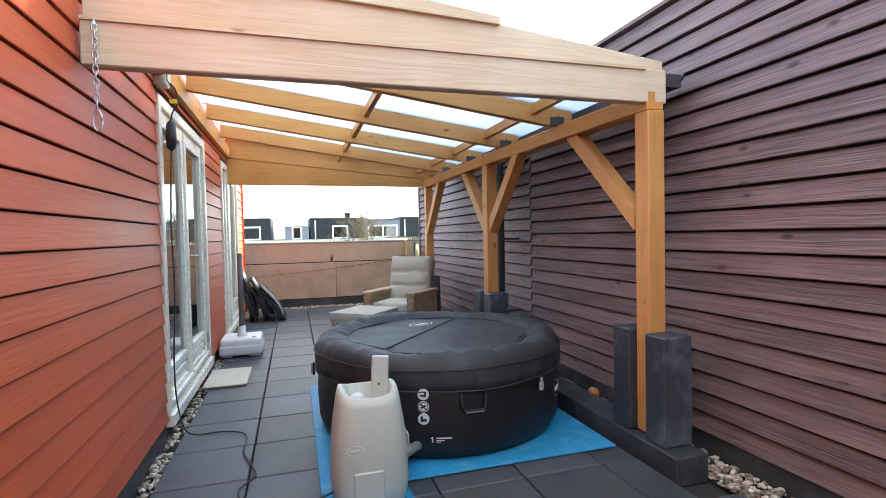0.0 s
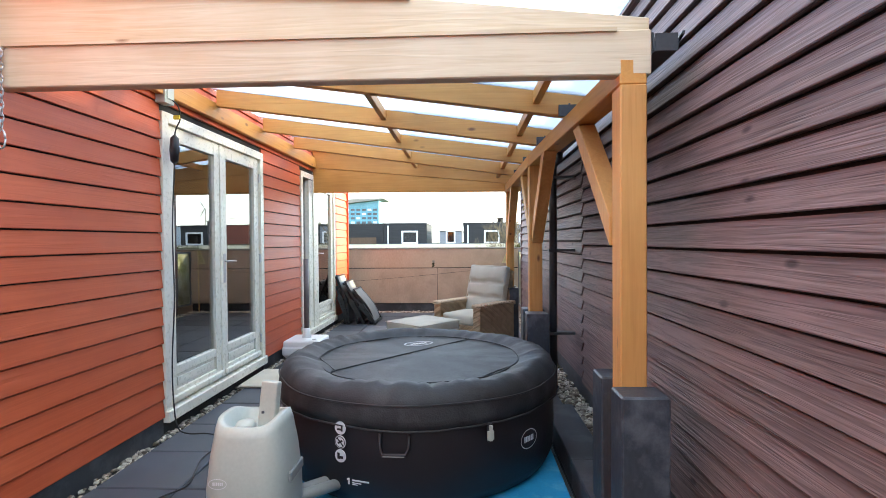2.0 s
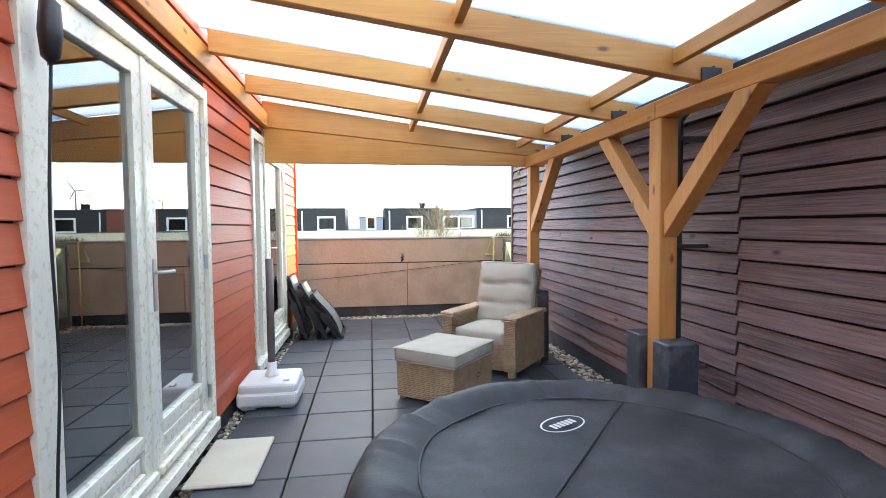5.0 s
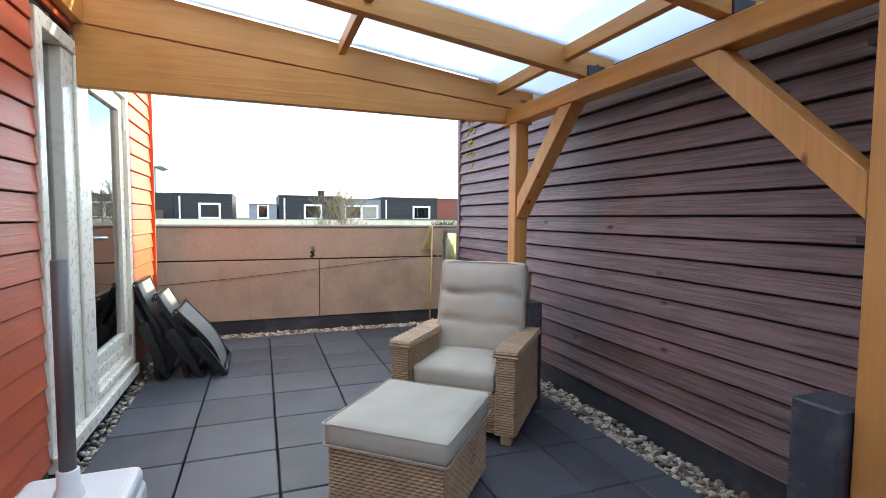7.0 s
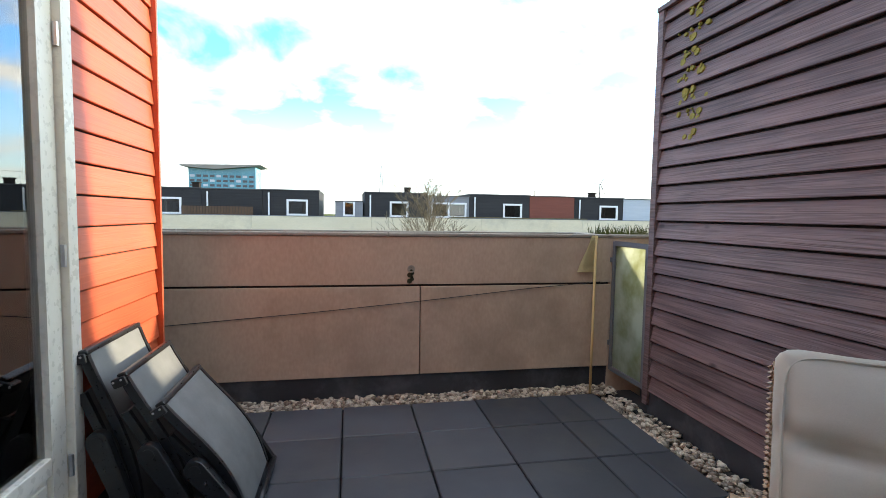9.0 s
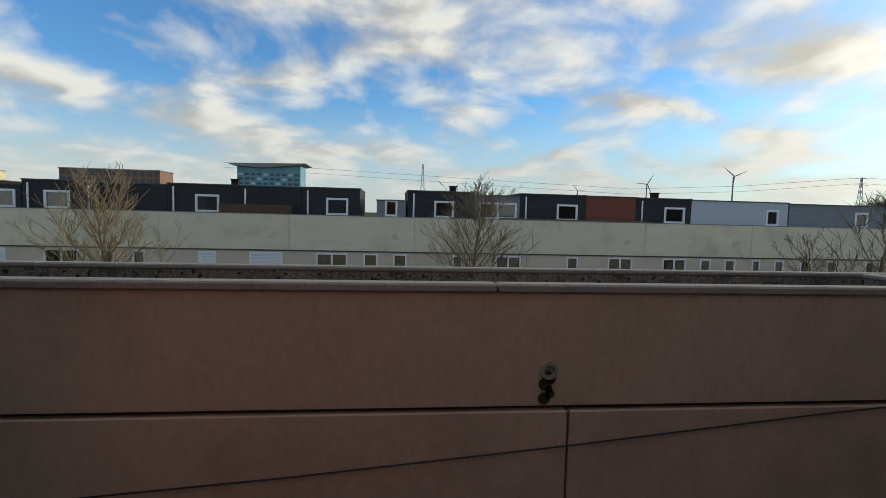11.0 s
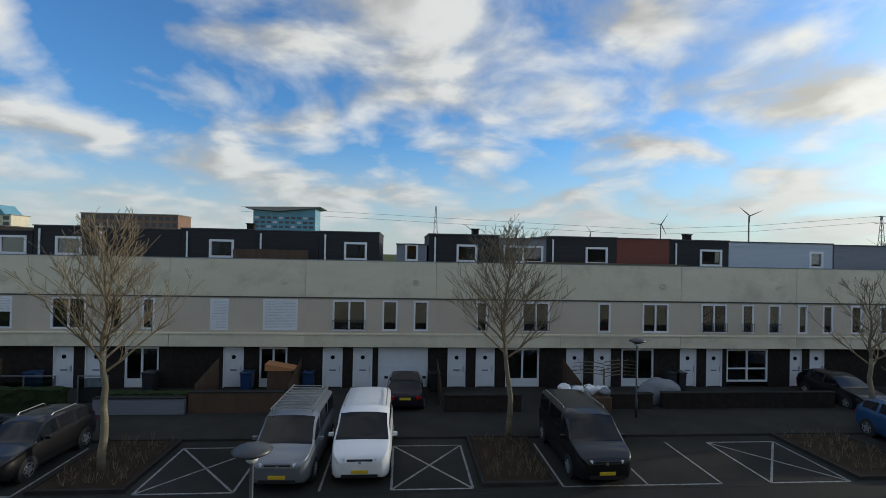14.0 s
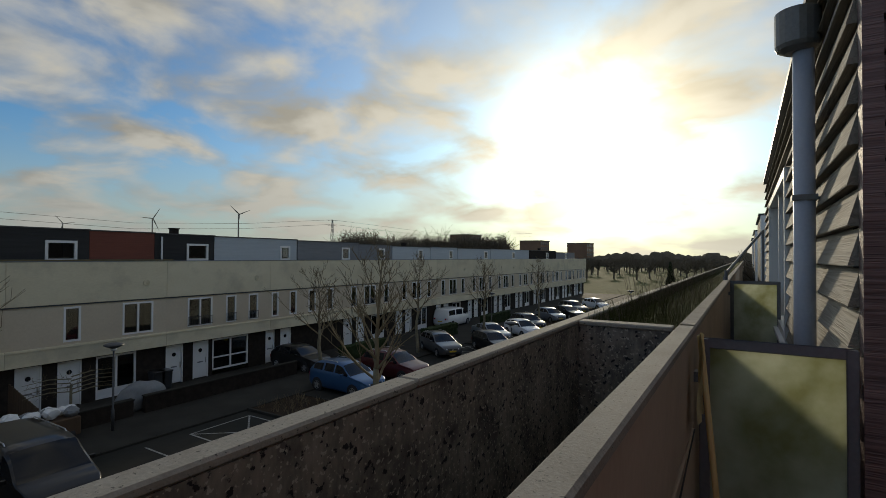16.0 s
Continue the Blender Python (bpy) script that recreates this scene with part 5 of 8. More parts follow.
        arm = part("armrest", bevelled(bm, 0.006, 2), FRAMEDARK, c, "black folded armrest")
        part("arm_cap", (lambda g: tube(g, [p + e * 0.045 + Vector((0, y0 - 0.003, 0)), p + e * 0.045 + Vector((0, y1 + 0.003, 0))], 0.026, 16))(bmesh.new()), BLACKPLASTIC, arm)
    bm = bmesh.new()
    tube(bm, [q + Vector((0, ya - 0.05, 0.004)), q + Vector((0, yb + 0.05, 0.004))], 0.016, 8)
    part("foot_tube", bm, FRAMEDARK, c, smooth=True)
    return c


folded_recliner((0.055, 0.81), (0.255, 0.035), (0.10, 0.50), (0.27, 0.02))
folded_recliner((0.205, 0.71), (0.47, 0.035), (0.285, 0.43), (0.53, 0.02))
folded_recliner((0.352, 0.575), (0.69, 0.035), (0.46, 0.34), (0.72, 0.02))

# ---- obscured glass screen between purple wall and parapet ----
scr = thing("glass_screen", (XP, 9.68, 0.2), "grey framed obscured glass screen green with algae", "glass screen")
part("screen_frame", bevelled(boxes((XP - 0.02, XP + 0.02, 9.43, 9.465, 0.14, 1.225), (XP - 0.02, XP + 0.02, 9.90, 9.936, 0.14, 1.225), (XP - 0.02, XP + 0.02, 9.465, 9.90, 1.19, 1.225), (XP - 0.02, XP + 0.02, 9.465, 9.90, 0.14, 0.175)), 0.003), STEELGREY, scr)
part("pane", boxes((XP - 0.004, XP + 0.004, 9.463, 9.902, 0.173, 1.192)), OBSCURE, scr, "ribbed obscured glass with algae")
for z in (0.35, 1.05):
    part("bracket", boxes((XP - 0.03, XP + 0.03, 9.936, 9.956, z, z + 0.04)), STEELGREY, scr)
far_scr = copy_thing(scr, Matrix.Translation((8.0, 9.68, 0.25)))

stick = thing("bamboo_stick", (3.05, 9.83, 0), "thin bamboo stick with a yellowed cloth, leaning in the corner", "stick")
part("cane", tube(bmesh.new(), [(3.06, 9.78, 0.0), (3.10, 9.85, 0.5), (3.14, 9.92, 1.26)], 0.011, 8), BAMBOO, stick, smooth=True)
bm = bmesh.new()
rows = []
for i in range(7):
    t = i / 6
    rows.append([bm.verts.new((3.15 - 0.02 * i + 0.03 * j * (0.4 + t) - 0.05, 9.915 - 0.008 * math.sin(j * 2 + i), 1.27 - 0.30 * t + 0.01 * math.sin(j * 3))) for j in range(5)])
for r0, r1 in zip(rows, rows[1:]):
    for k in range(4):
        bm.faces.new((r0[k], r0[k + 1], r1[k + 1], r1[k]))
bmesh.ops.solidify(bm, geom=bm.faces[:], thickness=0.005)
part("cloth", bm, RAG, stick, "yellowed cloth", smooth=True)
cord = thing("cord", (1.6, 9.94, 0.7), "thin dark cord stretched along the parapet", "cord")
part("line", tube(bmesh.new(), [(-0.15, 9.942, 0.60), (0.8, 9.94, 0.67), (1.7, 9.94, 0.75), (2.6, 9.94, 0.84), (3.2, 9.945, 0.885)], 0.003, 5), BLACKCABLE, cord)
hole = thing("weep_hole", (1.615, 9.95, 1.0), "rusty drain hole with a streak below in the parapet", "drain hole")
bm = bmesh.new()
lathe(bm, [(0.030, -0.002), (0.030, 0.014), (0.018, 0.014), (0.018, 0.004)], 16, m=Matrix.Translation((1.615, 9.955, 1.0)) @ pose(0, 0, 0, 90))
part("rim", bm, CAPSTONE, hole)
bm = bmesh.new()
for k in range(6):
    disc(bm, 0.012 + 0.004 * (k % 3), Matrix.Translation((1.615 + 0.012 * math.sin(k * 2.2), 9.9535, 0.985 - k * 0.016)) @ pose(0, 0, 0, 90), 0, 0.004, 10)
part("rust", bm, SOIL, hole, "dark rusty growth")

orn = thing("garden_ornament", (3.17, 3.15, 0.02), "small terracotta pebble ornament lying in the gravel", "ornament")
lich = thing("lichen", (XP - 0.02, 9.05, 2.3), "yellow-green lichen patches on the plum boards", "lichen")
lr = random.Random(8)
bm = bmesh.new()
for k in range(70):
    cz = 1.9 + 0.133 * lr.randint(0, 6) + lr.uniform(0.02, 0.10)
    m = Matrix.Translation((XP - 0.0125 - 0.0, 9.05 + lr.gauss(0, 0.06), cz)) @ pose(0, 0, 0, 0, -90 + 9, 0)
    disc(bm, lr.uniform(0.006, 0.026), m, -0.012, 0.004, 9, lr.uniform(0.5, 1.3))
tagged(part("patch", bm, LICHEN, lich), kind="stuff")

bm = bmesh.new()
bmesh.ops.create_icosphere(bm, subdivisions=2, radius=0.05, matrix=Matrix.Translation((3.14, 3.18, 0.085)))
bmesh.ops.create_icosphere(bm, subdivisions=2, radius=0.035, matrix=Matrix.Translation((3.12, 3.13, 0.05)))
bmesh.ops.create_icosphere(bm, subdivisions=2, radius=0.03, matrix=Matrix.Translation((3.18, 3.22, 0.05)))
for v in bm.verts:
    v.co += 0.008 * noise.noise_vector(v.co * 30)
part("body", bm, RUSTED, orn, smooth=True)

# downpipe on the neighbour's street front
npipe = thing("rain_pipe", (4.30, 9.505, 0.02), "pale grey rain pipe with a zinc hopper on the board wall", "rain pipe")
part("pipe", tube(bmesh.new(), [(4.30, 9.505, 0.02), (4.30, 9.505, 2.70)], 0.05, 16), PVC, npipe, smooth=True)
bm = bmesh.new()
lathe(bm, [(0.06, 2.66), (0.095, 2.68), (0.105, 2.70), (0.105, 2.88), (0.098, 2.88)], 20, (4.30, 9.53, 0))
part("hopper", bm, ZINC, npipe, "zinc rain hopper", smooth=False)
for z in (0.6, 1.86):
    part("clip", boxes((4.243, 4.357, 9.45, 9.562, z, z + 0.03), (4.29, 4.31, 9.40, 9.45, z + 0.005, z + 0.02)), ZINC, npipe)
rail = thing("handrail", (8.0, 9.7, 1.2), "thin grey steel rail over the neighbouring balcony screen", "handrail")
part("rail", tube(bmesh.new(), [(8.05, 10.0, 1.28), (8.05, 9.97, 1.38), (9.6, 9.56, 1.95), (9.6, 9.56, 1.2)], 0.018, 8), STEELGREY, rail)
part("rail_post", tube(bmesh.new(), [(8.02, 9.98, 0.0), (8.02, 9.98, 1.40)], 0.018, 8), STEELGREY, rail)


# ---- the street: ground ----
G = -5.68
ground = part("ground", boxes((-1500, 3000, -600, 3000, G - 1.0, G - 0.06)), GRASSY)
tagged(ground, "rough grassland reaching to the horizon", "ground", kind="structure")
road = part("road", boxes((-140, 110, 10.5, 25.2, G - 0.3, G)), ASPHALT)
tagged(road, "dark asphalt street", "road", kind="structure")
parking = part("parking", boxes((-140, 100, 25.2, 29.72, G - 0.3, G + 0.004)), ASPHALT)
tagged(parking, "dark paved parking bays along the street", "parking", kind="structure")
pave = part("pavement", boxes((-140, 100, 29.74, 37.2, G - 0.3, G + 0.07)), PAVING)
tagged(pave, "grey paved footway and front yards", "pavement", kind="structure")
far_path = part("far_path", boxes((100, 240, 16, 20, G - 0.3, G - 0.02)), PAVING)
tagged(far_path, "pale footpath across the far field", "path", kind="structure")
bm = bmesh.new()
for i in range(240):
    x = -139 + i
    box(bm, x, x + 0.985, 29.60, 29.738, G - 0.2, G + 0.085)
k = part("kerb_line", bevelled(bm, 0.01), PAVING)
tagged(k, "grey concrete kerb along the parking bays", "kerb", kind="structure")

lines = thing("bay_marking", (0, 27, G), "worn white painted parking bay lines with crosses", "road marking", kind="structure")


def stripe(p, q, w=0.075):
    p, q = Vector((*p, 0)), Vector((*q, 0))
    d = (q - p).normalized()
    s = Vector((-d.y, d.x, 0)) * w / 2
    bm = bmesh.new()
    vs = [bm.verts.new(v + Vector((0, 0, G + 0.013))) for v in (p + s, p - s, q - s, q + s)]
    bm.faces.new(vs)
    bmesh.ops.recalc_face_normals(bm, faces=bm.faces)
    r = bmesh.ops.extrude_face_region(bm, geom=bm.faces[:])
    for v in [e for e in r["geom"] if isinstance(e, bmesh.types.BMVert)]:
        v.co.z -= 0.004
    part("stripe", bm, LINEPAINT, lines)


for a, b in ((-7.2, -4.3), (0.45, 3.0), (12.9, 15.7), (33.5, 36.2)):
    stripe((a, 28.9), (b, 28.9))
    stripe((a, 25.4), (b, 25.4))
    stripe((a, 25.4), (a, 28.9))
    stripe((b, 25.4), (b, 28.9))
    stripe((a, 25.4), (b, 28.9))
    stripe((a, 28.9), (b, 25.4))
for x in (-18.2, -15.6, -13.0, -10.6, -1.75, 5.9, 8.7, 11.2, 22.6, 27.2):
    stripe((x, 25.4), (x, 29.0))
stripe((-10.6, 25.4), (-13.0, 25.4))
stripe((5.9, 25.4), (11.2, 25.4))
for kx in range(7):
    stripe((28.5 + kx * 0.55, 24.0), (29.2 + kx * 0.55, 22.6), 0.2)

pale = part("pale_paving", boxes((-20.0, -13.2, 21.5, 23.5, G - 0.1, G + 0.005)), CAPSTONE)
tagged(pale, "worn pale paved crossing in the street", "paving", kind="structure")
for kx in range(6):
    stripe((-16.6 + kx * 0.55, 22.1), (-16.1 + kx * 0.55, 23.0), 0.24)

# planting beds with kerbs
for a, b in ((-10.3, -7.5), (3.3, 5.75), (16.1, 19.2), (37.0, 40.0), (50, 53)):
    bed2 = thing("planting_bed", ((a + b) / 2, 27.4, G), "dark bare planting bed with a grey kerb round a tree", "planting bed", "beds between the bays")
    part("earth", bbox(a + 0.12, b - 0.12, 25.6, 29.5, G - 0.1, G + 0.10, 0.03), EARTH, bed2)
    part("bed_kerb", bevelled(boxes((a, a + 0.118, 25.48, 29.6, G - 0.1, G + 0.13), (b - 0.118, b, 25.48, 29.6, G - 0.1, G + 0.13), (a + 0.12, b - 0.12, 25.48, 25.598, G - 0.1, G + 0.13)), 0.01), PAVING, bed2)
    r = random.Random(int(a * 10))
    bm = bmesh.new()
    for i in range(90):
        x, y = r.uniform(a + 0.3, b - 0.3), r.uniform(25.8, 29.3)
        h = r.uniform(0.1, 0.45)
        for q in range(3):
            tube(bm, [(x, y, G + 0.08), (x + r.uniform(-0.15, 0.15), y + r.uniform(-0.15, 0.15), G + 0.08 + h)], [0.006, 0.002], 3, False)
    part("dead_stems", bm, TWIG, bed2)

# ---- terraced houses across the street ----
FY = 36.5
Z_TOP, Z_MID, Z_LOW, Z_DOOR = 1.2, -0.74, -2.62, -3.36
UPPER = [(-30.42, -29.68, "n"), (-27.75, -26.15, "d"), (-25.15, -24.2, "h"), (-23.42, -22.45, "h"), (-20.65, -18.83, "w"), (-17.0, -15.3, "d"), (-14.2, -13.5, "n"), (-12.6, -11.97, "n"),
         (-9.22, -8.3, "s"), (-6.55, -4.78, "s"), (-2.97, -1.24, "b"), (-0.36, 0.44, "n"), (1.3, 2.08, "n"), (4.67, 5.29, "n"), (7.19, 8.71, "d"), (11.45, 12.15, "n"), (13.98, 15.49, "d"),
         (17.39, 18.9, "d"), (19.8, 20.5, "n"), (21.38, 22.1, "n"), (23.17, 23.73, "n"), (24.67, 25.3, "n"), (26.4, 27.1, "n"), (28.2, 28.9, "n")]
LOWER = [(-31.2, -30.2, "d"), (-29.65, -28.6, "d"), (-27.75, -25.9, "f"), (-24.2, -23.2, "d"), (-17.1, -16.1, "d"), (-15.55, -14.5, "d"), (-13.6, -11.9, "f"), (-8.65, -7.6, "d"), (-6.8, -5.35, "f"),
         (-3.5, -2.45, "d"), (-1.9, -0.86, "d"), (-0.6, 2.17, "g"), (3.2, 4.2, "d"), (4.75, 5.8, "d"), (6.4, 8.3, "f"), (9.82, 10.8, "d"), (11.4, 12.38, "d"), (12.99, 14.88, "f"), (16.41, 17.39, "d"),
         (17.98, 18.94, "d"), (19.2, 21.7, "p"), (22.8, 23.76, "d"), (24.25, 25.16, "d")]
HX0, HW = -38.63, 6.85
for kx in range(10, 20):
    a = HX0 + HW * kx
    if kx > 9:
        UPPER += [(a + 1.0, a + 1.7, "n"), (a + 2.6, a + 4.1, "d"), (a + 5.2, a + 5.9, "n")]
        LOWER += [(a + 0.6, a + 1.6, "d"), (a + 2.1, a + 3.1, "d"), (a + 4.0, a + 5.8, "f")]
UPPER = [u for i, u in enumerate(UPPER) if all(u[0] > v[1] + 0.2 or u[1] < v[0] - 0.2 for v in UPPER[:i])]
LOWER = [u for i, u in enumerate(LOWER) if all(u[0] > v[1] + 0.2 or u[1] < v[0] - 0.2 for v in LOWER[:i])]
UPPER += [(-36.5, -35.0, "d"), (-33.6, -32.9, "n")]
LOWER += [(-37, -36, "d"), (-35, -33.4, "f")]


def frame_part(x0, x1, z0, z1, y, w, parent, mullion=False):
    it = [(x0, x0 + w, y, y + 0.09, z0, z1), (x1 - w, x1, y, y + 0.09, z0, z1), (x0 + w, x1 - w, y, y + 0.09, z1 - w, z1), (x0 + w, x1 - w, y, y + 0.09, z0, z0 + w)]
    if mullion:
        c = (x0 + x1) / 2
        it.append((c - w / 2, c + w / 2, y, y + 0.09, z0 + w, z1 - w))
    return part("window_frame", boxes(*it), WHITEPAINT, parent)


for kx in range(20):
    a, b = HX0 + HW * kx, HX0 + HW * (kx + 1)
    h = thing("terraced_house", ((a + b) / 2, FY, G), "cream banded terraced house with white doors and a roof terrace", "house", "terraced houses across the street")
    ups = [u for u in UPPER if a + 0.05 < (u[0] + u[1]) / 2 < b]
    los = [u for u in LOWER if a + 0.05 < (u[0] + u[1]) / 2 < b]
    zu0, zu1 = -2.5, -0.88
    upw = part("upper_band", bbox(a + 0.006, b - 0.006, FY - 0.05, FY + 0.3, Z_MID, Z_TOP, 0.01), BAND, h)
    part("band_cap", boxes((a, b, FY - 0.07, FY + 0.32, Z_TOP + 0.002, Z_TOP + 0.035)), GREYCLAD if kx % 3 else ZINC, upw)
    lim = lambda u: (max(a + 0.01, u[0]), min(b - 0.01, u[1]))
    part("middle_wall", boxes(*[(x0, x1, FY + 0.02, FY + 0.3, z0, z1) for x0, x1, z0, z1 in wall_holes(a, b, Z_LOW, Z_MID - 0.003, [(*lim(u), zu0, zu1) for u in ups])]), MIDWALL, h)
    # added dark strip that stands in for the shadow line under the upper band
    part("shadow_gap", boxes((a, b, FY - 0.035, FY + 0.019, Z_MID - 0.06, Z_MID - 0.002)), GUTTER, h)
    part("lower_band", bbox(a + 0.006, b - 0.006, FY - 0.05, FY + 0.3, Z_DOOR, Z_LOW - 0.003, 0.01), BAND, h)
    part("band_ledge", boxes((a, b, FY - 0.09, FY - 0.052, Z_LOW - 0.10, Z_LOW - 0.04)), BAND, h)
    part("ground_wall", boxes(*[(x0, x1, FY + 0.42, FY + 0.72, z0, z1) for x0, x1, z0, z1 in wall_holes(a, b, G, Z_DOOR + 0.2, [(*lim(u), G + 0.08, -3.47) for u in los])]), DARKBRICK, h)
    # added backing, dark grey in place of an unlit room
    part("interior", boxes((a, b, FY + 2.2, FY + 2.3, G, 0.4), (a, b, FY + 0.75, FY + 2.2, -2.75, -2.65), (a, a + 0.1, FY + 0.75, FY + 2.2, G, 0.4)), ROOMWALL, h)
    part("roof_deck", boxes((a, b, FY + 0.3, FY + 11, 0.0, 0.35)), GUTTER, h)
    part("vent", (lambda m_: lathe(bmesh.new(), [(0.17, 0.0), (0.17, 0.05), (0.13, 0.06), (0.12, 0.03), (0.05, 0.03), (0.04, 0.07)], 16, m=m_))(Matrix.Translation((b - 1.08, FY - 0.05, 0.10)) @ pose(0, 0, 0, 90)), BAND, h, "round overflow spout")
    for x0, x1, t in ups:
        x0, x1 = lim((x0, x1))
        wn = frame_part(x0, x1, zu0, zu1, FY + 0.0, 0.09, h, t in "dbw")
        if t == "s":
            part("roller_shutter", boxes(*[(x0 + 0.05, x1 - 0.05, FY + 0.01, FY + 0.03, zu0 + 0.05 + i * 0.08, zu0 + 0.12 + i * 0.08) for i in range(19)]), WHITEPAINT, wn, "lowered white roller shutter")
        else:
            part("pane", boxes((x0 + 0.085, x1 - 0.085, FY + 0.05, FY + 0.06, zu0 + 0.085, zu1 - 0.085)), FARGLASS, wn)
        if t in "hw":
            part("roller_shutter", boxes(*[(x0 + 0.05, x1 - 0.05, FY - 0.02, FY + 0.0, zu1 - 0.05 - i * 0.08, zu1 + 0.02 - i * 0.08) for i in range(10)]), WHITEPAINT, wn, "half-lowered white roller shutter")
        if t in "bdn" and kx % 2 == 0 or t == "b":
            bm = boxes((x0, x1, FY - 0.06, FY - 0.04, zu0 + 0.52, zu0 + 0.55), (x0, x1, FY - 0.06, FY - 0.04, zu0 + 0.08, zu0 + 0.11))
            n_ = int((x1 - x0) / 0.11)
            for i in range(n_ + 1):
                box(bm, x0 + i * (x1 - x0 - 0.015) / n_, x0 + i * (x1 - x0 - 0.015) / n_ + 0.015, FY - 0.055, FY - 0.04, zu0 + 0.11, zu0 + 0.52)
            part("balustrade", bm, GUTTER, wn)
    for x0, x1, t in los:
        x0, x1 = lim((x0, x1))
        y0 = FY + 0.45
        if t == "d":
            dr = part("door", bevelled(boxes((x0 + 0.05, x1 - 0.05, y0 + 0.03, y0 + 0.08, G + 0.1, -3.53)), 0.01), WHITEPAINT, h)
            part("door_frame", boxes((x0, x0 + 0.06, y0 - 0.03, y0 + 0.1, G + 0.08, -3.47), (x1 - 0.06, x1, y0 - 0.03, y0 + 0.1, G + 0.08, -3.47), (x0, x1, y0 - 0.03, y0 + 0.1, -3.53, -3.47)), WHITEPAINT, h)
            c = (x0 + x1) / 2
            part("door_window", disc(bmesh.new(), 0.11, Matrix.Translation((c, y0 + 0.03, -4.0)) @ pose(0, 0, 0, 90), 0, 0.01, 16), CARGLASS, dr)
            part("letterbox", boxes((c - 0.17, c + 0.17, y0 + 0.015, y0 + 0.03, -4.72, -4.65)), GREYCLAD, dr)
            part("door_handle", boxes((x1 - 0.16, x1 - 0.12, y0 - 0.02, y0 + 0.03, -4.75, -4.45)), GALV, dr)
        elif t == "g":
            dr = part("garage_door", boxes(*[(x0 + 0.04, x1 - 0.04, y0 + 0.03, y0 + 0.08, G + 0.09 + i * 0.21, G + 0.295 + i * 0.21) for i in range(10)]), WHITEPAINT, h)
        else:
            wn = frame_part(x0, x1, G + 0.1 if t == "f" else G + 0.35, -3.47, y0, 0.10, h, True)
            if t == "p":
                part("glazing_rail", boxes((x0, x1, y0 + 0.005, y0 + 0.085, -4.62, -4.54)), WHITEPAINT, wn)
            else:
                part("bottom_panel", boxes((x0 + 0.1, x1 - 0.1, y0 + 0.02, y0 + 0.07, G + 0.2, G + 0.55)), WHITEPAINT, wn)
            part("pane", boxes((x0 + 0.095, x1 - 0.095, y0 + 0.05, y0 + 0.06, G + 0.2, -3.56)), FARGLASS, wn)

# roof pavilions
RY = 38.0
PAV = [(-41, -34.5, 2.7, DARKCLAD, 0, 0), (-33.69, -29.85, 2.75, DARKCLAD, -32.1, -30.9), (-26.35, -22.5, 2.77, DARKBRICK, -24.7, -23.4), (-22.49, -19.0, 2.45, DARKCLAD, -21.9, -19.3), (-18.95, -15.85, 2.75, DARKCLAD, -17.82, -16.52), (-15.84, -11.4, 2.68, DARKCLAD, 0, 0),
       (-11.39, -7.5, 2.76, DARKCLAD, -9.88, -8.61), (-7.49, -4.02, 2.74, DARKCLAD, 0, 0), (-4.0, -0.68, 2.76, DARKCLAD, -2.6, -1.37), (0.3, 2.0, 2.14, GREYCLAD, 0.8, 1.5), (2.12, 6.13, 2.75, DARKCLAD, 3.72, 4.87), (6.14, 8.9, 2.60, GREYCLAD, 6.4, 8.7),
       (8.92, 13.08, 2.76, DARKCLAD, 11.25, 12.53), (13.09, 16.3, 2.74, REDCLAD, 0, 0), (16.32, 19.97, 2.72, DARKCLAD, 18.2, 19.53), (19.98, 26.6, 2.68, BLUECLAD, 25.1, 25.95), (26.7, 33.45, 2.62, GREYCLAD, 31.4, 32.3), (33.5, 38.1, 2.52, GREYCLAD, 36.2, 37.0),
       (38.2, 44.7, 2.45, BLUECLAD, 42.5, 43.3), (44.8, 50.4, 2.5, BLUECLAD, 48.6, 49.4), (50.5, 59, 2.45, BLUECLAD, 57.2, 58.2), (59.1, 72.4, 2.5, BLUECLAD, 66, 67), (72.6, 85, 2.5, DARKBRICK, 80, 81), (85.1, 96, 2.3, GREYCLAD, 90, 91)]
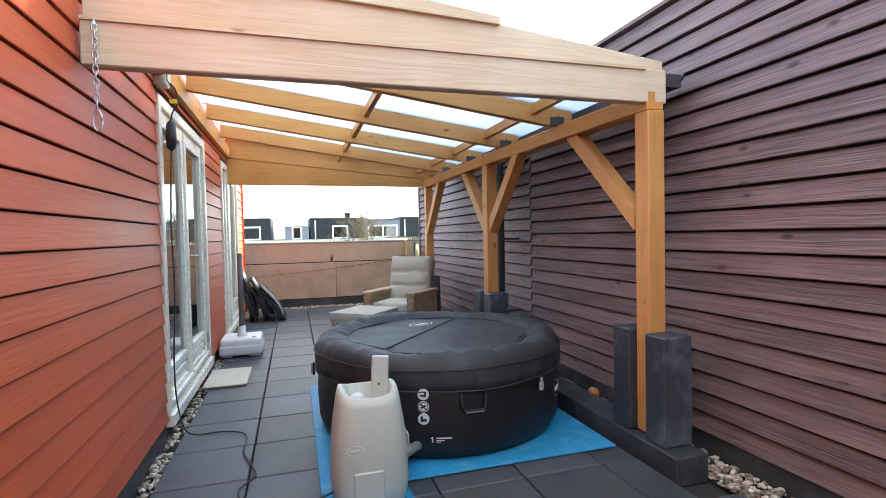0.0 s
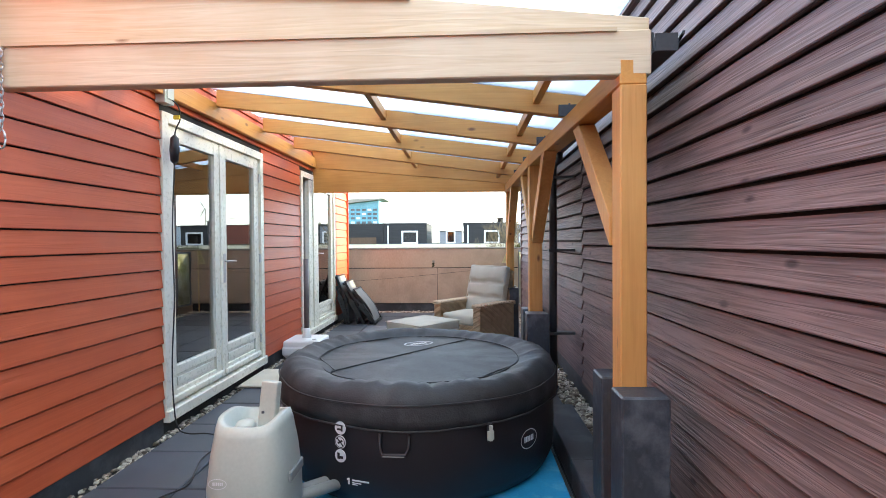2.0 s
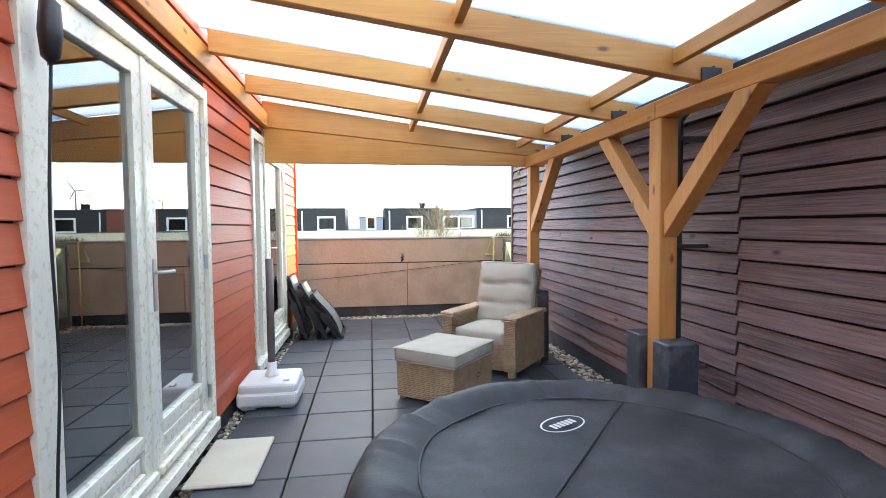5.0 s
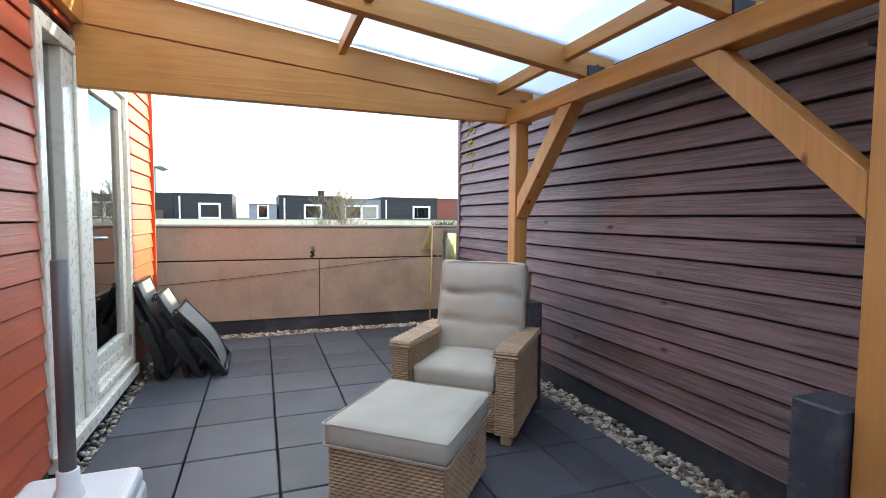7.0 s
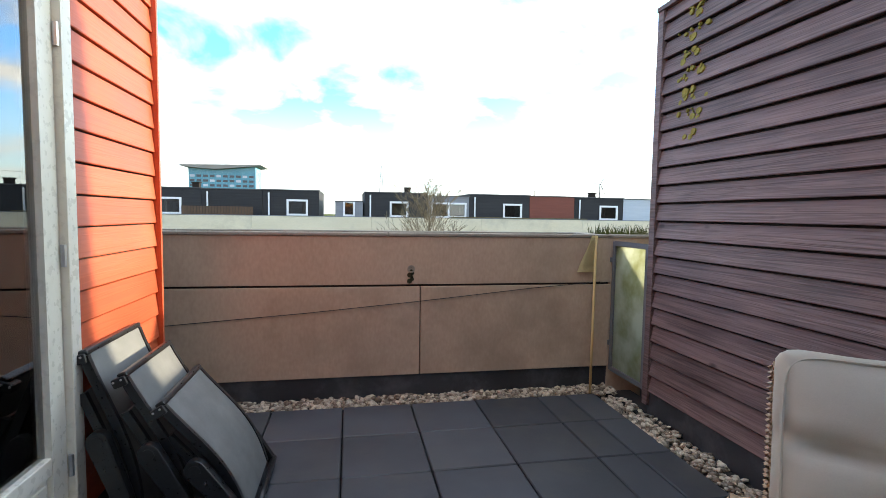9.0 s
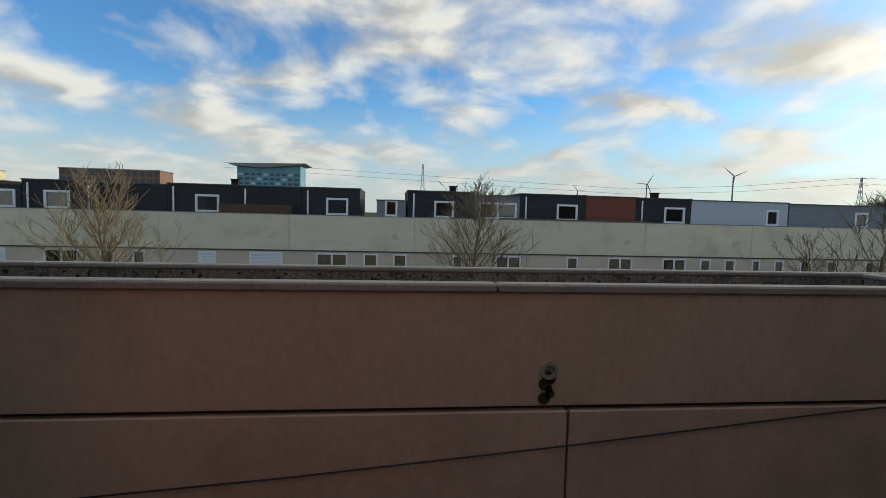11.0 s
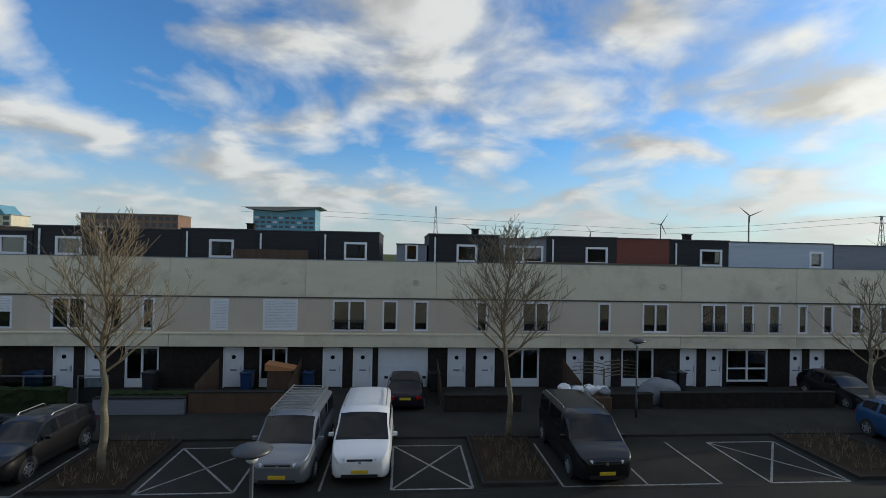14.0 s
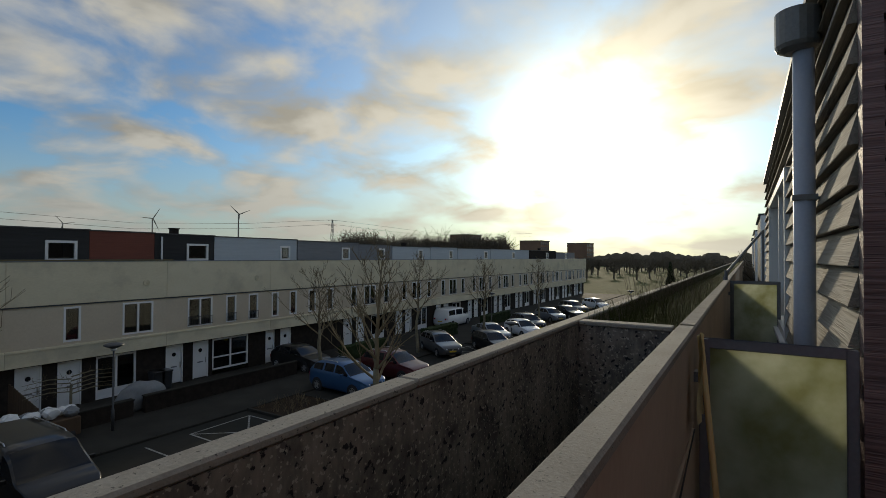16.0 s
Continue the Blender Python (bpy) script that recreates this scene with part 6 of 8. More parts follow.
for i, (a, b, zt, mt, wa, wb) in enumerate(PAV):
    tone = {"black_stained_cladding": "black stained", "dark_brown_brick": "dark brown", "red_brown_cladding": "red-brown", "pale_blue_grey_cladding": "pale blue-grey", "mid_grey_cladding": "mid grey"}[mt.name]
    p = thing("roof_pavilion", ((a + b) / 2, RY, 0.35), tone + " clad flat-roofed pavilion on the house roof", "roof pavilion", "roof pavilions")
    wz0, wz1 = 1.24, 2.2
    holes = [(wa, wb, wz0, wz1)] if wb else []
    part("wall", boxes(*[(x0, x1, RY, RY + 0.25, z0, z1) for x0, x1, z0, z1 in wall_holes(a, b, 0.35, zt, holes)], (a, a + 0.2, RY + 0.25, RY + 6, 0.35, zt), (b - 0.2, b, RY + 0.25, RY + 6, 0.35, zt)), mt, p)
    part("roof", boxes((a - 0.04, b + 0.04, RY - 0.06, RY + 6, zt + 0.002, zt + 0.06)), GUTTER, p)
    bm = boxes(*[(a + 0.005, b - 0.005, RY - 0.02, RY - 0.001, 0.36 + q * 0.16, 0.36 + q * 0.16 + 0.135) for q in range(int((zt - 0.36) / 0.16)) if not (wb and 0.36 + q * 0.16 + 0.135 > wz0 - 0.1 and 0.36 + q * 0.16 < wz1 + 0.1)])
    if len(bm.verts):
        part("cladding", bm, mt, p)
    if wb:
        wn = frame_part(wa - 0.02, wb + 0.02, wz0 - 0.02, wz1 + 0.02, RY - 0.05, 0.12, p, wb - wa > 1.6)
        part("pane", boxes((wa + 0.09, wb - 0.09, RY + 0.02, RY + 0.03, wz0 + 0.09, wz1 - 0.09)), FARGLASS, wn)
        # added grey sheet that stands in for the dim room behind the pane
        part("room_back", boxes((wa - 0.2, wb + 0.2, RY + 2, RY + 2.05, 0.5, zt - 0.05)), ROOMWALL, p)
    if mt is DARKCLAD:
        part("rain_pipe", tube(bmesh.new(), [(a + 0.35, RY - 0.1, 0.4), (a + 0.35, RY - 0.1, zt - 0.15)], 0.05, 8), WHITEPAINT, p)
    if i % 4 == 2:
        part("chimney", boxes((b - 1.2, b - 0.8, RY + 2.5, RY + 2.9, zt + 0.06, zt + 0.45), (b - 1.25, b - 0.75, RY + 2.45, RY + 2.95, zt + 0.45, zt + 0.52)), DARKBRICK, p)
fence = thing("roof_screen", (-5.5, 37.2, 0.4), "weathered wooden screen boards on the roof terrace", "screen")
for i in range(24):
    part("slat", boxes((-8.4 + i * 0.165, -8.25 + i * 0.165, 37.3, 37.33, 1.2, 1.72)), FENCEWOOD, fence)
moss = part("sedum_roof", boxes((7.6, 16.5, FY - 0.02, FY + 1.2, Z_TOP + 0.036, Z_TOP + 0.10)), ROOFMOSS)
tagged(moss, "dry brown moss and sedum along the roof edge", "roof planting", kind="stuff")
st = part("street_sign", bbox(-35.0, -34.0, FY - 0.075, FY - 0.055, -2.98, -2.78, 0.004), SIGNBLUE)
tagged(st, "small blue street name sign on the band", "sign")
bm = bmesh.new()
box(bm, -34.8, -34.2, FY - 0.079, FY - 0.075, -2.91, -2.85)
part("lettering", bm, PRINT, st)

# front yards
YARD = [("hedge", -19.2, -14.2, 33.0, 33.6, 1.05, HEDGE, "clipped dark green hedge"), ("hedge", -30.5, -25.8, 33.2, 33.8, 1.0, HEDGE, "clipped dark green hedge"), ("hedge", -12.6, -8.8, 33.1, 33.7, 0.85, HEDGE, "clipped dark green hedge"),
        ("garden_wall", -12.6, -8.8, 32.6, 32.95, 0.75, GREYCLAD, "low grey garden wall"), ("garden_wall", -8.7, -4.6, 32.8, 33.1, 0.95, FENCEWOOD, "low brown timber fence"), ("garden_wall", 2.7, 6.3, 32.7, 33.0, 0.8, DARKBRICK, "low dark brick garden wall"),
        ("garden_wall", 9.6, 12.8, 33.0, 33.3, 0.75, DARKBRICK, "low dark brick garden wall"), ("garden_wall", 13.3, 22.2, 33.0, 33.25, 0.8, DARKBRICK, "low dark brick garden wall"), ("hedge", 26.5, 31.0, 33.0, 33.7, 1.0, HEDGE, "clipped dark green hedge"), ("hedge", 36, 41.0, 32.5, 33.3, 1.1, HEDGE, "clipped dark green hedge"), ("hedge", 47, 53.0, 32.5, 33.3, 1.1, HEDGE, "clipped dark green hedge")]
for nm, a, b, y0, y1, hh, mt, lb in YARD:
    if nm == "hedge":
        bm = bmesh.new()
        box(bm, a, b, y0, y1, G + 0.05, G + hh)
        bmesh.ops.subdivide_edges(bm, edges=bm.edges, cuts=14, use_grid_fill=True)
        for v in bm.verts:
            v.co += 0.09 * noise.noise_vector(v.co * 4.0)
        ob = part("hedge", bm, mt)
        tagged(ob, lb + " before a house", "hedge")
    else:
        w_ = thing("garden_wall", ((a + b) / 2, y0, G), lb + " before a house", "garden wall")
        part("wall", bbox(a, b, y0, y1, G + 0.05, G + hh, 0.01), mt, w_)
        part("wall_cap", boxes((a - 0.03, b + 0.03, y0 - 0.03, y1 + 0.03, G + hh + 0.002, G + hh + 0.05)), PAVING, w_)
for a, b in ((-30.4, -26.0), (-14.0, -12.7), (-19.0, -15.0)):
    w_ = thing("wind_screen", ((a + b) / 2, 32.9, G), "low glazed screen with grey posts behind a front hedge", "wind screen", "screens before the houses")
    n_ = max(1, round((b - a) / 1.4))
    for k in range(n_ + 1):
        x = a + (b - a) * k / n_
        part("post", bbox(x - 0.03, x + 0.03, 33.86, 33.92, G + 0.07, G + 1.42, 0.006), STEELGREY, w_)
    for k in range(n_):
        part("pane", boxes((a + (b - a) * k / n_ + 0.032, a + (b - a) * (k + 1) / n_ - 0.032, 33.884, 33.896, G + 0.2, G + 1.36)), FARGLASS, w_)
    part("top_rail", bbox(a - 0.03, b + 0.03, 33.855, 33.925, G + 1.422, G + 1.46, 0.006), STEELGREY, w_)
for x in (-19.3, -8.75, -4.55, 2.6, 9.5):
    w_ = thing("yard_fence", (x, 34.8, G), "brown board fence between two front yards", "fence", "fences between yards")
    for i in range(12):
        part("board", boxes((x, x + 0.03, 33.6 + i * 0.25, 33.83 + i * 0.25, G + 0.1, G + 1.15 + 0.05 * i)), FENCEWOOD, w_)


def bin_(x, y, c, lb):
    b = thing("wheelie_bin", (x, y, G + 0.07), lb, "bin")
    bm = bmesh.new()
    prism(bm, [(x - 0.24, G + 0.12), (x + 0.24, G + 0.12), (x + 0.29, G + 1.02), (x - 0.29, G + 1.02)], 1, y - 0.3, y + 0.3)
    part("body", bevelled(bm, 0.02), c, b)
    part("lid", bbox(x - 0.31, x + 0.31, y - 0.35, y + 0.33, G + 1.025, G + 1.10, 0.02), c, b)
    for s in (-0.2, 0.2):
        part("wheel", lathe(bmesh.new(), [(0.1, -0.03), (0.1, 0.03)], 12, m=Matrix.Translation((x + s, y + 0.28, G + 0.17)) @ pose(0, 0, 0, 0, 90)), TYRE, b)


BINBLUE = paint("bin_blue", (0.015, 0.05, 0.13), 0)
BINGREY = paint("bin_grey", (0.03, 0.032, 0.034), 0)
for x, c in ((-4.1, BINBLUE), (-7.2, BINBLUE), (15.6, BINGREY), (-12.0, BINGREY), (2.45, BINGREY), (-17.6, BINBLUE), (16.0, BINGREY)):
    bin_(x, 36.3, c, "blue wheelie bin beside a front door" if c is BINBLUE else "dark grey wheelie bin by a front door")
hut = thing("rabbit_hutch", (-5.3, 35.4, G), "small wooden hutch with an orange felt roof in a yard", "hutch")
part("body", bbox(-5.9, -4.7, 35.1, 35.8, G + 0.4, G + 1.4, 0.02), FENCEWOOD, hut)
bm = bmesh.new()
prism(bm, [(-6.0, G + 1.402), (-4.6, G + 1.402), (-4.6, G + 1.5), (-6.0, G + 1.75)], 1, 35.0, 35.9)
part("roof", bm, RUSTED, hut)
for lx in (-5.85, -4.8):
    part("leg", boxes((lx, lx + 0.06, 35.15, 35.21, G + 0.07, G + 0.4)), FENCEWOOD, hut)
logs = thing("log_store", (-21.6, 36.0, G), "stack of split firewood in a timber store", "log store")
bm = bmesh.new()
r = random.Random(3)
for i in range(9):
    for j in range(10):
        lathe(bm, [(0.06, 0), (0.065, 0.02), (0.065, 0.5)], 6, m=Matrix.Translation((-22.3 + i * 0.15 + r.uniform(-0.02, 0.02), 35.9, G + 0.25 + j * 0.165)) @ pose(0, 0, 0, -90, 0, 0))
part("logs", bm, WICKER, logs)
part("store_frame", boxes((-22.5, -22.42, 35.85, 36.5, G + 0.07, G + 2.0), (-21.0, -20.92, 35.85, 36.5, G + 0.07, G + 2.0), (-22.5, -20.92, 35.8, 36.55, G + 2.0, G + 2.06)), FENCEWOOD, logs)
# skip with rubbish bags, covered motorbike, fallen toy
skip = thing("rubbish_pile", (9.2, 32.6, G), "wooden crate trailer heaped with white rubbish bags", "rubbish pile")
part("crate", bevelled(boxes((8.1, 10.3, 31.9, 33.1, G + 0.25, G + 0.95)), 0.03), FENCEWOOD, skip)
for lx in (8.3, 10.0):
    part("wheel", lathe(bmesh.new(), [(0.2, -0.08), (0.2, 0.08)], 14, m=Matrix.Translation((lx, 32.0, G + 0.27)) @ pose(0, 0, 0, 0, 90)), TYRE, skip)
for i in range(12):
    bm = bmesh.new()
    c_ = Vector((8.35 + (i % 4) * 0.55 + r.uniform(-0.1, 0.1), 32.2 + (i // 4) * 0.3, G + 1.02 + r.uniform(0, 0.2)))
    bmesh.ops.create_icosphere(bm, subdivisions=2, radius=0.28, matrix=Matrix.Translation(c_) @ Matrix.Diagonal((1, 0.9, 0.7, 1)))
    for v in bm.verts:
        v.co += 0.09 * noise.noise_vector(v.co * 5 + Vector((i, 0, 0)))
    part("bag", bm, WHITEPAINT if i % 3 else TARP, skip)
bm = bmesh.new()
bmesh.ops.create_icosphere(bm, subdivisions=4, radius=1.0, matrix=Matrix.Translation((13.6, 33.9, G + 0.55)) @ Matrix.Diagonal((1.15, 0.45, 0.75, 1)))
for v in bm.verts:
    v.co.z = max(v.co.z, G + 0.072)
    v.co += 0.10 * noise.noise_vector(v.co * 2.2)
    v.co.z = max(v.co.z, G + 0.072)
tc_ = part("covered_motorbike", bm, TARP, smooth=True)
tagged(tc_, "motorbike under a wrinkled grey tarpaulin", "covered motorbike")
toy = thing("fallen_toy", (18.6, 26.4, G), "small white garden ornament lying on the planting bed", "ornament")
part("body", tube(bmesh.new(), [(18.2, 26.3, G + 0.16), (18.5, 26.35, G + 0.22), (18.9, 26.4, G + 0.18), (19.05, 26.5, G + 0.3)], [0.06, 0.11, 0.08, 0.03], 8), WHITEP, toy, smooth=True)


# ---- street lamps ----
def street_lamp(x, y, h=3.55):
    l = thing("street_lamp", (x, y, G), "slim dark post lamp with a mushroom hood", "street lamp", "street lamps")
    part("post", tube(bmesh.new(), [(x, y, G), (x, y, G + 0.9), (x, y, G + 0.92), (x, y, G + h)], [0.06, 0.06, 0.04, 0.035], 10), GUTTER, l, smooth=True)
    bm = bmesh.new()
    lathe(bm, [(0.06, h - 0.16), (0.16, h - 0.12), (0.36, h - 0.03), (0.38, h), (0.30, h + 0.05), (0.12, h + 0.09), (0.02, h + 0.1)], 22, (x, y, G))
    part("hood", bm, GUTTER, l, smooth=True)
    part("lens", lathe(bmesh.new(), [(0.05, h - 0.25), (0.11, h - 0.2), (0.12, h - 0.15), (0.05, h - 0.14)], 14, (x, y, G)), HEADLAMP, l, smooth=True)


for x, y in ((-2.1, 19.6), (11.38, 31.8), (-15.6, 30.4), (26.6, 20.9), (46, 31.5), (58, 20.5), (-32, 20)):
    street_lamp(x, y)


# ---- cars ----
PROFILES = {
    # length, width, height, then as shares of the length: screen base, roof front, rear window top and base; bonnet and boot heights
    "hatch": (4.05, 1.75, 1.50, 0.25, 0.43, 0.86, 0.965, 0.92, 1.0),
    "sedan": (4.70, 1.82, 1.44, 0.28, 0.45, 0.73, 0.88, 0.88, 1.02),
    "suv": (4.30, 1.82, 1.60, 0.25, 0.41, 0.88, 0.97, 1.00, 1.08),
    "crossover": (4.70, 1.90, 1.62, 0.21, 0.42, 0.74, 0.93, 0.94, 1.12),
    "wagon": (4.60, 1.80, 1.50, 0.27, 0.44, 0.90, 0.97, 0.92, 1.0),
    "van": (5.0, 1.93, 1.92, 0.165, 0.33, 0.95, 0.985, 1.12, 1.2),
}


def along(pts, s):
    """A value between given (place, value) pairs, eased at the corners."""
    def lin(u):
        u = min(max(u, pts[0][0]), pts[-1][0])
        for (a, p), (b, q) in zip(pts, pts[1:]):
            if u <= b:
                return p + (q - p) * (u - a) / (b - a)
        return pts[-1][1]
    return sum(lin(s + o) for o in (-0.018, -0.009, 0.0, 0.009, 0.018)) / 5 if 0.02 < s < 0.98 else lin(s)


def make_car(kind, colour, at, label, rack=False, half_glass=True):
    """Nose towards -y at y = 0, tail at y = length, on z = 0."""
    L_, W_, H_, s0, s1, s2, s3, zb, zboot = PROFILES[kind]
    van = kind == "van"
    c = thing("van" if van else "car", (0, 0, 0), label, "van" if van else "car", "parked cars")
    w = W_ / 2
    zbelt = zb + 0.04
    rw = w * (0.88 if van else 0.72)
    top = [(0, zb - 0.34), (0.015, zb - 0.20), (0.06, zb - 0.09), (s0 * 0.75, zb + 0.0), (s0, zb + 0.05), (s1, H_ - 0.08), (s1 + 0.09, H_), ((s1 + s2) / 2 + 0.04, H_ - 0.005), (s2, H_ - (0.04 if van else 0.10)), (s3, zboot), (0.992, zboot - 0.05), (1, zboot - 0.22)]
    belt = [(0, zb - 0.38), (0.015, zb - 0.25), (0.06, zb - 0.14), (s0, zb - 0.02), (s1, zbelt), (s2, zbelt + 0.05), (s3, zboot - 0.06), (1, zboot - 0.26)]
    width = [(0, 0.70), (0.02, 0.86), (0.06, 0.94), (0.16, 0.985), (0.30, 1.0), (0.75, 1.0), (0.92, 0.97), (0.98, 0.90), (1, 0.80)]
    under = [(0, 0.34), (0.03, 0.23), (0.1, 0.19), (0.9, 0.20), (0.97, 0.26), (1, 0.36)]
    def section(u):
        y, hw, z0, zbe, zt = u * L_, w * along(width, u), along(under, u), along(belt, u), along(top, u)
        g_ = max(0.03, zt - zbe)
        roof = hw * (1 - (1 - rw / w) * min(1.0, g_ / 0.5))
        ws = hw * 0.945
        mid = lambda f: ws + (roof - ws) * f
        half = [(hw * 0.90, z0), (hw * 0.985, z0 + 0.10), (hw, z0 + 0.45 * (zbe - z0)), (hw * 0.99, zbe - 0.09), (ws, zbe), (mid(0.12), zbe + g_ * 0.10), (mid(0.84), zbe + g_ * 0.82), (mid(1.0) * 0.93, zbe + g_ * 0.95), (roof * 0.5, zt + 0.005), (0.0, zt + 0.015)]
        return [(-x, y, z) for x, z in half] + [(x, y, z) for x, z in half[-2::-1]]
    spans = [(s0 + 0.035, s1 + 0.10), (s1 + 0.125, min(s2 - 0.14, 0.70)), (min(s2 - 0.11, 0.73), s2 + 0.015)] if not van else [(s0 + 0.04, 0.37)] + ([(0.40, 0.66), (0.69, 0.93)] if half_glass else [])
    cuts = sorted({0.0, 0.015, 1.0, 0.985, s0, s1, s2, s3, *[round(e, 4) for sp in spans for e in sp], *[round(0.03 * k + 0.03, 4) for k in range(32)]})
    cuts = [u for k, u in enumerate(cuts) if k == 0 or u - cuts[k - 1] > 1e-3]
    skins = {}
    def face(key, quad_):
        bm, seen = skins.setdefault(key, (bmesh.new(), {}))
        vs = []
        for q in quad_:
            k = tuple(round(v, 5) for v in q)
            if k not in seen:
                seen[k] = bm.verts.new(q)
            if seen[k] not in vs:
                vs.append(seen[k])
        if len(vs) > 2:
            bm.faces.new(vs)
    secs = [section(u) for u in cuts]
    n_ = len(secs[0])
    for (u0, r0), (u1, r1) in zip(zip(cuts, secs), zip(cuts[1:], secs[1:])):
        um = (u0 + u1) / 2
        for k in range(n_):
            key = "body"
            j = k if k < 9 else n_ - 2 - k
            if 0 <= j <= 8:
                if j in (7, 8) and s0 + 0.004 < um < s1:
                    key = "windscreen"
                elif j in (7, 8) and s2 < um < s3 - 0.01 and not van:
                    key = "rear_window"
                elif j == 5:
                    for q, (e0, e1) in enumerate(spans):
                        if e0 < um < e1:
                            key = "side_window", q, k < 9
            face(key, (r0[k], r0[(k + 1) % n_], r1[(k + 1) % n_], r1[k]))
    face("body", secs[0][::-1])
    face("body", secs[-1])
    for key, (bm, _) in skins.items():
        bmesh.ops.recalc_face_normals(bm, faces=bm.faces)
        part(key if isinstance(key, str) else key[0], bm, colour if key == "body" else CARGLASS, c, smooth=True)
    for sd in (-1, 1):
        part("headlight", bbox(-0.19, 0.19, -0.03, 0.10, -0.07, 0.07, 0.03, 2, Matrix.Translation((sd * w * 0.66, 0.10, zb - 0.30)) @ pose(0, 0, 0, -12, 0, sd * 22)), HEADLAMP, c)
        part("tail_light", bbox(-0.14, 0.14, -0.06, 0.03, -0.09, 0.09, 0.02, 1, Matrix.Translation((sd * w * 0.72, L_ - 0.03, zboot - 0.28)) @ pose(0, 0, 0, 0, 0, -sd * 14)), TAILRED, c)
        part("wing_mirror", bbox(-0.09, 0.09, -0.05, 0.06, -0.06, 0.06, 0.02, 2, Matrix.Translation((sd * (w + 0.09), s0 * L_ + 0.42, zbelt + 0.06))), colour, c)
        for ys_ in (0.19, 0.81):
            wr = 0.33 if kind in ("van", "suv") else 0.31
            m = Matrix.Translation((sd * (w - 0.09), ys_ * L_, wr)) @ pose(0, 0, 0, 0, 90 * sd)
            wh = part("wheel", lathe(bmesh.new(), [(wr - 0.10, -0.10), (wr - 0.02, -0.10), (wr, -0.06), (wr, 0.06), (wr - 0.02, 0.10), (wr - 0.10, 0.105)], 24, m=m), TYRE, c, smooth=False)
            bm = bmesh.new()
            lathe(bm, [(wr - 0.10, 0.09), (wr - 0.115, 0.112), (wr - 0.14, 0.10), (0.06, 0.112), (0.02, 0.116)], 20, m=m)
            for q in range(5):
                aa = q * 2 * math.pi / 5
                box(bm, 0.05, wr - 0.12, -0.025, 0.025, 0.105, 0.122, m @ pose(0, 0, 0, 0, 0, math.degrees(aa)))
            part("rim", bm, RIM, wh)
            part("wheel_arch", lathe(bmesh.new(), [(wr + 0.05, -0.12), (wr + 0.06, 0.085), (wr + 0.03, 0.096), (0.1, 0.096)], 28, m=m), TYRE, c)
    part("grille", bbox(-w * 0.42, w * 0.42, 0.005, 0.06, zb - 0.42, zb - 0.26, 0.02), BLACKPLASTIC, c)
    part("lower_grille", bbox(-w * 0.60, w * 0.60, -0.004, 0.07, 0.28, 0.42, 0.02), BLACKPLASTIC, c)
    part("badge", disc(bmesh.new(), 0.05, Matrix.Translation((0, 0.004, zb - 0.34)) @ pose(0, 0, 0, 90), 0, 0.02, 14), RIM, c)
    part("number_plate", bbox(-0.26, 0.26, -0.022, -0.005, 0.43, 0.54, 0.004), PLATE, c, "yellow number plate")
    part("number_plate", bbox(-0.26, 0.26, L_ - 0.0, L_ + 0.018, 0.62, 0.73, 0.004), PLATE, c, "yellow number plate")
    if rack:
        bm = boxes((-w * 0.72, -w * 0.68, 1.6, L_ - 0.3, H_ + 0.10, H_ + 0.14), (w * 0.68, w * 0.72, 1.6, L_ - 0.3, H_ + 0.10, H_ + 0.14))
        for i in range(9):
            yy_ = 1.7 + i * (L_ - 2.2) / 8
            box(bm, -w * 0.72, w * 0.72, yy_, yy_ + 0.05, H_ + 0.12, H_ + 0.15)
        part("roof_rack", bm, GALV, c, "aluminium roof rack")
        part("rack_foot", boxes(*[(sx * w * 0.70 - 0.02, sx * w * 0.70 + 0.02, yy_, yy_ + 0.04, H_ - 0.05, H_ + 0.1) for sx in (-1, 1) for yy_ in (1.8, L_ - 0.6)]), GALV, c)
    elif kind in ("suv", "wagon", "van"):
        for sx in (-1, 1):
            part("roof_rail", tube(bmesh.new(), [(sx * rw * 0.86, s1 * L_ + 0.45, H_ - 0.03), (sx * rw * 0.86, s1 * L_ + 0.55, H_ + 0.03), (sx * rw * 0.86, s2 * L_ - 0.4, H_ + 0.02), (sx * rw * 0.86, s2 * L_ - 0.3, H_ - 0.04)], 0.018, 6), GALV, c)
    c.matrix_basis = at
    return c


CP = {n: paint("paint_" + n, v, m_) for n, v, m_ in (("black", (0.006, 0.006, 0.007), 0.0), ("white", (0.72, 0.73, 0.74), 0.0), ("navy", (0.008, 0.014, 0.028), 0.1), ("silver", (0.20, 0.22, 0.245), 0.5), ("blue", (0.03, 0.10, 0.22), 0.4), ("dark_red", (0.085, 0.014, 0.014), 0.3), ("red", (0.22, 0.02, 0.02), 0.2), ("grey", (0.09, 0.095, 0.10), 0.4), ("plum", (0.02, 0.012, 0.02), 0.3))}
GC = G + 0.005


def park(kind, colour, x, y, rz, label, **kw):
    make_car(kind, CP[colour], pose(x, y, GC, 0, 0, rz), label, **kw)


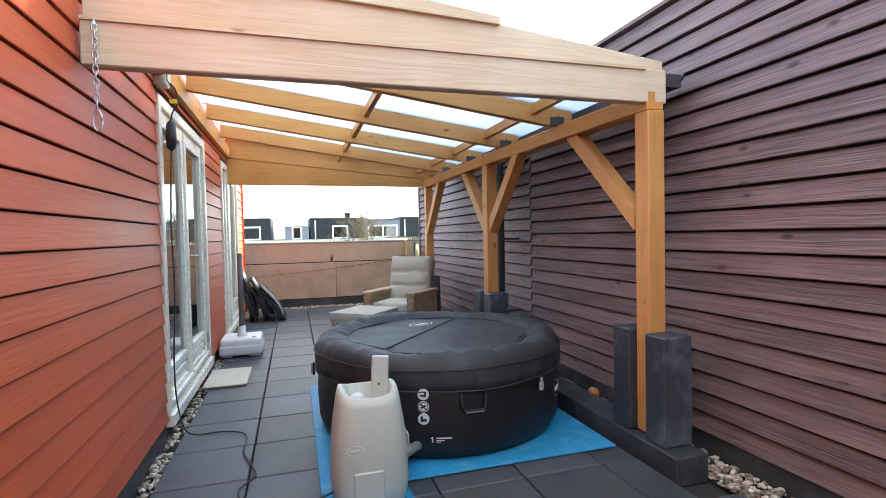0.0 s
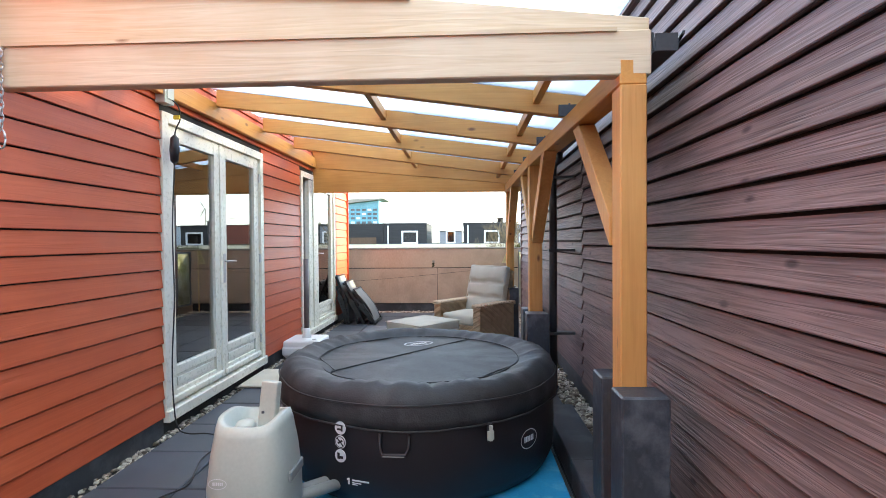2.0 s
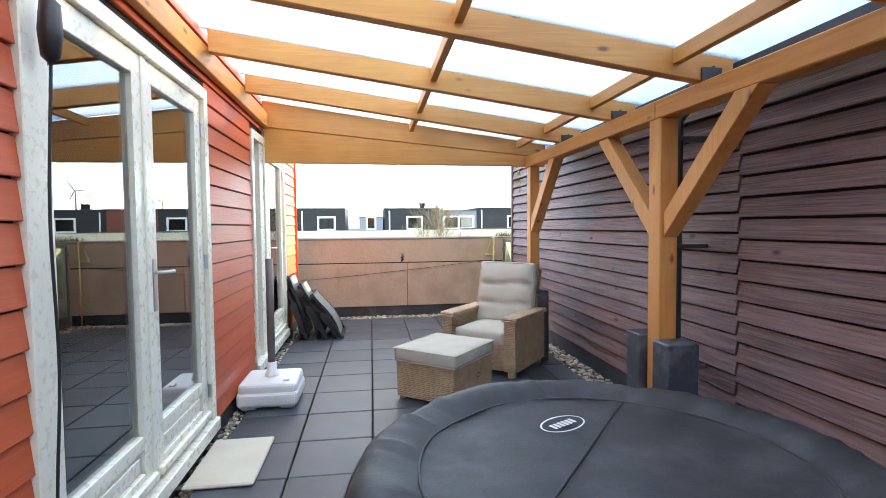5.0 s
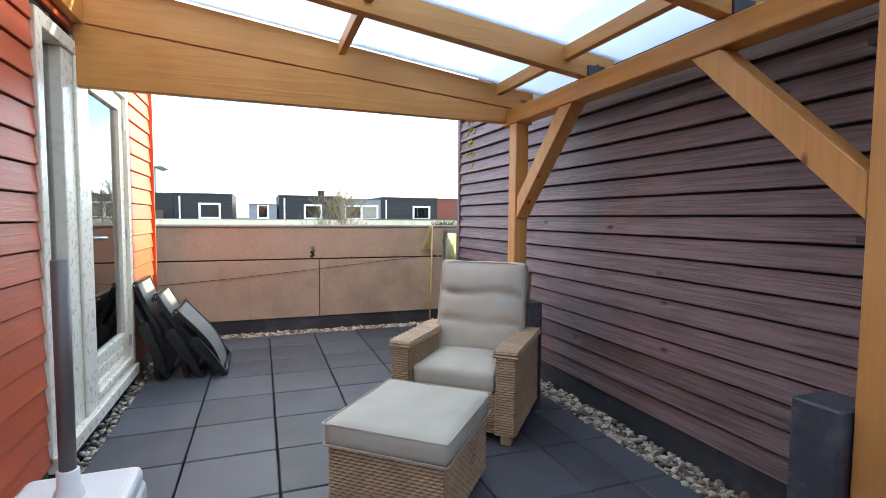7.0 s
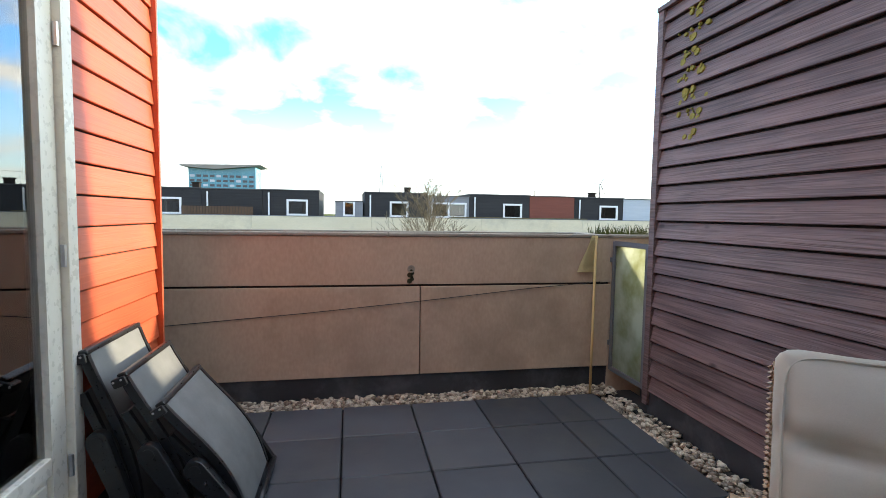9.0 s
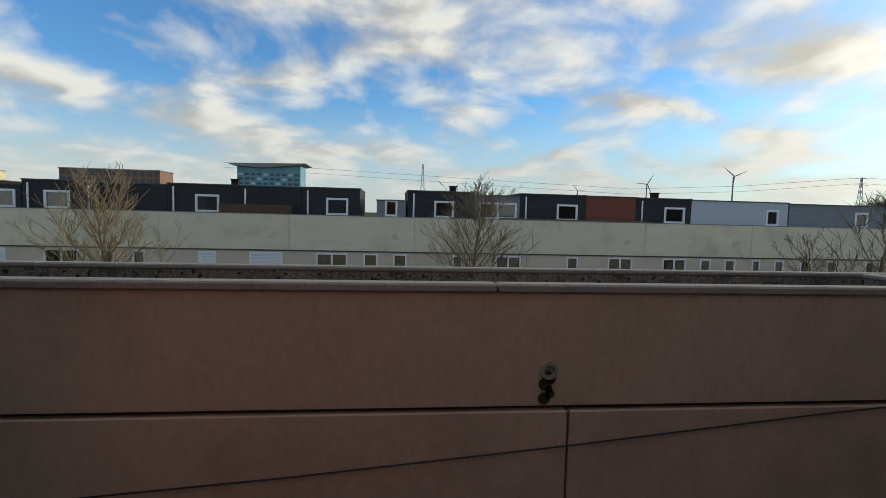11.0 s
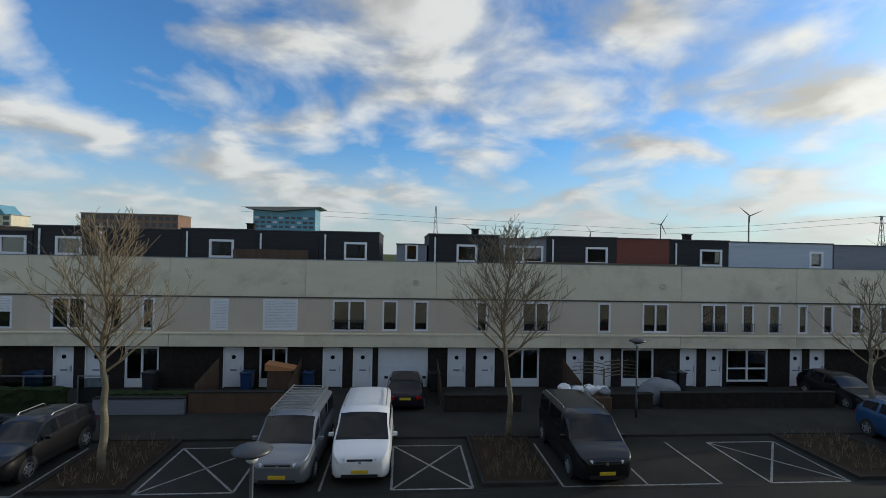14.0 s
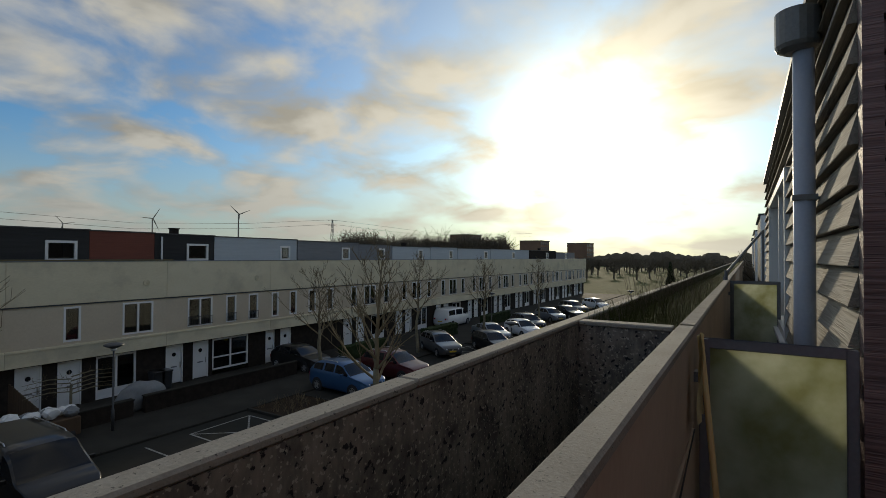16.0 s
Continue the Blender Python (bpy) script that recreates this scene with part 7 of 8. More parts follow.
park("hatch", "black", -19.3, 25.3, 0, "black hatchback parked nose out in a bay")
park("crossover", "white", -16.8, 25.2, -3, "white rounded electric crossover parked in a bay")
park("sedan", "navy", -14.3, 25.3, -3, "dark blue saloon car parked in a bay")
park("suv", "black", -11.8, 25.7, -2, "black small SUV parked beside a planting bed")
park("van", "silver", -3.0, 25.3, -2, "silver-grey panel van with a roof rack", rack=True)
park("van", "white", -0.55, 25.6, 0, "white passenger van parked in a bay")
park("hatch", "plum", 0.9, 36.75, 180, "dark plum hatchback parked before a garage door")
park("van", "black", 7.25, 25.2, 0, "black passenger van parked nose out")
park("suv", "blue", 21.0, 25.9, -4, "metallic blue small SUV parked in a bay")
park("suv", "dark_red", 24.8, 25.6, -4, "dark red car with its nose to the street")
park("hatch", "black", 23.6, 32.2, 0, "dark hatchback standing on the paving")
park("hatch", "red", 21.6, 16.2, 38, "red hatchback parked on the near side of the street")
park("wagon", "silver", 31.0, 20.6, -90, "silver estate car parked on the near side")
park("hatch", "red", 36.5, 20.4, -90, "red hatchback parked farther along the street")
park("van", "white", 48.5, 36.0, 90, "white delivery van with a green rear corner")
for i, (x, y, c_, kd) in enumerate(((31.5, 27.5, "grey", "wagon"), (34.5, 24.8, "black", "hatch"), (38.8, 26.8, "silver", "sedan"), (42.5, 25.6, "white", "hatch"), (46.2, 26.5, "navy", "suv"), (54, 27, "silver", "hatch"), (58, 26, "black", "sedan"), (63, 27, "grey", "suv"), (70, 26, "white", "hatch"), (52, 18.5, "white", "hatch"), (60, 18.5, "silver", "wagon"), (-24.5, 25.4, "grey", "hatch"), (-27.2, 25.4, "silver", "sedan"))):
    park(kd, c_, x, y, -35 if x > 0 else 0, c_ + " parked " + {"hatch": "hatchback", "wagon": "estate car", "sedan": "saloon car", "suv": "small SUV"}[kd] + " in the far bays of the street")


# ---- winter trees ----
def grow(bm_t, bm_b, r, base, height, radius, first=0.40, limbs=17, fine=6):
    """A straight leader with rising limbs round it, side shoots on the limbs and twigs on the shoots."""
    def shoot(p, d, length, rad, n, lift, sides):
        pts, rads = [p.copy()], [rad]
        for i in range(n):
            d = (d + Vector((r.uniform(-1, 1), r.uniform(-1, 1), r.uniform(-0.4, 0.6))) * 0.16 + Vector((0, 0, lift))).normalized()
            p = p + d * length / n
            pts.append(p.copy())
            rads.append(max(0.008, rad * (1 - 0.8 * (i + 1) / n)))
        tube(bm_b, pts, rads, sides, False)
        return pts, rads, d

    base = Vector(base)
    lead, lrad, p = [base.copy()], [radius], base.copy()
    n = 14
    for i in range(n):
        p = p + Vector((r.uniform(-1, 1) * 0.011 * height, r.uniform(-1, 1) * 0.011 * height, height * 0.92 / n))
        lead.append(p.copy())
        lrad.append(max(0.012, radius * (1 - 0.92 * ((i + 1) / n) ** 1.15)))
    cut = int(n * (first + 0.12))
    tube(bm_t, lead[:cut + 1], lrad[:cut + 1], 9, True)
    tube(bm_b, lead[cut:], lrad[cut:], 6, False)
    for k in range(limbs):
        f = first + (0.95 - first) * (k + r.uniform(-0.3, 0.3)) / (limbs - 1)
        q = min(n - 0.01, max(0, f * n))
        i = int(q)
        o = lead[i].lerp(lead[i + 1], q - i)
        a = k * 2.4 + r.uniform(-0.5, 0.5)
        rise = 0.62 + 1.3 * (f - first) + r.uniform(-0.15, 0.35)
        d = Vector((math.cos(a), math.sin(a), rise)).normalized()
        length = height * (0.38 - 0.26 * (f - first) / (1 - first)) * r.uniform(0.75, 1.15)
        pts, rads, _ = shoot(o, d, length, max(0.012, lrad[i] * 0.5), 5, 0.05, 5)
        for j in range(fine):
            m = r.uniform(0.8, 4.95)
            o2 = pts[int(m)].lerp(pts[int(m) + 1], m - int(m))
            along = (pts[int(m) + 1] - pts[int(m)]).normalized()
            b = r.uniform(0, 6.283)
            d2 = (along + Vector((math.cos(b), math.sin(b), r.uniform(-0.1, 0.7))) * 0.75).normalized()
            p2, r2, _ = shoot(o2, d2, length * r.uniform(0.25, 0.5), max(0.009, rads[int(m)] * 0.55), 3, 0.04, 3)
            for t in range(4):
                b = r.uniform(0, 6.283)
                d3 = (d2 + Vector((math.cos(b), math.sin(b), r.uniform(-0.1, 0.6))) * 0.7).normalized()
                shoot(p2[r.randint(1, 3)], d3, length * r.uniform(0.10, 0.22), 0.008, 2, 0.02, 3)


def tree(x, y, height, trunk_r, seed, levels=5, label="bare winter street tree with fine spreading twigs", split=3):
    t = thing("street_tree", (x, y, G), label, "tree", "street trees")
    r = random.Random(seed)
    bt, bb = bmesh.new(), bmesh.new()
    grow(bt, bb, r, (x, y, G + 0.05), height, trunk_r, 0.42, 30 if levels > 4 else 18, 11 if levels > 4 else 6)
    part("trunk", bt, BARK, t, smooth=True)
    part("crown", bb, TWIG, t)
    return t


tree(-9.0, 27.0, 8.2, 0.135, 11)
tree(5.0, 29.4, 8.4, 0.125, 7)
tree(14.0, 20.4, 7.5, 0.16, 23, 4, "bare winter street tree with few thin branches")
tree(21.5, 30.3, 6.6, 0.13, 31, 4)
tree(31.5, 30.5, 7.2, 0.13, 5, 4)
tree(38.5, 28.5, 7.0, 0.13, 41, 4)
tree(51.5, 28.5, 7.0, 0.13, 43, 4)
tree(-24.5, 29.0, 8.0, 0.15, 17, 4)
pl = thing("pleached_tree", (11.0, 34.3, G), "small trained tree with flat spread branches in a yard", "tree")
bm = bmesh.new()
tube(bm, [(10.9, 34.3, G + 0.05), (10.9, 34.3, G + 1.7)], [0.06, 0.05], 7)
for i in range(9):
    s = -1 if i % 2 else 1
    z = G + 1.3 + 0.09 * i
    tube(bm, [(10.9, 34.3, z), (10.9 + s * 0.8, 34.3, z + 0.12), (10.9 + s * 1.7, 34.25, z + 0.05)], [0.03, 0.02, 0.008], 4)
part("trunk", bm, BARK, pl)
bm = bmesh.new()
r = random.Random(2)
for i in range(160):
    x, z = 10.9 + r.uniform(-1.6, 1.6), G + 1.3 + r.uniform(0, 0.9)
    tube(bm, [(x, 34.3, z), (x + r.uniform(-0.15, 0.15), 34.3 + r.uniform(-0.2, 0.2), z + r.uniform(-0.1, 0.25))], [0.008, 0.003], 3, False)
part("crown", bm, TWIG, pl)


def conifer(x, y, h, seed):
    t = thing("conifer", (x, y, G), "dark narrow conifer beside the far road", "tree")
    part("trunk", tube(bmesh.new(), [(x, y, G), (x, y, G + h)], [0.12, 0.02], 6), BARK, t)
    bm = bmesh.new()
    r = random.Random(seed)
    for i in range(420):
        z = r.uniform(0.4, h)
        w = (1 - z / h) * 1.5 + 0.1
        a = r.uniform(0, 6.283)
        p = Vector((x, y, G + z))
        q = p + Vector((math.cos(a) * w, math.sin(a) * w, r.uniform(-0.3, 0.3)))
        tube(bm, [p, (p + q) / 2 + Vector((0, 0, 0.12)), q], [0.05, 0.12, 0.01], 4, False)
    part("crown", bm, HEDGE, t)


conifer(66, 17.5, 6.5, 4)

# weeds in the neighbour's planter, tufts on our soil
def weeds(name, x0, x1, y0, y1, z, n, hmax, label, seed, mt):
    r = random.Random(seed)
    bm = bmesh.new()
    for i in range(n):
        x, y = x0 + (x1 - x0) * r.random() ** 1.4, r.uniform(y0, y1)
        h = hmax * r.uniform(0.3, 1.0)
        dx, dy = r.uniform(-0.4, 0.4) * h, r.uniform(-0.4, 0.4) * h
        w = 0.005
        a = bm.verts.new((x - w, y, z)); b_ = bm.verts.new((x + w, y, z)); c_ = bm.verts.new((x + dx * 0.5 + w * 0.7, y + dy * 0.5, z + h * 0.65)); d_ = bm.verts.new((x + dx * 0.5 - w * 0.7, y + dy * 0.5, z + h * 0.65)); e_ = bm.verts.new((x + dx, y + dy, z + h))
        bm.faces.new((a, b_, c_, d_)); bm.faces.new((d_, c_, e_))
    ob = part(name, bm, mt)
    tagged(ob, label, "weeds", kind="stuff")


weeds("weeds", 3.3, 22, 10.03, 10.38, 1.18, 4200, 0.20, "dry grass and weeds in the neighbouring planter", 1, GRASSY)
weeds("weeds", 4.0, 18, 10.05, 10.36, 1.18, 700, 0.42, "tall dry stalks in the neighbouring planter", 3, FARTWIG)
weeds("moss_tufts", -2.0, 3.1, 10.02, 10.38, 0.69, 900, 0.05, "low moss tufts on the planter soil", 2, SOIL)

# ---- the distance ----
def far_block(name, x0, x1, y, z0, z1, mt, label, floors, bays, depth=14):
    b = thing(name, ((x0 + x1) / 2, y, z0), label, "building")
    part("wall", boxes((x0, x1, y, y + depth, z0, z1)), mt, b)
    part("roof", boxes((x0 - 0.3, x1 + 0.3, y - 0.3, y + depth, z1 + 0.02, z1 + 0.5)), FARGREY, b)
    top = z1 - 0.6
    fh = 3.1
    for f in range(floors):
        for k in range(bays):
            w = (x1 - x0) / bays
            part("window", boxes((x0 + w * (k + 0.2), x0 + w * (k + 0.8), y - 0.12, y - 0.005, top - fh * f - 1.9, top - fh * f)), FARDARK, b)
    return b


far_block("apartment_building", -147, -104, 250, G, 17.2, FARBRICK, "long brown brick apartment block behind the roofs", 3, 14)
far_block("apartment_building", -275, -233, 250, G, 15.5, FARGREY, "pale concrete apartment block far off", 3, 12)
ab = far_block("apartment_building", -259, -214, 300, G, 18.5, BAND, "cream building with two glazed gable roofs", 3, 9)
for a, b in ((-258, -238), (-234, -216)):
    bm = bmesh.new()
    prism(bm, [(a, 18.6), (b, 18.6), ((a + b) / 2 + 4, 24.2), ((a + b) / 2 - 4, 24.2)], 1, 299, 312)
    part("glass_roof", bm, TEALGLASS, ab)
tw = thing("office_tower", (-96, 420, G), "teal glass office tower with a swept winged roof", "building")
bm = bmesh.new()
prism(bm, [(-120, G), (-71, G), (-71, 36.4), (-100, 33.4), (-120, 34.6)], 1, 420, 445)
part("wall", bm, TEALGLASS, tw)
bm = bmesh.new()
prism(bm, [(-125, 35.6), (-120, 34.8), (-100, 33.6), (-71, 36.6), (-66, 37.3), (-66, 38.0), (-125, 36.6)], 1, 416, 449)
part("roof", bm, FARGREY, tw)
for f in range(6):
    for k in range(10):
        part("window", boxes((-119 + k * 4.8, -115.6 + k * 4.8, 419.8, 419.99, 27.6 - f * 3.6, 29.4 - f * 3.6)), FARDARK if (k * 7 + f * 3) % 4 else BLUECLAD, tw)


def pylon(x, y, h, arms, label):
    p = thing("pylon", (x, y, G), label, "pylon", "pylons")
    bm = bmesh.new()
    w = h * 0.06
    lv = 9
    prev = None
    for i in range(lv + 1):
        t = i / lv
        s = w * (1 - t) ** 1.2 + 0.5
        cur = [Vector((x + a * s, y + b * s, G + h * t)) for a, b in ((-1, -1), (1, -1), (1, 1), (-1, 1))]
        if prev:
            for k in range(4):
                tube(bm, [prev[k], cur[k]], 0.28, 3, False)
                tube(bm, [prev[k], cur[(k + 1) % 4]], 0.17, 3, False)
        prev = cur
    part("mast", bm, LATTICE, p)
    for i in range(arms):
        z = G + h * (0.97 - 0.12 * i)
        part("cross_arm", tube(bmesh.new(), [(x - h * 0.14, y, z), (x, y, z + 1.2), (x + h * 0.14, y, z)], 0.28, 4), LATTICE, p)


pylon(38.5, 596, 64, 0, "slim grey lattice mast on the horizon")
pylon(0.7179 * 690 + 1, 0.6926 * 690 + 10, 56, 2, "grey lattice power pylon with cross arms")
wires = thing("power_line", (250, 500, 40), "thin dark power cables across the sky", "power line")
for dz in (0, 6):
    part("wire", tube(bmesh.new(), [(-200, 640, 50 + dz), (38 + (496 - 38) * 0.25, 596 - 28, 33 + dz), (270, 545, 28 + dz), (380, 515, 33 + dz), (496, 488, 44 + dz), (700, 420, 30 + dz), (900, 360, 40 + dz)], 0.18, 3), LATTICE, wires)


def turbine(dx, dy, dist, top, seed, label="white wind turbine on the horizon"):
    x, y = dx * dist, 10 + dy * dist
    t = thing("wind_turbine", (x, y, G), label, "wind turbine", "wind turbines")
    part("tower", tube(bmesh.new(), [(x, y, G), (x, y, top)], [1.3, 0.8], 8), FARGREY, t)
    for k in range(3):
        a = seed + k * 2.094
        part("blade", tube(bmesh.new(), [(x, y - 2, top), (x + math.cos(a) * 5, y - 2, top + math.sin(a) * 5), (x + math.cos(a) * 20, y - 2, top + math.sin(a) * 20)], [0.7, 0.9, 0.2], 4), FARGREY, t)


turbine(0.5892, 0.8038, 800, 62, 0.4)
turbine(0.4727, 0.8788, 900, 58, 1.0)
turbine(0.36, 0.93, 1200, 60, 0.2)
for dx, dy, w_, d_, zt in ((0.885, 0.462, 17, 320, 15), (0.941, 0.337, 17, 330, 11.5), (0.966, 0.255, 18, 370, 11)):
    far_block("apartment_tower", dx * d_ - w_ / 2, dx * d_ + w_ / 2, 10 + dy * d_, G, zt, FARBRICK, "hazy brick apartment tower among distant trees", 5, 5)


def treeline(name, rows, seed, label):
    """Bare trees far off: each a short trunk with a fan of thin branches."""
    r = random.Random(seed)
    bm = bmesh.new()
    for x, y, h in rows:
        tube(bm, [(x, y, G), (x, y, G + h * 0.4)], [0.35, 0.25], 4, False)
        for k in range(34):
            a, e = r.uniform(0, 6.283), r.uniform(0.35, 1.5)
            l = h * r.uniform(0.35, 0.65)
            p = Vector((x, y, G + h * r.uniform(0.25, 0.45)))
            q = p + Vector((math.cos(a) * math.cos(e), math.sin(a) * math.cos(e), math.sin(e))) * l * 0.6
            tube(bm, [p, q], [0.16, 0.09], 3, False)
            for m_ in range(3):
                s = q + Vector((r.uniform(-1, 1), r.uniform(-1, 1), r.uniform(0.1, 1))) * l * 0.35
                tube(bm, [q, s], [0.08, 0.02], 3, False)
    ob = part(name, bm, FARTWIG)
    return tagged(ob, label, "trees", kind="stuff")


r = random.Random(9)
treeline("far_trees", [(d * math.cos(a), 10 + d * math.sin(a), r.uniform(15, 20)) for a, d in ((radians(24 + 19 * i / 150 + r.uniform(-0.2, 0.2)), r.uniform(190, 250)) for i in range(150))], 1, "line of bare trees beyond the houses")
treeline("far_trees", [(d * math.cos(a), 10 + d * math.sin(a), r.uniform(6, 9)) for a, d in ((radians(2 + 22 * i / 90 + r.uniform(-0.2, 0.2)), r.uniform(170, 330)) for i in range(90))], 2, "hazy bare wood along the horizon")
treeline("far_trees", [(-150 + r.uniform(-6, 6), 210, 19), (-165, 215, 21), (-158, 212, 22), (-240, 200, 14), (-12, 120, 11), (24, 110, 9), (30, 118, 10)], 3, "bare tree tops behind the houses")
treeline("far_trees", [(36 + r.uniform(-2, 40), 9.0 + r.uniform(-1.5, 1.0), r.uniform(7.5, 9.0)) for i in range(9)], 4, "bare shrubs beside the far balconies")
bm = bmesh.new()
for i in range(60):
    a = radians(0 + 60 * i / 60)
    d = 420
    bmesh.ops.create_icosphere(bm, subdivisions=2, radius=1, matrix=Matrix.Translation((d * math.cos(a), 10 + d * math.sin(a), G + 1)) @ Matrix.Diagonal((9, 9, r.uniform(7, 11), 1)))
for v in bm.verts:
    v.co += 2.2 * noise.noise_vector(v.co * 0.25)
fw = part("far_wood", bm, FARTWIG)
tagged(fw, "hazy brown wood closing the horizon", "trees", kind="stuff")

# neighbouring pavilions farther along our own row
for x0, x1, zt in ((20.5, 26, 2.95), (32, 38, 2.95), (44, 50, 2.95)):
    p = thing("roof_pavilion", ((x0 + x1) / 2, 7, 0), "dark clad roof pavilion farther along the row", "roof pavilion", "roof pavilions")
    part("wall", bbox(x0, x1, 3, 9.35, 0.0, zt, 0.02), DARKCLAD, p)
    part("roof", boxes((x0 - 0.05, x1 + 0.05, 2.9, 9.42, zt + 0.002, zt + 0.07)), GUTTER, p)
    part("corner_post", boxes((x0 - 0.06, x0 - 0.002, 9.2, 9.36, 0, zt)), WHITEPAINT, p)
row = part("row_deck", boxes((13, 60, 0, 9.4, -5.7, -0.01)), BAND)
tagged(row, "roof decks of the row of houses along the street", "building", kind="structure")
own = part("own_house", boxes((-26, -4.3, -3, 9.36, -5.7, 2.9)), GREYCLAD)
tagged(own, "body of the house behind the terrace wall", "building", kind="structure")
base_n = part("house_base", boxes((-4.2, 13, -3.4, 9.9, -5.7, -0.31)), BAND)
tagged(base_n, "storeys below the terrace", "building", kind="structure")


# ---- boards, tiles and pebbles ----
BOARD_MESH = {}


def lap_board(length, expo, thick, material, axis, gap=0.004):
    """A lap board along y (axis 1) or x (axis 0): thick at its lower edge, thin at the top, face towards +x or +y."""
    key = (round(length, 3), expo, thick, material.name, axis)
    if key not in BOARD_MESH:
        bm = bmesh.new()
        if axis == 1:
            prism(bm, [(0.0, 0.006), (thick, 0.004), (thick + 0.002, 0.008), (0.014, expo - gap), (0.0, expo - gap)], 1, 0.0, length)
        else:
            prism(bm, [(0.0, 0.006), (thick, 0.004), (thick + 0.002, 0.008), (0.014, expo - gap), (0.0, expo - gap)], 0, 0.0, length)
        me = bpy.data.meshes.new("board")
        bm.normal_update()
        bm.to_mesh(me)
        bm.free()
        me.materials.append(material)
        BOARD_MESH[key] = me
    return BOARD_MESH[key]


rng = random.Random(5)
z = 0.108
RED_EXPO = 0.1375
while z < 2.95:
    top = z + RED_EXPO
    spans = [(Y0, YEND)]
    for d in DOORS:
        if top > d[2] + 0.02 and z < d[3] - 0.02:
            spans = [s for a, b in spans for s in ((a, min(b, d[0] - 0.002)), (max(a, d[1] + 0.002), b)) if s[1] - s[0] > 0.05]
    for a, b in spans:
        link_mesh("board", lap_board(b - a, RED_EXPO, 0.026, RED, 1), wall_red, "", pose(-0.010, a, z, 0, rng.uniform(-0.15, 0.15), 0))
    z += RED_EXPO
PUR_EXPO = 0.1253
for a, b, z in ((Y0, 4.556, 0.112), (4.566, 9.37, 0.150)):
    while z < 2.80:
        link_mesh("board", lap_board(b - a, PUR_EXPO, 0.036, PURPLE, 1, 0.010), wall_purple, "", Matrix.Translation((XP + 0.016, a, z)) @ Matrix.Rotation(math.pi, 4, "Z") @ Matrix.Translation((0, a - b, 0)) @ pose(0, 0, 0, 0, rng.uniform(-0.5, 0.5), 0))
        z += PUR_EXPO
z = 0.02
while z < 3.0:
    spans = [(XP + 0.06, 13.0)] if not (z + 0.15 > WIN_N[2] and z < WIN_N[3]) else [(XP + 0.06, WIN_N[0]), (WIN_N[1], 13.0)]
    for a, b in spans:
        link_mesh("board", lap_board(b - a, 0.15, 0.05, WEATHERED, 0), fac_n, "", pose(a, 9.40, z))
    z += 0.15

tile_bm = bbox(-0.2455, 0.2455, -0.2455, 0.2455, -0.05, 0.0, 0.006)
tile_mesh = bpy.data.meshes.new("tile")
tile_bm.to_mesh(tile_mesh)
tile_bm.free()
tile_mesh.materials.append(TILE)
half_bm = bbox(-0.1195, 0.1195, -0.2455, 0.2455, -0.05, 0.0, 0.006)
half_mesh = bpy.data.meshes.new("tile")
half_bm.to_mesh(half_mesh)
half_bm.free()
half_mesh.materials.append(TILE)
row = 0
y = 9.78 - 0.25
while y > Y0 + 0.2:
    for k in range(5):
        link_mesh("tile", tile_mesh, floor, "", pose(0.35 + 0.5 * k, y, rng.uniform(-0.003, 0.0), rng.uniform(-0.15, 0.15), rng.uniform(-0.15, 0.15), rng.uniform(-0.2, 0.2)))
    link_mesh("tile", half_mesh, floor, "", pose(2.722, y, rng.uniform(-0.003, 0.0), 0, 0, rng.uniform(-0.2, 0.2)))
    if y < 1.8 or y > 4.2:
        link_mesh("tile", half_mesh, floor, "", pose(2.97, y, rng.uniform(-0.003, 0.0), 0, 0, rng.uniform(-0.2, 0.2)))
    y -= 0.5

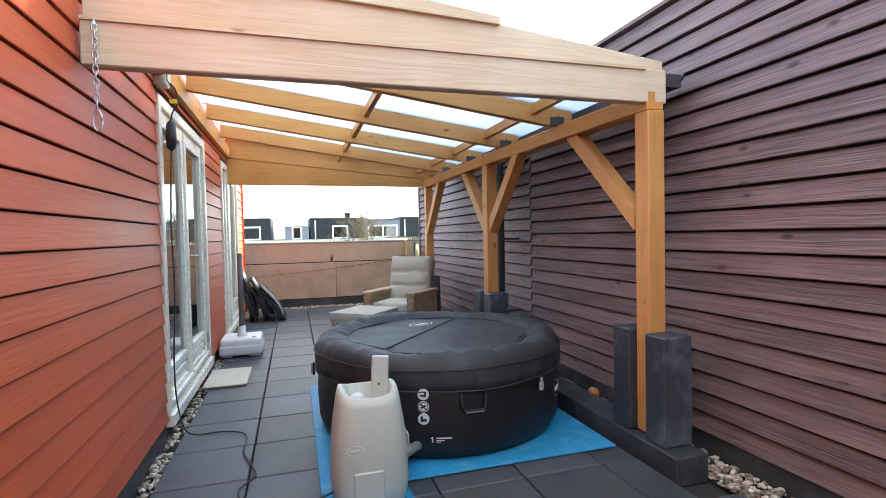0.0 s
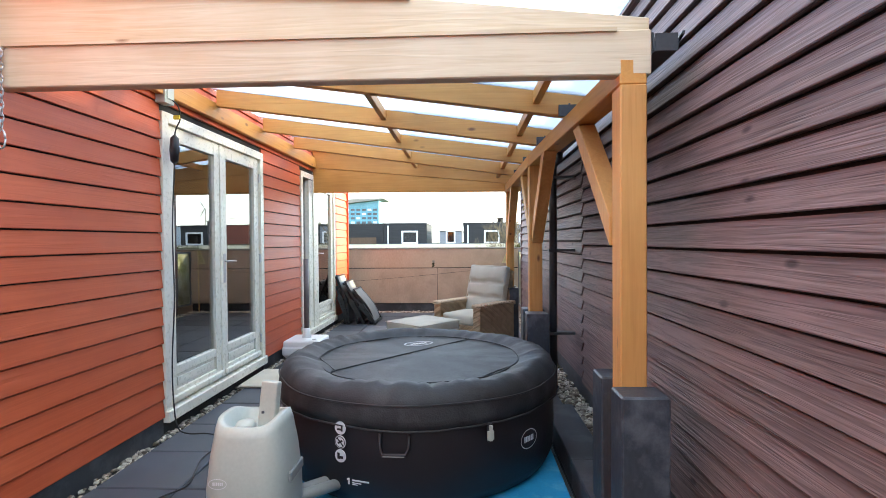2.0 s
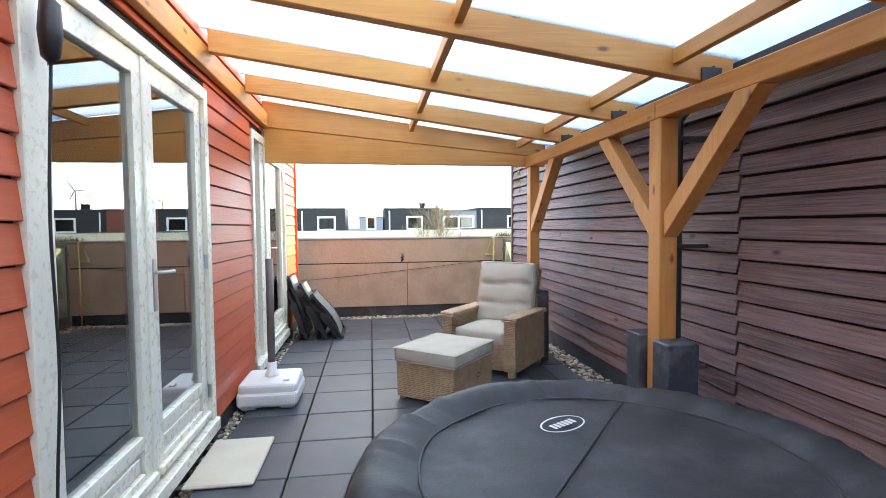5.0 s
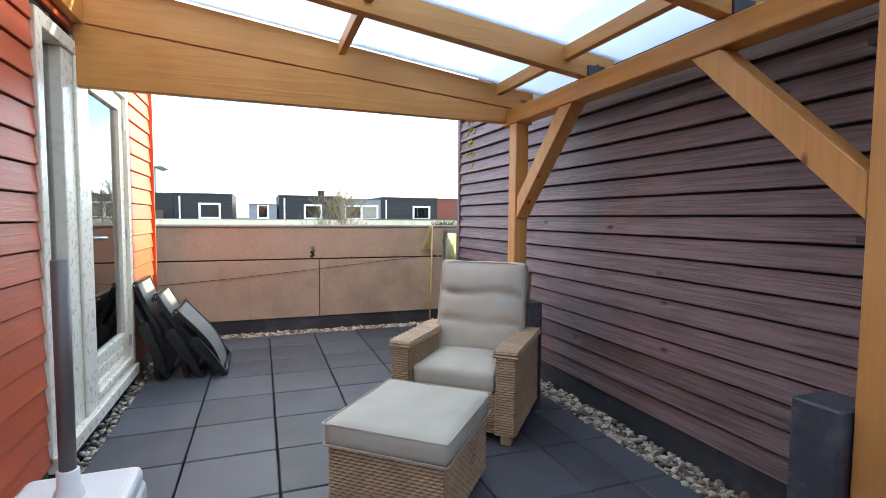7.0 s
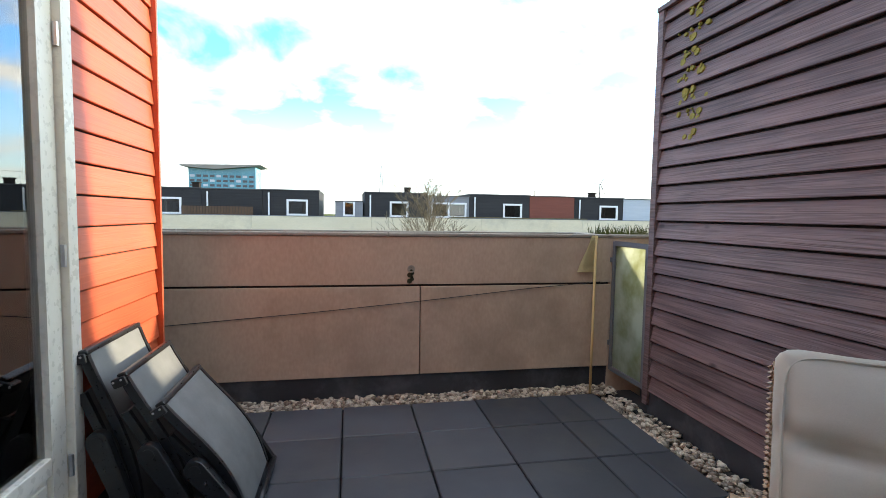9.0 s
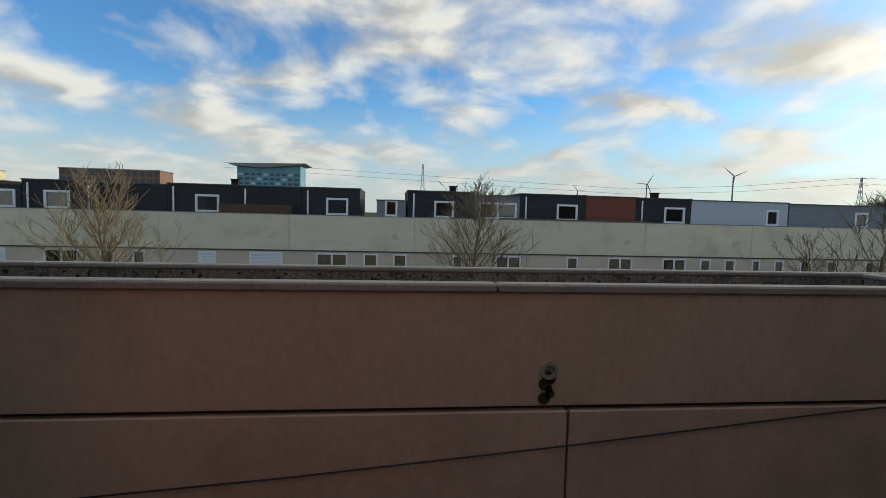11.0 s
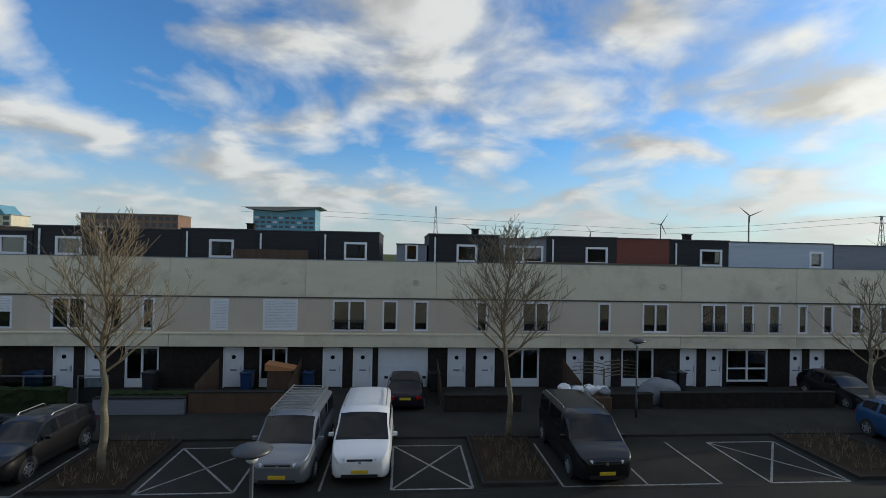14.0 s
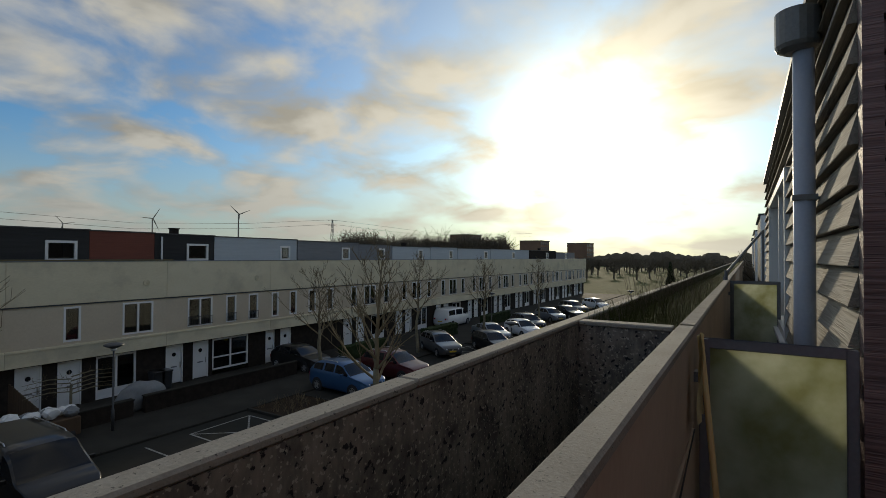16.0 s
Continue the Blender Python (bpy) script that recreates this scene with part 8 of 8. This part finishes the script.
PHI = (1 + 5 ** 0.5) / 2
ICO = np.array([(-1, PHI, 0), (1, PHI, 0), (-1, -PHI, 0), (1, -PHI, 0), (0, -1, PHI), (0, 1, PHI), (0, -1, -PHI), (0, 1, -PHI), (PHI, 0, -1), (PHI, 0, 1), (-PHI, 0, -1), (-PHI, 0, 1)]) / 1.902
ICOF = np.array([int(c, 12) for c in "0b5051017" "07a" "0ab" "159" "5b4" "ba2" "a76" "718" "394" "342" "326" "368" "389" "495" "24b" "62a" "867" "981"]).reshape(-1, 3)


def pebbles(name, x0, x1, y0, y1, z0, count, size, label, seed):
    r = np.random.RandomState(seed)
    vs, fs = [], []
    for i in range(count):
        s = size * r.uniform(0.55, 1.25) * np.array([1.2, 0.9, 0.62])
        a = r.uniform(0, 6.283)
        c, sn = np.cos(a), np.sin(a)
        p = ICO * s * r.uniform(0.75, 1.15, (12, 1))
        p = np.stack([p[:, 0] * c - p[:, 1] * sn, p[:, 0] * sn + p[:, 1] * c, p[:, 2] + 0.25 * p[:, 0] * r.uniform(-1, 1)], 1)
        vs.append(p + (r.uniform(x0, x1), r.uniform(y0, y1), z0 + r.uniform(-0.012, 0.012)))
        fs.append(ICOF + 12 * i)
    me = bpy.data.meshes.new(name)
    me.from_pydata(np.concatenate(vs).tolist(), [], np.concatenate(fs).tolist())
    me.polygons.foreach_set("use_smooth", [True] * len(me.polygons))
    me.materials.append(STONE)
    ob = new(name, me)
    return tagged(ob, label, "gravel", kind="stuff")


pebbles("gravel", 0.0, 0.095, Y0, 9.8, -0.030, 1900, 0.019, "strip of pale pebbles along the red wall", 1)
pebbles("gravel", 3.09, 3.30, 1.0, 9.7, -0.016, 3000, 0.023, "strip of pale pebbles along the plum wall", 2)
pebbles("gravel", 3.05, 3.30, Y0, 1.0, -0.012, 1500, 0.021, "pale pebbles beside the tiles", 4)
pebbles("gravel", -0.2, 3.3, 9.785, 9.96, -0.010, 1700, 0.022, "strip of pale pebbles below the parapet", 3)
bed = part("gravel_bed", boxes((3.095, 3.31, Y0, 9.4, -0.05, -0.03)), SLAB)
tagged(bed, "dark bed under the pebbles", "gravel bed", kind="structure")
